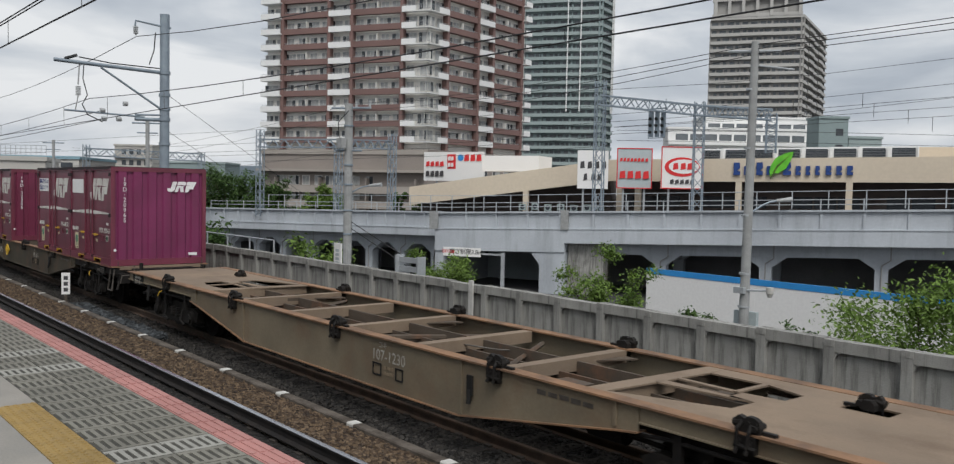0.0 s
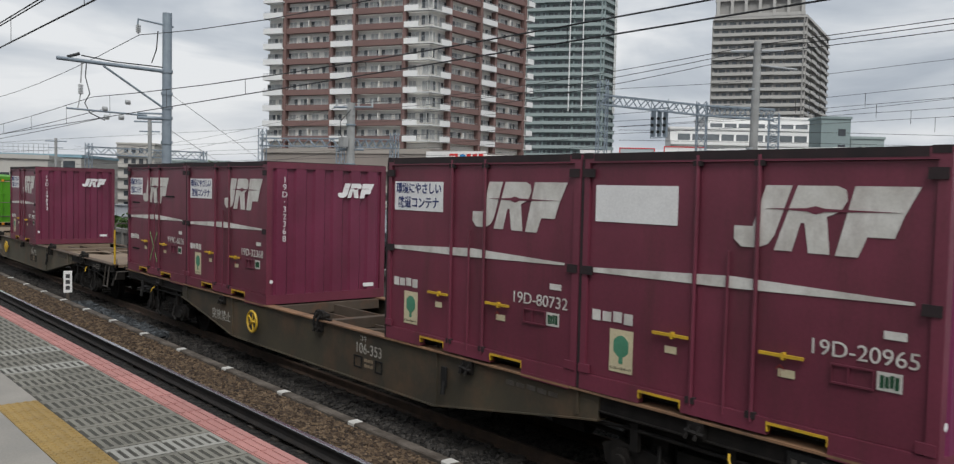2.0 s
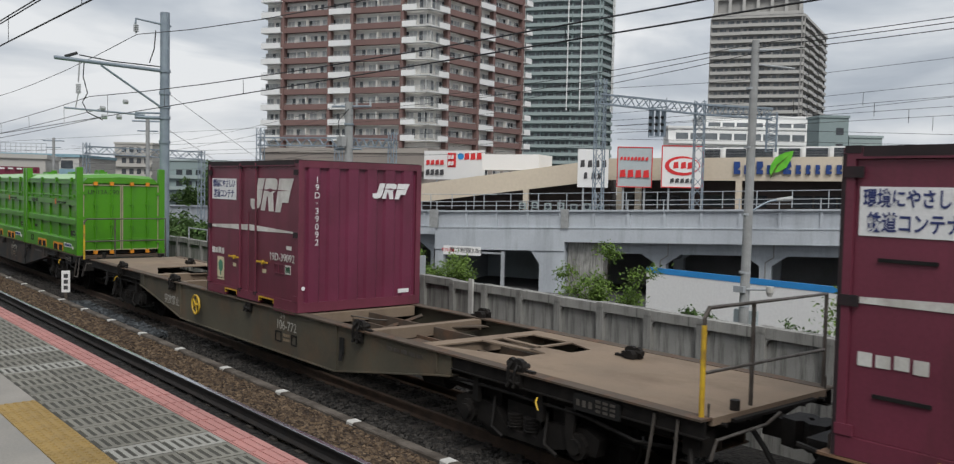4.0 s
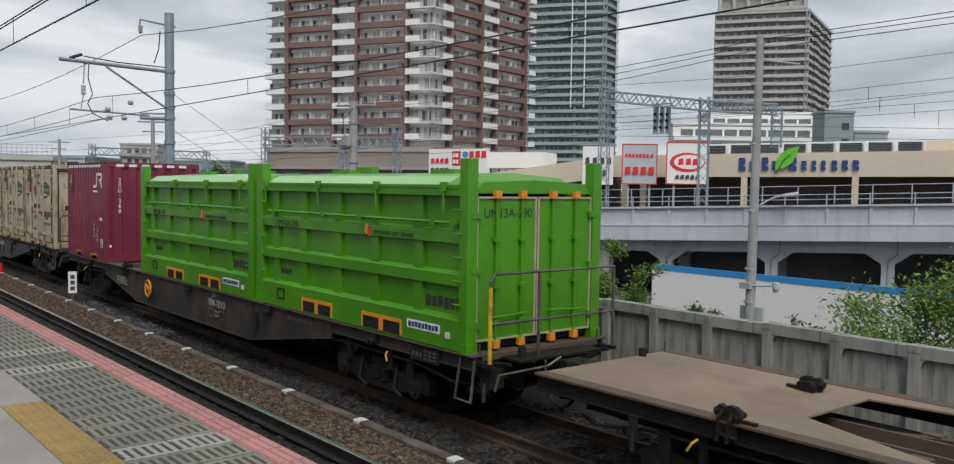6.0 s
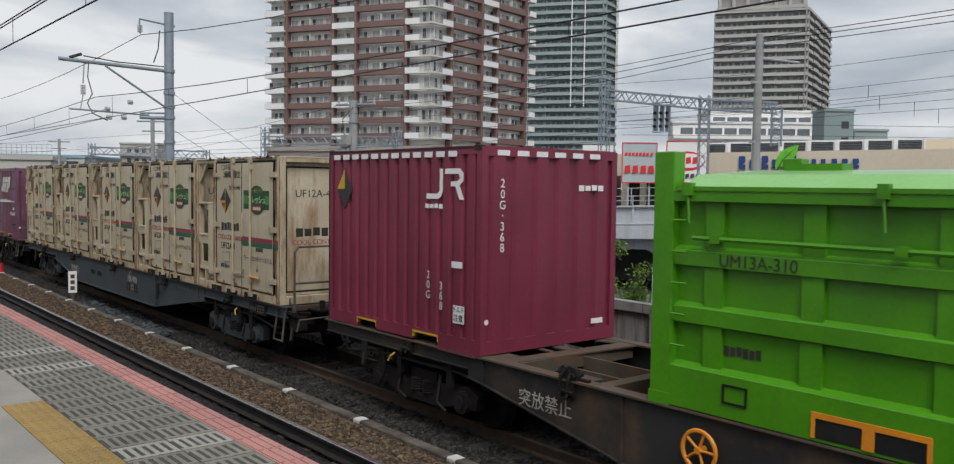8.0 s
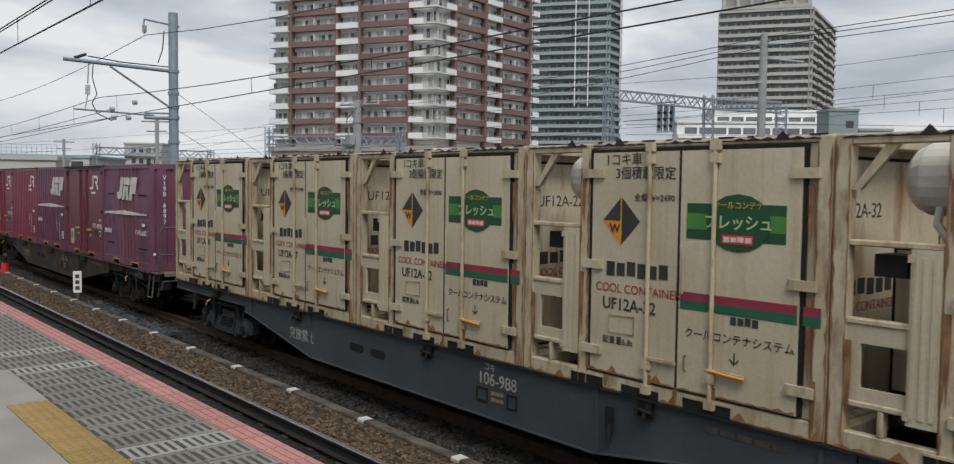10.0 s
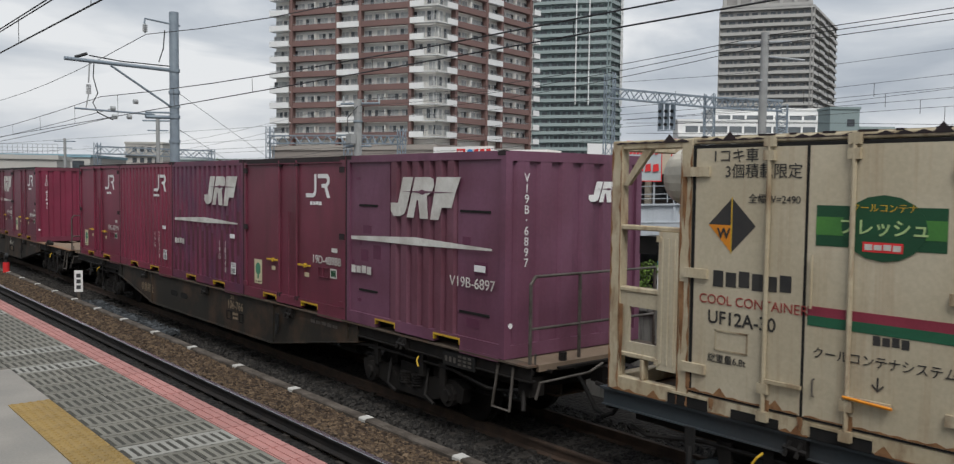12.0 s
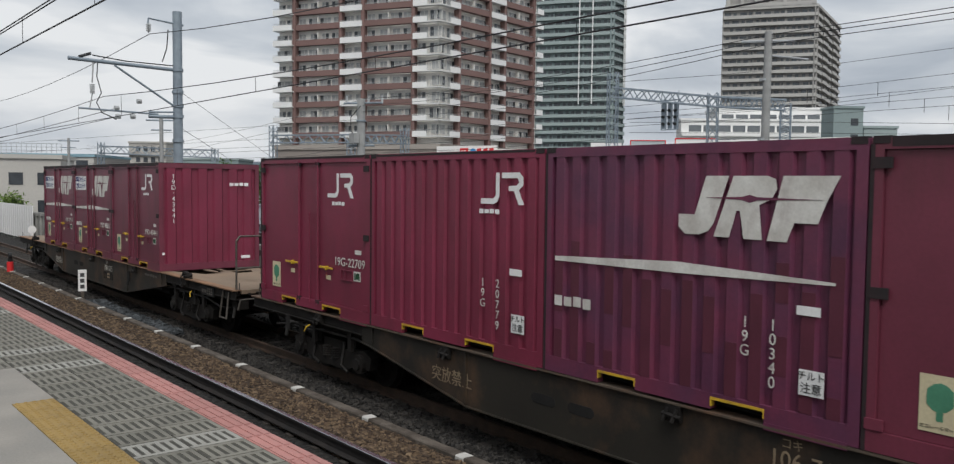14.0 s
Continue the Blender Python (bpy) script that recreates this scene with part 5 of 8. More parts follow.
for off, pts in ((3.0, ((1.6, 11.6), (2.35, 11.97), (2.55, 12.17), (2.77, 12.63), (3.0, 13.5), (3.7, 15.4))), (4.0, ((2.35, 9.9), (2.77, 10.94), (3.0, 11.74), (3.7, 13.9))),
                 (4.2, ((2.35, 9.3), (2.77, 10.13), (3.0, 10.79), (3.7, 12.6))), (5.0, ((2.35, 8.9), (2.77, 9.84), (3.0, 10.8), (3.7, 12.8))), (5.2, ((2.35, 8.9), (2.77, 9.6), (3.0, 10.12), (3.7, 11.6))),
                 (4.0, ((2.35, 8.2), (2.77, 8.89), (3.0, 9.35), (3.7, 10.6))), (6.0, ((2.35, 8.7), (2.77, 8.35), (3.0, 8.03), (3.7, 7.3))), (6.1, ((2.35, 7.8), (2.77, 7.47), (3.0, 7.2), (3.7, 6.5)))):
    VW.append([(*via(u, off).xy, z) for u, z in pts])
wire("viaduct_wire", "dark overhead wires strung along the viaduct", VW, 0.017)
VH = [[(*via(u, off).xy, z), (*via(u, off).xy, z - 1.05)] for u, off, z in ((2.845, 4.0, 11.2), (2.865, 4.2, 10.4), (2.925, 5.2, 9.95), (2.965, 4.0, 9.27), (2.72, 4.0, 10.8))]
wire("dropper_wire", "thin dropper wires over the viaduct", VH, 0.02)
wire("pole_wire", "dark low-voltage wires between the poles", [
    sag((-11.75, 18.2, 6.67), (-34.7, 20.95, 6.95), 0.25), sag((-11.75, 18.2, 6.57), (-34.7, 20.95, 6.65), 0.3), sag((-11.75, 18.2, 6.45), (-34.7, 20.95, 6.35), 0.35),
    sag((-11.75, 18.2, 6.67), (20, 15, POLE_Z[0]), 0.2), sag((-11.75, 18.2, 6.57), (20, 15, POLE_Z[1]), 0.2), sag((-11.75, 18.2, 6.45), (20, 15, POLE_Z[2]), 0.2),
    sag((-34.7, 20.95, 6.9), (-120, 31, 7.5), 1.0), sag((-34.7, 20.95, 6.5), (-120, 31, 7.0), 1.2), sag((-34.7, 20.95, 4.8), (-120, 31, 5.2), 1.0)], 0.009)
wire("stay_wire", "thin stay wires running down from the mast", [[(-28.6, 10.3, 6.05), (-41.78, 22.5, 2.64)], [(-28.6, 10.3, 4.85), (-46.14, 22.5, 2.49)]], 0.008)


# far utility poles and gantries on the left
def small_pole(x, y, h, label):
    ob = thing("utility_pole", label, "pole", "distant poles")
    bm = bmesh.new()
    rod(bm, (x, y, -4), (x, y, h), 0.14, 10)
    part("pole", bm, "pole", ob)
    bm = bmesh.new()
    rod(bm, (x - 0.6, y - 0.9, h - 0.3), (x + 0.6, y + 0.9, h - 0.3), 0.06, 6)
    rod(bm, (x - 0.4, y - 0.6, h - 1.0), (x + 0.4, y + 0.6, h - 1.0), 0.05, 6)
    part("cross_arm", bm, "mast", ob)


small_pole(-97.8, 23.5, 7.4, "distant grey pole with cross arms")
small_pole(-63.1, 21.4, 7.7, "distant grey pole with cross arms beyond the mast")
gantry("distant grey lattice gantry over the tracks", [(-101, 27.6, -3, 7.2, 6.4, 6.4), (-92, 37, -3, 6.6, 6.0, 6.0)], 0, 0, w=0.5)
fence_far = thing("roof_fence", "pale wire fence along a distant roof", "fence")
bm = bmesh.new()
for k in range(26):
    rod(bm, (-163 - k * 0.45, 38 - k * 0.7, 7.2), (-163 - k * 0.45, 38 - k * 0.7, 9.2), 0.05, 4)
for z in (7.0, 7.6, 8.2):
    rod(bm, (-163, 38, z + 1.0), (-174.3, 20.5, z + 1.0), 0.05, 4)
part("fence_mesh", bm, "steel_rail", fence_far)
# pale fence by the track end
pf = thing("trackside_fence", "pale corrugated fence beside the far track", "fence")
bm = bmesh.new()
for k in range(40):
    box(bm, -76 + k * 0.6, -75.5 + k * 0.6, 10.62, 10.66, -0.3, 1.6)
part("fence_panel", bm, "white_panel", pf)
sf = thing("tube_fence", "thin grey tube fence beyond the wall", "fence")
bm = bmesh.new()
for k in range(5):
    rod(bm, (-40 + k * 2.2, 15.5, -3), (-40 + k * 2.2, 15.5, 0.95), 0.035, 6)
for z in (0.2, 0.95):
    rod(bm, (-40, 15.5, z), (-31.2, 15.5, z), 0.03, 6)
part("fence_tube", bm, "steel_rail", sf)
rk = thing("wall_cabinet", "grey louvred steel cabinet on the wall", "cabinet")
bm = bmesh.new()
for z in (0.30, 0.53, 0.76, 0.99, 1.22):
    box(bm, -18.30, -17.42, 12.6, 12.66, z, z + 0.13)
part("slats", bm, "steel_rail", rk)
for x in (-18.36, -17.42):
    solid("cabinet_post", [(x, x + 0.06, 12.5, 12.75, -5.5, 1.40)], "steel_rail", rk)


# ---------- trees and shrubs ----------
def tree(name, label, x, y, z0, h, rx, rz, n, leaf, seed, trunk=0.08, size=0.10, lean=0.0):
    """A tapered trunk with limbs; leaves in clusters round the twig ends."""
    rnd = random.Random(seed)
    ob = thing(name, label, "tree" if h > 1.6 else "shrub")
    bm = bmesh.new()
    base, top = Vector((x, y, z0)), Vector((x + lean, y, z0 + h * 0.62))
    rod(bm, base, top, trunk, 9, trunk * 0.5)
    tips = []
    for k in range(12):
        a = rnd.uniform(0, math.tau)
        s = base.lerp(top, rnd.uniform(0.5, 1.0))
        e = Vector((x + lean + math.cos(a) * rx * rnd.uniform(0.45, 0.95), y + math.sin(a) * rx * rnd.uniform(0.3, 0.9), z0 + h - rz + rz * rnd.uniform(-0.75, 0.95)))
        mid = s.lerp(e, 0.5) + Vector((0, 0, rnd.uniform(0, 0.2)))
        rod(bm, s, mid, trunk * 0.4, 6, trunk * 0.28)
        rod(bm, mid, e, trunk * 0.28, 5, trunk * 0.1)
        tips += [e, mid.lerp(e, 0.6)]
        for j in range(4):
            q = mid.lerp(e, rnd.uniform(0.3, 1)) + Vector((rnd.uniform(-1, 1), rnd.uniform(-1, 1), rnd.uniform(-0.5, 1))) * rx * 0.38
            rod(bm, mid.lerp(e, 0.5), q, trunk * 0.12, 4, trunk * 0.05)
            tips.append(q)
    part("trunk", bm, "bark", ob)
    verts, faces = [], []
    for i in range(n):
        t = tips[rnd.randrange(len(tips))]
        c = t + Vector((rnd.gauss(0, 1), rnd.gauss(0, 1), rnd.gauss(0, 0.8))) * rx * 0.12
        e = Euler((rnd.uniform(-0.9, 0.9), rnd.uniform(-0.9, 0.9), rnd.uniform(0, 6.3))).to_matrix()
        s = size * rnd.uniform(0.6, 1.3)
        k = len(verts)
        for p in ((-1, 0, 0), (-0.3, -0.42, 0.06), (0.55, -0.32, 0.0), (1, 0, -0.12), (0.55, 0.32, 0.0), (-0.3, 0.42, 0.06)):
            verts.append(tuple(c + e @ (Vector(p) * s)))
        faces += [(k, k + 1, k + 2, k + 3), (k, k + 3, k + 4, k + 5)]
    me = bpy.data.meshes.new("crown")
    me.from_pydata(verts, [], faces)
    me.materials.append(M[leaf])
    c = new("crown", me)
    c.parent = ob
    return ob


tree("tree", "leafy bright green broadleaf tree behind the wall", -5.85, 14.2, -5.5, 7.42, 1.9, 1.6, 36000, "leaf", 3, 0.05, 0.042)
tree("tree", "leafy green young tree behind the wall", -13.4, 15.0, -5.5, 7.4, 0.95, 1.3, 9500, "leaf", 5, 0.05, 0.045)
tree("tree", "dense green young tree behind the wall", -21.1, 16.0, -5.5, 6.8, 1.05, 1.2, 9000, "leaf", 7, 0.05, 0.05)
tree("tree", "green tree below the viaduct", -41.5, 24.0, -5.5, 5.2, 2.2, 1.3, 2400, "leaf", 9, 0.10, 0.14)
tree("shrub", "grey-green shrub against the white site wall", -10.1, 14.0, -0.4, 1.25, 0.42, 0.6, 2600, "leaf_dark", 11, 0.015, 0.04)
tree("shrub", "grey-green shrub against the white site wall", -7.3, 13.0, -0.4, 1.35, 0.42, 0.6, 2600, "leaf_dark", 13, 0.015, 0.04)
for i, (tx, ty, th, tr) in enumerate(((-122.5, 58, 11.6, 4.0), (-119, 59, 9.0, 3.2), (-127, 54.5, 10.6, 4.2), (-128, 50, 8.0, 3.0), (-114, 63.8, 9.0, 2.4), (-111, 65.5, 8.0, 1.6), (-96, 66, 9.4, 0.9), (-94, 67.5, 8.8, 0.8))):
    tree("tree", "green street tree in front of the apartment house", tx, ty, -5.5, th, tr, th * 0.36, 4600 if tr > 2 else 900, "leaf" if i in (4, 5) else "leaf_dark", 20 + i, 0.2 if tr > 1 else 0.09, 0.24)
for i, (tx, ty) in enumerate(((-60, 20), (-56, 21.5), (-52, 20.5), (-64, 20))):
    tree("tree", "green bushy tree below the viaduct", tx, ty, -5.5, 6.2, 2.6, 2.2, 1800, "leaf_dark", 40 + i, 0.12, 0.2)
tree("shrub", "round green hedge shrub by the far fence", -72.5, 12.5, -1.5, 3.4, 2.2, 1.3, 2500, "leaf", 50, 0.1, 0.12)
# ---------- the goods train ----------
M["purple"] = mat("maroon_container_paint", (0.172, 0.035, 0.060), (0.132, 0.028, 0.047), 0.45, 0, 1.1, 30, 0.04, (0.06, 0.025, 0.025), 0.55, (2.5, 2.5, 0.5), 0.06, 0.5)
# end-wall tone: maroon shifted to violet to carry the sky's reflection
M["magenta"] = mat("sky_tinted_magenta_paint", (0.20, 0.03, 0.098), (0.155, 0.024, 0.075), 0.42, 0, 1.0, 30, 0.04, (0.08, 0.025, 0.035), 0.4, (2, 2, 0.5), 0.05, 0.5)
M["faded"] = mat("faded_violet_paint", (0.172, 0.070, 0.118), (0.128, 0.045, 0.075), 0.5, 0, 1.0, 20, 0.04, (0.075, 0.022, 0.045), 0.6, (1.9, 1.9, 0.6), 0.0, 0.5)
M["wine"] = mat("wine_red_paint", (0.205, 0.026, 0.058), (0.165, 0.022, 0.046), 0.45, 0, 1.0, 30, 0.04, (0.07, 0.02, 0.03), 0.35, (2, 2, 0.5), 0.0, 0.5)
M["brownish"] = mat("faded_brown_violet_paint", (0.165, 0.07, 0.10), (0.125, 0.042, 0.06), 0.5, 0, 0.9, 20, 0.04, (0.10, 0.03, 0.045), 0.8, (3.0, 3.0, 0.3))
# milder end-wall tone, sky light again mixed into the maroon
M["plum"] = mat("sky_tinted_plum_paint", (0.178, 0.029, 0.068), (0.135, 0.023, 0.05), 0.42, 0, 1.0, 30, 0.04, (0.075, 0.022, 0.03), 0.45, (2, 2, 0.5), 0.05, 0.5)
M["repaint"] = mat("dull_maroon_repaint", (0.105, 0.024, 0.042), (0.085, 0.02, 0.034), 0.5, 0, 3, 40, 0)
M["patch"] = mat("maroon_touch_up", (0.125, 0.034, 0.072), (0.105, 0.03, 0.06), 0.5, 0, 4, 40, 0)
M["patchy"] = mat("patchy_purple_paint", (0.15, 0.031, 0.064), (0.105, 0.031, 0.066), 0.45, 0, 1.6, 30, 0.04, (0.062, 0.02, 0.05), 0.7, (2.2, 2.2, 1.6), 0.0, 0.5)
M["ink_grey"] = mat("dulled_white_lettering", (0.42, 0.41, 0.37), (0.32, 0.30, 0.26), 0.7, 0, 4, 40, 0, (0.14, 0.11, 0.08), 0.5, (5, 5, 3))
M["ink_brown"] = mat("rusty_dulled_lettering", (0.26, 0.20, 0.13), (0.20, 0.15, 0.10), 0.7, 0, 4, 40, 0, (0.10, 0.075, 0.05), 0.5, (5, 5, 3))
# soot; the painted gap shadow between containers uses it too
M["soot"] = mat("soot_and_gap_shadow", (0.03, 0.018, 0.02), (0.018, 0.014, 0.015), 0.8, 0, 4, 40, 0.1)
M["decal"] = mat("weathered_white_lettering", (0.66, 0.65, 0.61), (0.50, 0.48, 0.44), 0.6, 0, 3, 40, 0, (0.22, 0.16, 0.15), 0.4, (4, 4, 2))
M["decal_clean"] = mat("white_lettering", (0.78, 0.78, 0.77), (0.70, 0.70, 0.69), 0.55, 0, 3, 40, 0)
M["decal_blue"] = mat("navy_lettering", (0.03, 0.045, 0.16), (0.03, 0.04, 0.13), 0.6, 0, 3, 40, 0)
M["decal_black"] = mat("black_lettering", (0.025, 0.025, 0.025), (0.04, 0.037, 0.035), 0.6, 0, 3, 40, 0)
M["decal_red"] = mat("red_lettering", (0.32, 0.05, 0.04), (0.25, 0.04, 0.035), 0.6, 0, 3, 40, 0)
M["sticker_green"] = mat("green_sticker", (0.08, 0.26, 0.16), (0.06, 0.2, 0.12), 0.5, 0, 3, 40, 0)
M["sticker_cream"] = mat("cream_sticker", (0.62, 0.55, 0.36), (0.55, 0.48, 0.32), 0.5, 0, 3, 40, 0)
M["yellow"] = mat("yellow_paint", (0.62, 0.40, 0.03), (0.48, 0.30, 0.03), 0.5, 0, 3, 40, 0.05, (0.14, 0.09, 0.04), 0.6, (6, 6, 6))
M["orange"] = mat("orange_paint", (0.72, 0.27, 0.02), (0.62, 0.22, 0.02), 0.45, 0, 3, 40, 0.03)
M["chalk"] = mat("green_chalk", (0.3, 0.48, 0.22), (0.22, 0.38, 0.16), 0.8, 0, 9, 60, 0)
M["green"] = mat("bright_green_paint", (0.070, 0.270, 0.006), (0.055, 0.222, 0.005), 0.35, 0, 0.9, 25, 0.03, (0.05, 0.16, 0.02), 0.4, (1.5, 1.5, 0.6), 0.0, 0.5, 0.2)
M["green_top"] = mat("pale_green_cover", (0.24, 0.50, 0.16), (0.19, 0.44, 0.11), 0.3, 0, 0.8, 25, 0.03, None, 0, (1, 1, 1), 0, 0.5, 0.3)
M["seal"] = mat("pale_door_seal", (0.42, 0.38, 0.26), (0.34, 0.31, 0.2), 0.6, 0, 3, 30, 0.03)
M["reefer"] = mat("rust_streaked_cream", (0.505, 0.447, 0.333), (0.435, 0.377, 0.268), 0.5, 0, 1.0, 30, 0.03, (0.27, 0.145, 0.06), 0.38, (9, 9, 0.4), 0.06, 0.45)
M["reefer_frame"] = mat("rusty_cream_frame", (0.475, 0.412, 0.295), (0.395, 0.325, 0.212), 0.6, 0, 2.0, 30, 0.08, (0.15, 0.07, 0.028), 0.8, (6.5, 6.5, 1.8), 0.08, 0.4, onset=0.485)
M["reefer_end"] = mat("heavily_rusted_cream", (0.56, 0.50, 0.375), (0.47, 0.40, 0.28), 0.55, 0, 1.2, 30, 0.05, (0.22, 0.10, 0.035), 1.0, (3.0, 3.0, 0.55), 0.06, 0.4, onset=0.47)
M["rust_run"] = mat("rust_run", (0.17, 0.075, 0.03), (0.28, 0.15, 0.07), 0.8, 0, 5, 60, 0, (0.07, 0.03, 0.015), 0.8, (12, 12, 5))
M["emblem_dark"] = mat("dark_green_emblem", (0.014, 0.075, 0.032), (0.012, 0.06, 0.028), 0.5, 0, 3, 40, 0)
M["emblem_leaf"] = mat("leaf_green_emblem", (0.07, 0.22, 0.045), (0.05, 0.17, 0.04), 0.5, 0, 3, 40, 0)
M["emblem_ink"] = mat("pale_green_lettering", (0.42, 0.56, 0.25), (0.36, 0.50, 0.22), 0.5, 0, 3, 40, 0)
M["stripe_red"] = mat("wine_stripe", (0.26, 0.035, 0.06), (0.21, 0.03, 0.05), 0.5, 0, 3, 40, 0)
M["stripe_green"] = mat("bottle_green_stripe", (0.022, 0.115, 0.06), (0.018, 0.095, 0.05), 0.5, 0, 3, 40, 0)
M["tank"] = mat("white_tank", (0.52, 0.50, 0.44), (0.46, 0.435, 0.37), 0.35, 0, 1, 20, 0.02)
# rubber and dirt; also the painted shade inside openings
M["black"] = mat("black_rubber_dirt_and_shade", (0.012, 0.012, 0.012), (0.02, 0.019, 0.018), 0.85, 0, 4, 40, 0.1, spec=0.2)
# greasy steel, darkened further to carry the shade under the wagons
M["steel_dark"] = mat("greasy_dark_steel", (0.02, 0.0175, 0.0155), (0.010, 0.009, 0.0085), 0.65, 0.0, 5, 50, 0.15, spec=0.2)
M["steel_worn"] = mat("bare_worn_steel", (0.15, 0.135, 0.12), (0.08, 0.07, 0.06), 0.5, 0.5, 5, 50, 0.15)
SILL = {"moss": ((0.098, 0.088, 0.062), (0.066, 0.059, 0.043)), "brown": ((0.215, 0.178, 0.122), (0.145, 0.119, 0.082)), "olive": ((0.068, 0.058, 0.038), (0.042, 0.036, 0.026)),
        "dark": ((0.027, 0.027, 0.026), (0.017, 0.0175, 0.0172)), "blue": ((0.052, 0.064, 0.072), (0.038, 0.047, 0.054)),
        "grey": ((0.024, 0.0205, 0.015), (0.0145, 0.0125, 0.0098))}
for k, (c1, c2) in SILL.items():
    M["sill_" + k] = mat("wagon_" + k, c1, c2, 0.65, 0, 0.9, 30, 0.06, (0.16, 0.085, 0.045), 0.45 if k != "blue" else 0.12, (1.2, 1.2, 1.0))
M["rust"] = mat("rusty_flange", (0.26, 0.145, 0.078), (0.165, 0.098, 0.06), 0.8, 0, 2.0, 40, 0.15, (0.10, 0.065, 0.045), 0.7, (2, 2, 2))
M["deck"] = mat("dusty_deck_plate", (0.232, 0.172, 0.120), (0.178, 0.134, 0.097), 0.85, 0, 0.8, 40, 0.1, (0.12, 0.08, 0.052), 0.6, (1, 1.5, 1))
M["beam"] = mat("rusty_beam", (0.095, 0.072, 0.053), (0.055, 0.042, 0.032), 0.85, 0, 2, 40, 0.15, (0.25, 0.12, 0.06), 0.5, (2, 2, 2))

RAIL_Y = 7.95
TRAIN_S = [(0.0, -28.883), (0.5, -23.702), (1.0, -18.716), (1.5, -13.814), (2.0, -9.079), (2.5, -4.56), (3.0, 0.0), (5.5, 21.804), (6.0, 25.917),
           (6.5, 29.855), (7.0, 33.733), (7.5, 37.467), (8.0, 41.144), (10.5, 58.053), (11.0, 61.159), (11.5, 64.222), (12.0, 67.274),
           (12.5, 70.30), (13.0, 73.222), (13.5, 76.16), (14.0, 79.103)]
RIDING = []   # things that travel with the train: object, x, z
WHEELS = []   # wheelsets: object, local pose
CACHE = {}


def kid(name, parent, material, key, build, m=None, label=""):
    """A part whose mesh is built once for each key and shared by alike things."""
    key = (name, material, key)
    if key not in CACHE:
        bm = bmesh.new()
        build(bm)
        CACHE[key] = mesh_of(name, bm, material)
    ob = new(name, CACHE[key])
    ob.parent = parent
    if m is not None:
        ob.matrix_basis = m
    return tagged(ob, label) if label else ob


def kbox(name, parent, material, b, label=""):
    return kid(name, parent, material, ("box", b), lambda bm: box(bm, *b), None, label)


def ribs(bm, a0, a1, n, face, out, z0, z1, along):
    """One folded sheet with n trapezoid ribs; along 'x' on a side at y=face, along 'y' on an end at x=face."""
    p = (a1 - a0) / n
    line_ = [(a0, face)]
    for i in range(n):
        c = a0 + (i + 0.5) * p
        line_ += [(c - p * 0.34, face), (c - p * 0.25, face + out), (c + p * 0.25, face + out), (c + p * 0.34, face)]
    line_.append((a1, face))
    back = face - (0.02 if out > 0 else -0.02)
    poly = line_ + [(a1, back), (a0, back)]
    if along == "y":
        poly = [(b, a) for a, b in poly]
    prism(bm, poly, "z", z0, z1)


def flat(parent, material, poly, y, name="mark", label=""):
    """A thin painted shape on a side at depth y (front face), 3 mm thick."""
    return kid(name, parent, material, ("flat", tuple(poly), y), lambda bm: prism(bm, poly, "y", y, y + 0.003), None, label)


def flat_end(parent, material, poly, x, name="mark", label=""):
    return kid(name, parent, material, ("flatx", tuple(poly), x), lambda bm: prism(bm, poly, "x", x - 0.003, x), None, label)


def rect(x0, x1, z0, z1):
    return [(x0, z0), (x1, z0), (x1, z1), (x0, z1)]


def emblem_shapes(x, z, k):
    """Slanted blocks of the carrier's emblem with a sliver across."""
    hook = [(0.323, 0.59), (0.575, 0.59), (0.42, 0.15), (0.36, 0.07), (0.25, 0.03), (0.09, 0.03), (0.01, 0.10), (0.013, 0.22), (0.20, 0.22)]
    mid = [(0.625, 0.59), (0.98, 0.59), (1.06, 0.56), (1.075, 0.47), (1.02, 0.38), (0.90, 0.33), (0.935, 0.015), (0.745, 0.015), (0.70, 0.27), (0.665, 0.27), (0.59, 0.02), (0.42, 0.02)]
    end = [(1.135, 0.59), (1.66, 0.59), (1.54, 0.36), (1.47, 0.18), (1.25, 0.18), (1.18, 0.01), (0.985, 0.01)]
    return [[(x + a * k, z + b * k) for a, b in s] for s in (hook, mid, end)], [(x + a * k, z + b * k) for a, b in ((0.33, 0.385), (0.72, 0.398), (0.80, 0.418), (0.88, 0.398), (1.52, 0.385), (0.88, 0.370), (0.80, 0.345), (0.72, 0.370))]


def emblem(parent, x, z, k, y, ink, paint, end=False):
    blocks, sliver = emblem_shapes(x, z, k)
    f = flat_end if end else flat
    off = 0.0035 if end else -0.0035
    for b in blocks:
        f(parent, ink, b, y, "emblem_block", "pale slanted emblem block")
    f(parent, paint, sliver, y + off, "emblem_sliver")


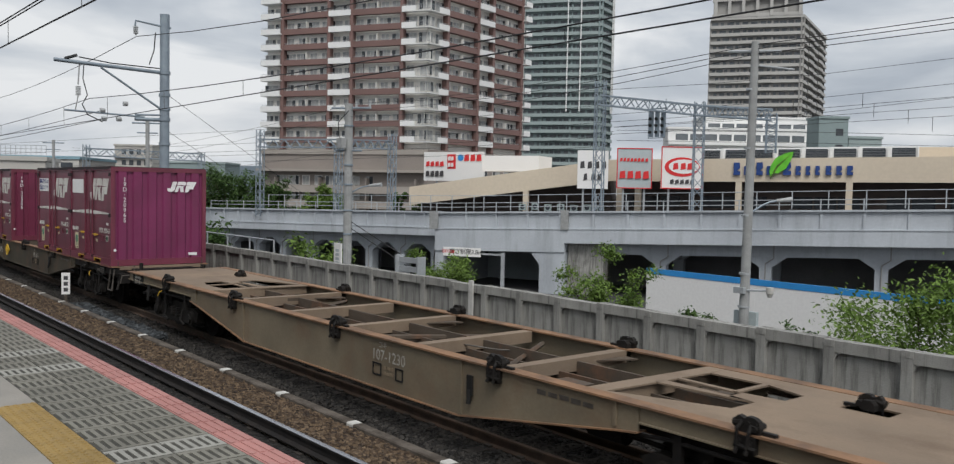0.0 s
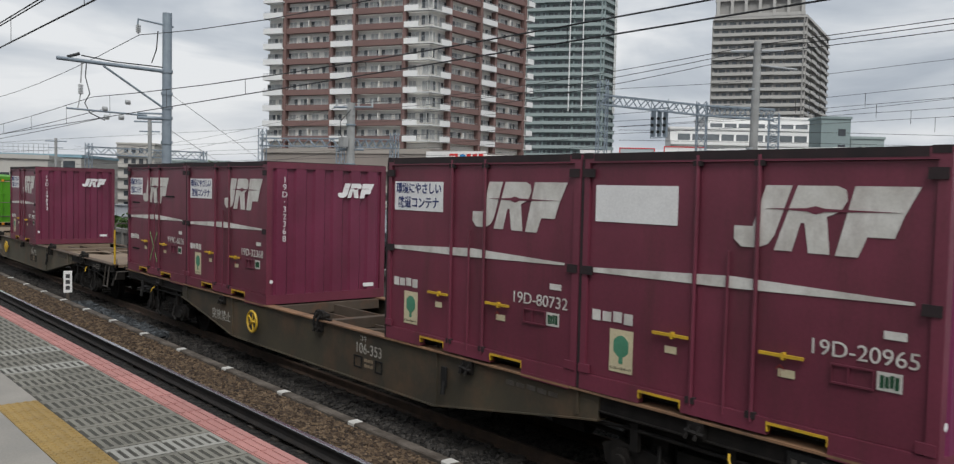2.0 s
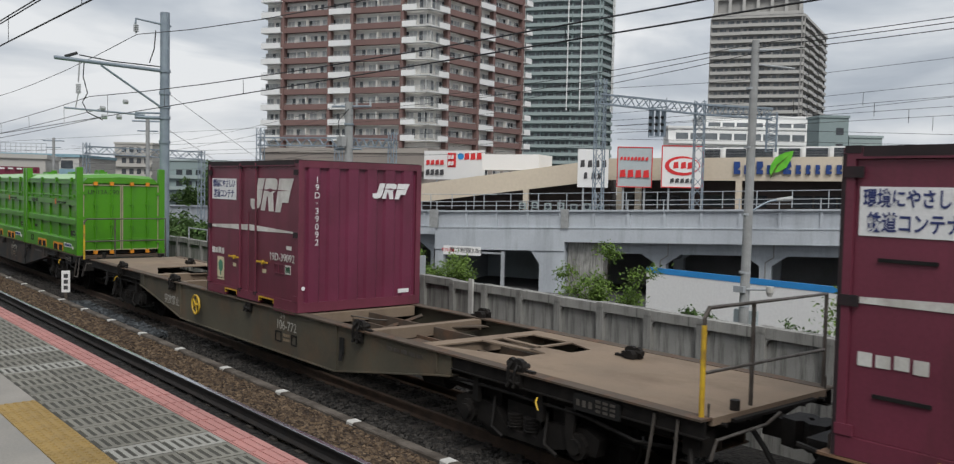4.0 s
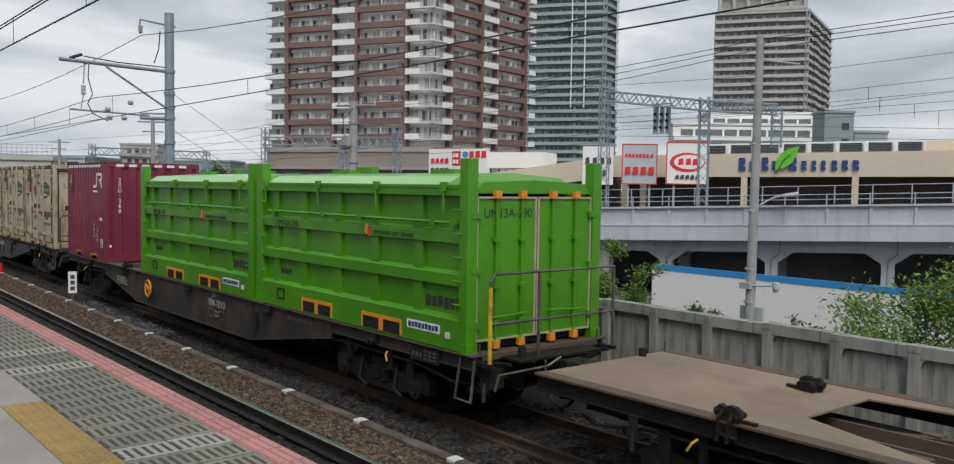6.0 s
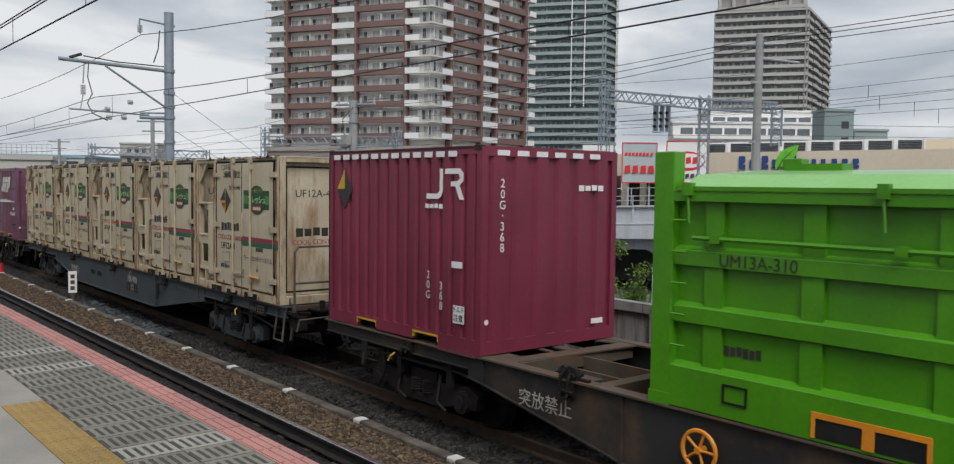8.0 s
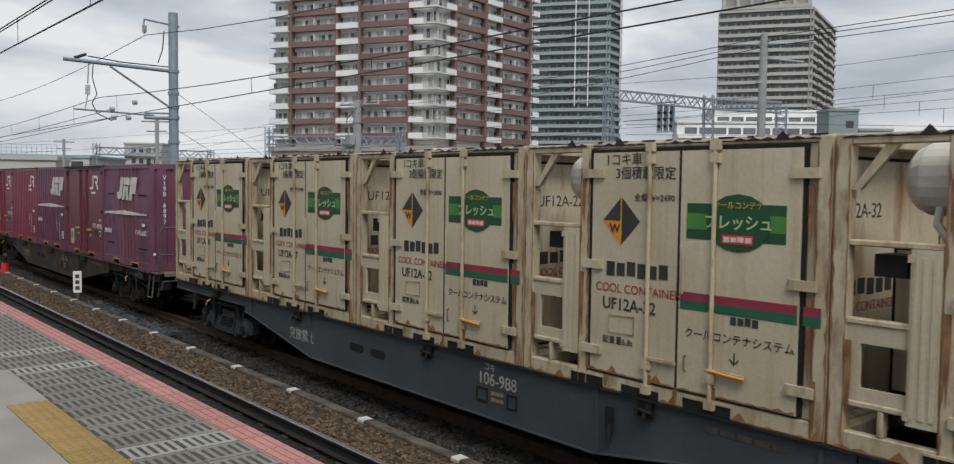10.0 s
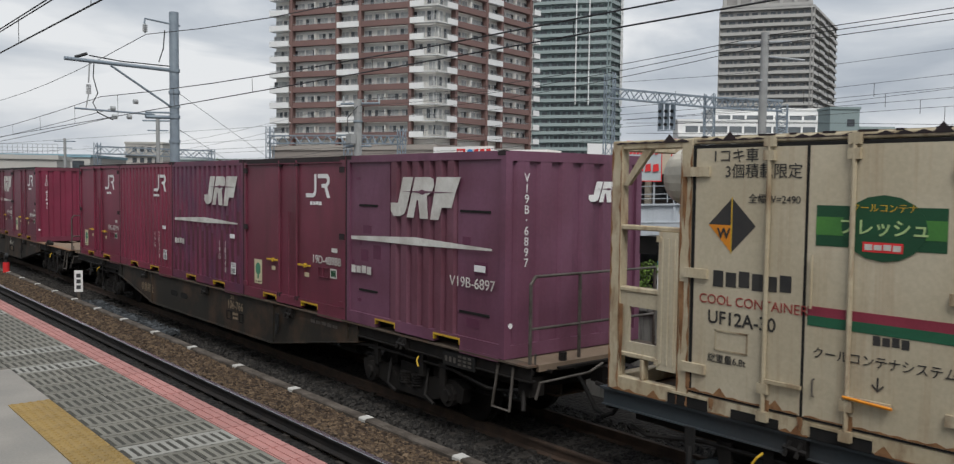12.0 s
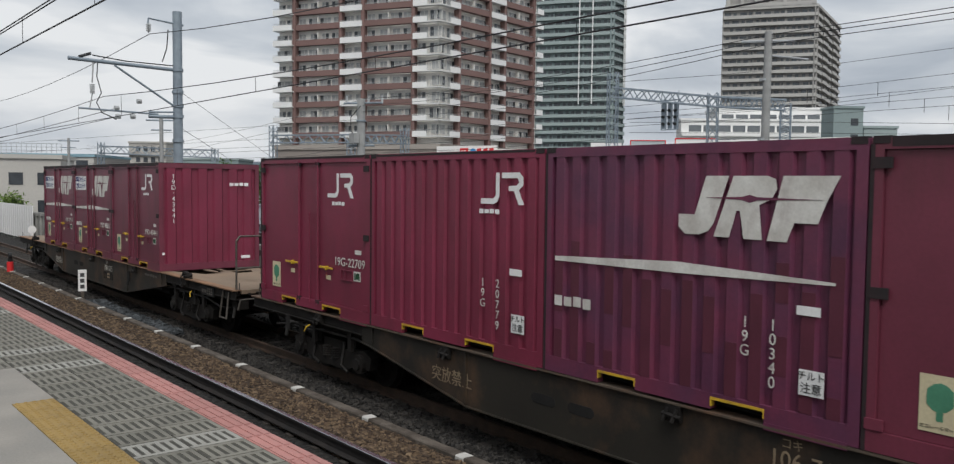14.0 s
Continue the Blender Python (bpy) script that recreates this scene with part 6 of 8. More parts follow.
def square_emblem(parent, x, z, k, y, ink, end=False):
    """The newer emblem: a hook and a folded block."""
    a = [(0.30, 0.40), (0.37, 0.40), (0.37, 0.10), (0.33, 0.03), (0.26, 0.0), (0.0, 0.0), (0.0, 0.07), (0.25, 0.07), (0.30, 0.11)]
    b = [(0.42, 0.40), (0.75, 0.40), (0.82, 0.34), (0.82, 0.24), (0.74, 0.18), (0.84, 0.0), (0.74, 0.0), (0.65, 0.17), (0.55, 0.17), (0.55, 0.23), (0.70, 0.24), (0.75, 0.28), (0.72, 0.33), (0.42, 0.33)]
    for s in (a, b):
        (flat_end if end else flat)(parent, ink, [(x + u * k, z + v * k) for u, v in s], y, "emblem_block", "pale emblem block")


def bars(parent, ink, x0, x1, z0, z1, n, y, end=False, name="bar_mark"):
    """Unreadable or proprietary wording as a row of short bars."""
    w = (x1 - x0) / n
    for i in range(n):
        h = (z1 - z0)
        r = rect(x0 + i * w + w * 0.12, x0 + (i + 1) * w - w * 0.08, z0 + h * 0.05 * (i % 3), z1 - h * 0.06 * ((i + 1) % 3))
        (flat_end if end else flat)(parent, ink, r, y, name)


CL, CW, CH = 3.715, 2.45, 2.5


def container_shell(ob, paint, side, end_paint=None, end_ribs=6):
    """Frame, panels, roof and floor of a 12-foot container. side: 'doors', 'ribs' or 'mixed'."""
    h, w, H = CL / 2, CW / 2, CH
    end_paint = end_paint or paint

    def frame_build(bm):
        for sx in (-1, 1):
            for sy in (-1, 1):
                x0, x1 = sorted((sx * h, sx * (h - 0.10)))
                y0, y1 = sorted((sy * w, sy * (w - 0.10)))
                box(bm, x0, x1, y0, y1, 0.0, H)
        for sy in (-1, 1):
            y0, y1 = sorted((sy * w, sy * (w - 0.09)))
            box(bm, -h + 0.1, h - 0.1, y0, y1, H - 0.09, H)
            box(bm, -h + 0.1, -1.02, y0, y1, 0.0, 0.17)
            box(bm, -0.50, 0.42, y0, y1, 0.02, 0.17)
            box(bm, 0.99, h - 0.1, y0, y1, 0.0, 0.17)
            box(bm, -1.02, -0.50, y0, y1, 0.13, 0.17)
            box(bm, 0.42, 0.99, y0, y1, 0.13, 0.17)
        for sx in (-1, 1):
            x0, x1 = sorted((sx * h, sx * (h - 0.09)))
            box(bm, x0, x1, -w + 0.1, w - 0.1, H - 0.11, H)
            box(bm, x0, x1, -w + 0.1, w - 0.1, 0.0, 0.16)
    kid("frame", ob, paint, "frame12", frame_build)

    def end_build(bm):
        ribs(bm, -w + 0.1, w - 0.1, end_ribs, h - 0.046, 0.042, 0.16, H - 0.11, "y")
    kid("front_wall", ob, end_paint, ("end", end_ribs), end_build)

    def rear_build(bm):
        ribs(bm, -w + 0.1, w - 0.1, end_ribs, -h + 0.046, -0.042, 0.16, H - 0.11, "y")
    kid("rear_wall", ob, end_paint, ("rear", end_ribs), rear_build)
    kbox("roof", ob, "soot" if side == "doors" else paint, (-h + 0.02, h - 0.02, -w + 0.02, w - 0.02, H - 0.03, H + 0.012))
    kbox("floor", ob, "black", (-h + 0.1, h - 0.1, -w + 0.1, w - 0.1, 0.05, 0.14))
    kbox("back_panel", ob, paint, (-h + 0.1, h - 0.1, w - 0.06, w - 0.03, 0.17, H - 0.09))
    fy = -w + 0.03
    if side == "doors":
        kbox("door", ob, paint, (-h + 0.105, -0.385, fy, fy + 0.03, 0.175, H - 0.095), "plain steel door leaf")
        kbox("door", ob, paint, (-0.378, 0.262, fy + 0.006, fy + 0.036, 0.175, H - 0.095))
        kbox("door", ob, paint, (0.268, h - 0.105, fy, fy + 0.03, 0.175, H - 0.095))
        for x in (-0.39, -0.03, 0.26):
            kid("lock_rod", ob, paint, ("rod", x), lambda bm, x=x: rod(bm, (x, -w + 0.005, 0.10), (x, -w + 0.005, H - 0.03 if x != -0.03 else 1.6), 0.02 if x != -0.03 else 0.014, 8))
            if x != -0.03:
                kbox("rod_bracket", ob, "soot", (x - 0.05, x + 0.05, -w - 0.012, -w + 0.03, H - 0.13, H - 0.08))
                kbox("rod_bracket", ob, "soot", (x - 0.05, x + 0.05, -w - 0.012, -w + 0.03, 0.13, 0.19))
        for z in (0.22, 1.27, 2.3):
            for x in (-h + 0.02, h - 0.17):
                kbox("hinge", ob, "soot" if z != 0.22 else paint, (x, x + 0.15, -w - 0.012, -w + 0.012, z - 0.04, z + 0.05))
        for x, z in ((-0.68, 0.745), (0.50, 0.74)):
            kid("latch_handle", ob, "yellow", ("lh", x), lambda bm, x=x, z=z: (box(bm, x - 0.17, x + 0.25, -w - 0.02, -w + 0.005, z - 0.014, z + 0.014), box(bm, x + 0.05, x + 0.075, -w - 0.026, -w + 0.02, z - 0.035, z + 0.03)), None, "yellow latch handle")
    elif side == "ribs":
        def sb(bm):
            ribs(bm, -h + 0.1, h - 0.1, 14, fy + 0.016, -0.042, 0.17, H - 0.09, "x")
        kid("side_wall", ob, paint, "ribs14", sb)
    elif side == "mixed":
        kbox("side_wall", ob, paint, (-h + 0.1, -0.69, fy, fy + 0.03, 0.17, H - 0.09))
        kbox("side_wall", ob, paint, (0.90, h - 0.1, fy, fy + 0.03, 0.17, H - 0.09))

        def sb(bm):
            ribs(bm, -0.69, 0.90, 6, fy + 0.03, -0.055, 0.17, H - 0.09, "x")
        kid("door", ob, "brownish", "mixribs", sb, None, "ribbed sliding door")
        for x0, x1, z in ((-1.5, -1.0, 1.76), (-1.5, -1.0, 0.5), (0.95, 1.55, 1.75), (0.95, 1.55, 0.47)):
            kbox("vent_slot", ob, "black", (x0, x1, fy - 0.012, fy, z, z + 0.03))
    # black strip painted as the shadow in the gap to the next container
    kbox("edge_grime", ob, "soot", (-h - 0.006, -h + 0.028, -w - 0.003, -w + 0.04, 0.0, H - 0.05))
    for a, b in ((-1.02, -0.50), (0.42, 0.99)):
        kid("fork_pocket", ob, "yellow", ("fork", a), lambda bm, a=a, b=b: (box(bm, a, b, -w - 0.006, -w + 0.05, 0.112, 0.138), box(bm, a, a + 0.012, -w - 0.006, -w + 0.05, 0.05, 0.112), box(bm, b - 0.012, b, -w - 0.006, -w + 0.05, 0.05, 0.112)), None, "yellow-edged fork pocket")
    kbox("corner_flap", ob, paint, (0.99, h - 0.1, -w - 0.004, -w + 0.01, -0.045, 0.02))
    for x in (-h + 0.0, h - 0.16):
        kbox("corner_casting", ob, "soot", (x + 0.01, x + 0.15, -w - 0.005, -w + 0.06, H - 0.045, H + 0.016))


def container(x_front, number, paint, side="doors", mark="slant", sign="words", label="", end_paint=None, ink="decal", chalk=False, end_mark="slant", tree=True, vertical=False, shift=0.0):
    """A 12-foot railway container whose front end stands at x_front along the train."""
    ob = thing("cargo_container", label, "container", "purple railway containers")
    container_shell(ob, paint, side, end_paint)
    y = -CW / 2 - (0.0 if side == "mixed" else -0.026 if side == "doors" else 0.004)
    yl = y - 0.004
    h = CL / 2
    if mark == "slant":
        emblem(ob, *((shift, 1.62) if side != "mixed" else (-0.62, 1.62)), 0.985 if side != "mixed" else 0.97, yl if side != "mixed" else -CW / 2 - 0.009, ink, paint)
        ys = yl if side != "mixed" else -CW / 2 - 0.008
        flat(ob, ink, [(-1.69, 1.26), (0.0, 1.265), (1.62, 1.295), (1.62, 1.32), (0.0, 1.375), (-1.69, 1.31)], ys, "taper_stripe", "long tapering white stripe")
    else:
        square_emblem(ob, 0.55 if not vertical else 0.72, 1.86, 0.95, yl, ink)
        bars(ob, ink, 0.68, 1.08, 1.74, 1.80, 4, yl)
    if mark == "slant":
        bars(ob, ink, -1.70, -1.12, 0.76, 0.88, 4, yl if side != "mixed" else -CW / 2 - 0.004)
    if sign == "words":
        px, pw = (-1.30, 0.42) if shift else (-1.15, 0.55)
        flat(ob, "decal_clean", rect(px - pw, px + pw, 1.80, 2.19), yl, "notice_panel", "white notice panel with navy words")
        lettering("環境にやさしい", 0.155, "decal_blue", ob, pose(px, yl - 0.003, 2.09), bold=0.003, wide=pw / 0.58)
        lettering("鉄道コンテナ", 0.165, "decal_blue", ob, pose(px, yl - 0.003, 1.90), bold=0.003, wide=pw / 0.58)
    elif sign == "blank":
        flat(ob, "decal_clean", rect(-1.68, -0.62, 1.80, 2.18), yl, "notice_panel", "blank white notice panel")
    if tree and side == "doors":
        flat(ob, "sticker_cream", rect(-1.43, -1.12, 0.26, 0.70), yl, "sticker", "cream and green sticker")
        disc = [(-1.275 + 0.10 * math.cos(k * 0.5236) * (1 + 0.12 * (k % 2)), 0.53 + 0.115 * math.sin(k * 0.5236)) for k in range(12)]
        flat(ob, "sticker_green", disc, yl - 0.003, "sticker_print")
        flat(ob, "sticker_green", rect(-1.30, -1.25, 0.35, 0.42), yl - 0.003, "sticker_print")
        lettering("エコレールマーク", 0.036, "decal_black", ob, pose(-1.275, yl - 0.003, 0.30))
    if side == "doors":
        for r, c in ((rect(1.40, 1.58, 1.01, 1.075), "decal"), (rect(1.36, 1.56, 0.60, 0.75), "decal"), (rect(-0.72, -0.58, 0.56, 0.63), "sticker_cream"), (rect(0.50, 0.66, 0.55, 0.62), "sticker_cream"), (rect(-1.66, -1.6, 0.05, 0.08), "decal")):
            flat(ob, c, r, yl - 0.001, "small_label")
        bars(ob, "emblem_dark", 1.38, 1.54, 0.62, 0.73, 4, yl - 0.004)
        for q in ((0.98, 1.34, 0.735, 0.75), (0.98, 1.34, 0.585, 0.60), (0.98, 0.992, 0.6, 0.735), (1.12, 1.132, 0.6, 0.735), (1.328, 1.34, 0.6, 0.735)):
            kbox("card_frame", ob, paint, (q[0], q[1], yl - 0.012, yl + 0.003, q[2], q[3]))
        lettering("↑", 0.14, "decal_red", ob, pose(0.52, yl - 0.002, 0.60))
    else:
        flat(ob, "decal_clean", rect(1.28, 1.50, 1.02, 1.10), yl - 0.004, "small_label")
    if vertical:
        series, digits = number.split("-")
        lettering(series, 0.20, "decal", ob, pose(0.78, yl - 0.004, 0.76), vertical=True, wide=1.0)
        lettering(digits, 0.20, "decal", ob, pose(1.06, yl - 0.004, 0.64), vertical=True)
        flat(ob, "decal_clean", rect(1.32, 1.55, 0.34, 0.56), yl - 0.004, "caution_plate", "white caution plate")
        lettering("チルト", 0.085, "decal_black", ob, pose(1.435, yl - 0.007, 0.505))
        lettering("注意", 0.10, "decal_black", ob, pose(1.435, yl - 0.007, 0.40))
    else:
        lettering(number, 0.185, "decal", ob, pose(1.23, (yl if side != "mixed" else -CW / 2 - 0.004) - 0.002, 0.86), wide=1.1)
    if side == "mixed":
        for q in ((-1.40, -1.18, 1.36, 1.48), (-1.46, -1.26, 0.95, 1.12), (-1.12, -0.92, 1.0, 1.20), (-1.72, -1.66, 0.75, 0.95), (-1.55, -1.45, 0.33, 0.38), (-1.5, -1.44, 1.18, 1.24), (1.0, 1.16, 1.30, 1.44), (1.25, 1.5, 0.98, 1.14), (1.1, 1.35, 0.30, 0.42), (-1.6, -1.5, 2.15, 2.19)):
            flat(ob, "patch", rect(*q), -CW / 2 + 0.0255, "worn_patch", "dark maroon repainted patch")
    if paint in ("purple", "wine"):
        kbox("roof_grime", ob, "soot", (-h + 0.16, h - 0.17, -CW / 2 - 0.003, -CW / 2 + 0.02, CH - (0.07 if paint == "purple" else 0.025), CH + 0.003), "soot-black roof edge")
    if shift:
        for x0, x1, z in ((0.62, 1.12, 1.78), (-1.55, -1.1, 0.52), (-1.55, -1.1, 1.60)):
            kbox("vent_slot", ob, "black", (x0, x1, yl - 0.01, yl + 0.01, z, z + 0.03))
    if paint == "patchy":
        rp, pitch = random.Random(9), (CL - 0.2) / 14
        for i in range(14):
            c, z = -h + 0.1 + (i + 0.5) * pitch, 0.18
            while z < 1.15:
                dz = rp.uniform(0.15, 0.5)
                if rp.random() < 0.78 - 0.2 * z:
                    flat(ob, "repaint", rect(c - pitch * 0.25, c + pitch * 0.25, z, z + dz), y + 0.0045, "repaint_patch", "dull maroon repaint patch")
                z += dz
    if chalk:
        for a, b in (((-0.36, 0.32), (0.10, 0.98)), ((-0.36, 0.98), (0.10, 0.32))):
            d = Vector((b[0] - a[0], b[1] - a[1])).normalized() * 0.016
            flat(ob, "chalk", [(a[0] - d.y, a[1] + d.x), (b[0] - d.y, b[1] + d.x), (b[0] + d.y, b[1] - d.x), (a[0] + d.y, a[1] - d.x)], yl - 0.004, "chalk_stroke", "green chalk stroke")
    # front end
    xe = h + 0.002
    turn = Matrix.Rotation(radians(90), 4, "Z")
    lettering(number.replace("-", "·"), 0.205, "decal_clean", ob, Matrix.Translation((xe + 0.002, -0.89, 1.67)) @ turn, vertical=True)
    if end_mark == "slant":
        emblem(ob, 0.18, 1.88, 0.47, xe + 0.006, "decal_clean", end_paint or paint, True)
    else:
        bars(ob, "decal_clean", 0.45, 0.95, 1.98, 2.06, 4, xe + 0.004, True)
    flat_end(ob, "decal_clean", rect(0.75, 0.98, 0.22, 0.29), xe + 0.003, "small_label")
    flat_end(ob, "decal_clean", [(-1.13 + 0.035 * math.cos(k * 0.785), 0.40 + 0.035 * math.sin(k * 0.785)) for k in range(8)], xe + 0.003, "small_label")
    RIDING.append((ob, x_front - h, 0.994))
    return ob


def green_container(x_front, number):
    """A 20-foot open-top container with hinged covers and tall corner posts."""
    L, W = 6.058, 2.44
    h, w = L / 2, W / 2
    ob = thing("waste_container", "bright green open-top steel container with hinged covers and tall posts", "container", "green containers")
    H = 2.07
    for sx in (-1, 1):
        for sy in (-1, 1):
            x0, x1 = sorted((sx * h, sx * (h - (0.17 if sx > 0 else 0.24))))
            y0, y1 = sorted((sy * w, sy * (w - 0.17)))
            bevel(kbox("corner_post", ob, "green", (x0, x1, y0, y1, 0.0, 2.46)), 0.012)
            kbox("corner_casting", ob, "green", (x0 - 0.01, x1 + 0.01, y0 - 0.008, y1 + 0.008, -0.02, 0.11))
    kbox("back_panel", ob, "green", (-h + 0.2, h - 0.16, w - 0.10, w - 0.05, 0.1, H - 0.05))
    kbox("side_panel", ob, "green", (-h + 0.23, h - 0.165, -w + 0.10, -w + 0.13, 0.1, H - 0.05))
    kbox("rear_panel", ob, "green", (-h + 0.06, -h + 0.12, -w + 0.16, w - 0.16, 0.0, H - 0.05))
    kbox("floor", ob, "black", (-h + 0.12, h - 0.1, -w + 0.12, w - 0.12, 0.02, 0.12))
    for z0, z1, out, nm in ((0.0, 0.40, 0.0, "bottom_rail"), (0.82, 0.98, 0.03, "side_rail"), (1.37, 1.52, 0.03, "side_rail"), (1.98, 2.09, 0.0, "top_rail")):
        def rb(bm, z0=z0, z1=z1, out=out):
            y = -w + out
            t = 0.05 if nm != "top_rail" else 0.0
            prism(bm, [(y, z0), (-w + 0.12, z0), (-w + 0.12, z1 + t), (y, z1)], "x", -h + 0.24, h - 0.17)
        bevel(kid(nm, ob, "green", (nm, z0), rb), 0.008)
    for x in (-2.35, -1.36, -0.25, 0.80, 1.90):
        kbox("side_rib", ob, "green", (x - 0.10, x + 0.10, -w + 0.055, -w + 0.11, 0.40, 1.985))
    kid("operating_pipe", ob, "green", "pipe", lambda bm: (rod(bm, (-2.55, -w + 0.0, 1.64), (2.82, -w + 0.0, 1.64), 0.022, 8), [box(bm, x - 0.05, x + 0.05, -w - 0.03, -w + 0.04, 1.60, 1.68) for x in (-2.3, -0.6, 0.5, 2.3, 2.75)]))
    # covers
    kid("cover", ob, "green_top", "cover", lambda bm: prism(bm, [(-w + 0.02, 2.10), (w - 0.02, 2.10), (w - 0.3, 2.24), (0, 2.30), (-w + 0.30, 2.24)], "x", -h + 0.30, h - 0.55), None, "pale glossy green hinged cover")
    kid("cover_end", ob, "green", "cover_end", lambda bm: prism(bm, [(-w + 0.16, 2.02), (w - 0.16, 2.02), (w - 0.3, 2.16), (0, 2.2), (-w + 0.30, 2.16)], "x", h - 0.53, h - 0.06))
    kbox("cover_lip", ob, "green", (-h + 0.28, h - 0.19, -w - 0.012, -w + 0.06, 2.085, 2.125))
    for x in (-2.6, -0.75, 0.95, 2.55):
        kid("cover_clamp", ob, "green", ("clamp", x), lambda bm, x=x: (box(bm, x - 0.045, x + 0.045, -w - 0.05, -w + 0.02, 2.04, 2.16), rod(bm, (x, -w - 0.03, 2.06), (x + 0.02, -w - 0.03, 1.78), 0.014, 6)))
    for x in (-2.0, 1.0):
        kbox("cover_bracket", ob, "green", (x - 0.3, x + 0.3, -0.1, 0.1, 2.28, 2.36))
    for a, b in ((-1.30, -0.32), (0.56, 1.60)):
        kid("fork_pocket", ob, "orange", ("gfork", a), lambda bm, a=a, b=b: [box(bm, *r) for r in ((a, b, -w - 0.012, -w + 0.05, 0.20, 0.25), (a, a + 0.035, -w - 0.012, -w + 0.05, 0.03, 0.20), (b - 0.035, b, -w - 0.012, -w + 0.05, 0.03, 0.20), ((a + b) / 2 - 0.05, (a + b) / 2 + 0.05, -w - 0.012, -w + 0.05, 0.03, 0.20))], None, "orange-framed fork pocket")
        # black box puts the pocket's inner shade on the rail
        kbox("pocket_opening", ob, "black", (a + 0.035, b - 0.035, -w - 0.004, -w + 0.03, 0.03, 0.20))
    for x0, x1 in ((-h, -h + 0.0), (h - 0.2, h)):
        for z in (0.6, 0.9, 1.2, 1.5, 1.8):
            kid("foot_rung", ob, "green", ("rung", x0, z), lambda bm, x0=x0, z=z: rod(bm, (x0 - 0.06 if x0 > 0 else x0 + 0.26, -w - 0.02, z), (x0 + 0.10 if x0 > 0 else x0 + 0.42, -w - 0.02, z), 0.012, 6))
    y = -w - 0.004
    lettering(number, 0.16, "decal_black", ob, pose(-1.88, -w + 0.024, 1.44))
    lettering("motivate our planet", 0.125, "decal_black", ob, pose(1.32, -w + 0.024, 1.44))
    for dx, dz, c in ((0, 0, "orange"), (0.08, 0.05, "sign_red"), (0.09, -0.03, "sign_red"), (0.02, 0.07, "yellow")):
        flat(ob, c, [(0.62 + dx + 0.045 * math.cos(k * 0.785), 1.43 + dz + 0.045 * math.sin(k * 0.785)) for k in range(8)], -w + 0.022, "petal_mark")
    bars(ob, "decal_black", 2.02, 2.82, 0.50, 0.66, 6, -w + 0.094)
    bars(ob, "decal_black", -2.25, -1.85, 0.56, 0.66, 6, -w + 0.094)
    flat(ob, "decal_clean", rect(1.73, 2.48, 0.17, 0.29), y, "notice_panel", "white notice strip with navy bars")
    bars(ob, "decal_blue", 1.76, 2.45, 0.19, 0.27, 9, y - 0.003)
    kid("document_frame", ob, "steel_dark", "doc", lambda bm: [box(bm, *r) for r in ((-2.18, -1.92, y - 0.01, y, 0.14, 0.16), (-2.18, -1.92, y - 0.01, y, 0.30, 0.32), (-2.18, -2.16, y - 0.01, y, 0.14, 0.32), (-1.94, -1.92, y - 0.01, y, 0.14, 0.32))])
    kbox("drain_cap", ob, "decal", (2.62, 2.70, y - 0.02, y, 0.14, 0.22))
    # end doors
    for s in (-1, 1):
        y0, y1 = sorted((s * 0.012, s * (w - 0.175)))
        kbox("end_door", ob, "green", (h - 0.10, h - 0.05, y0, y1, 0.12, 1.98))
        kid("door_seal", ob, "seal", ("seal", s), lambda bm, s=s, y0=y0, y1=y1: [box(bm, h - 0.052, h - 0.028, *r) for r in ((y0, y0 + 0.025, 0.12, 1.98), (y1 - 0.025, y1, 0.12, 1.98), (y0 + 0.025, y1 - 0.025, 0.12, 0.145), (y0 + 0.025, y1 - 0.025, 1.955, 1.98))], None, "pale rubber door seal")
        for d in (0.28, 0.72):
            yy = s * d
            kid("lock_rod", ob, "green", ("glr", yy), lambda bm, yy=yy: rod(bm, (h - 0.02, yy, 0.05), (h - 0.02, yy, 2.05), 0.02, 8))
            for z in (0.02, 1.96):
                kbox("lock_cam", ob, "orange", (h - 0.05, h + 0.02, yy - 0.05, yy + 0.05, z, z + 0.10), "orange lock cam")
            for z in (0.35, 0.8, 1.4):
                kbox("rod_guide", ob, "green", (h - 0.05, h + 0.012, yy - 0.05, yy + 0.05, z, z + 0.05))
        kid("door_handle", ob, "green", ("gdh", s), lambda bm, s=s: rod(bm, (h + 0.012, s * 0.2, 0.45), (h + 0.012, s * 0.85, 0.42), 0.014, 6))
        for z in (0.3, 1.0, 1.7):
            yy = s * (w - 0.15)
            kbox("hinge", ob, "green", (h - 0.04, h + 0.01, yy - 0.09, yy + 0.07, z, z + 0.08))
    lettering(number, 0.17, "decal_black", ob, Matrix.Translation((h - 0.046, -0.50, 1.76)) @ Matrix.Rotation(radians(90), 4, "Z"))
    RIDING.append((ob, x_front - h, 0.994))
    return ob


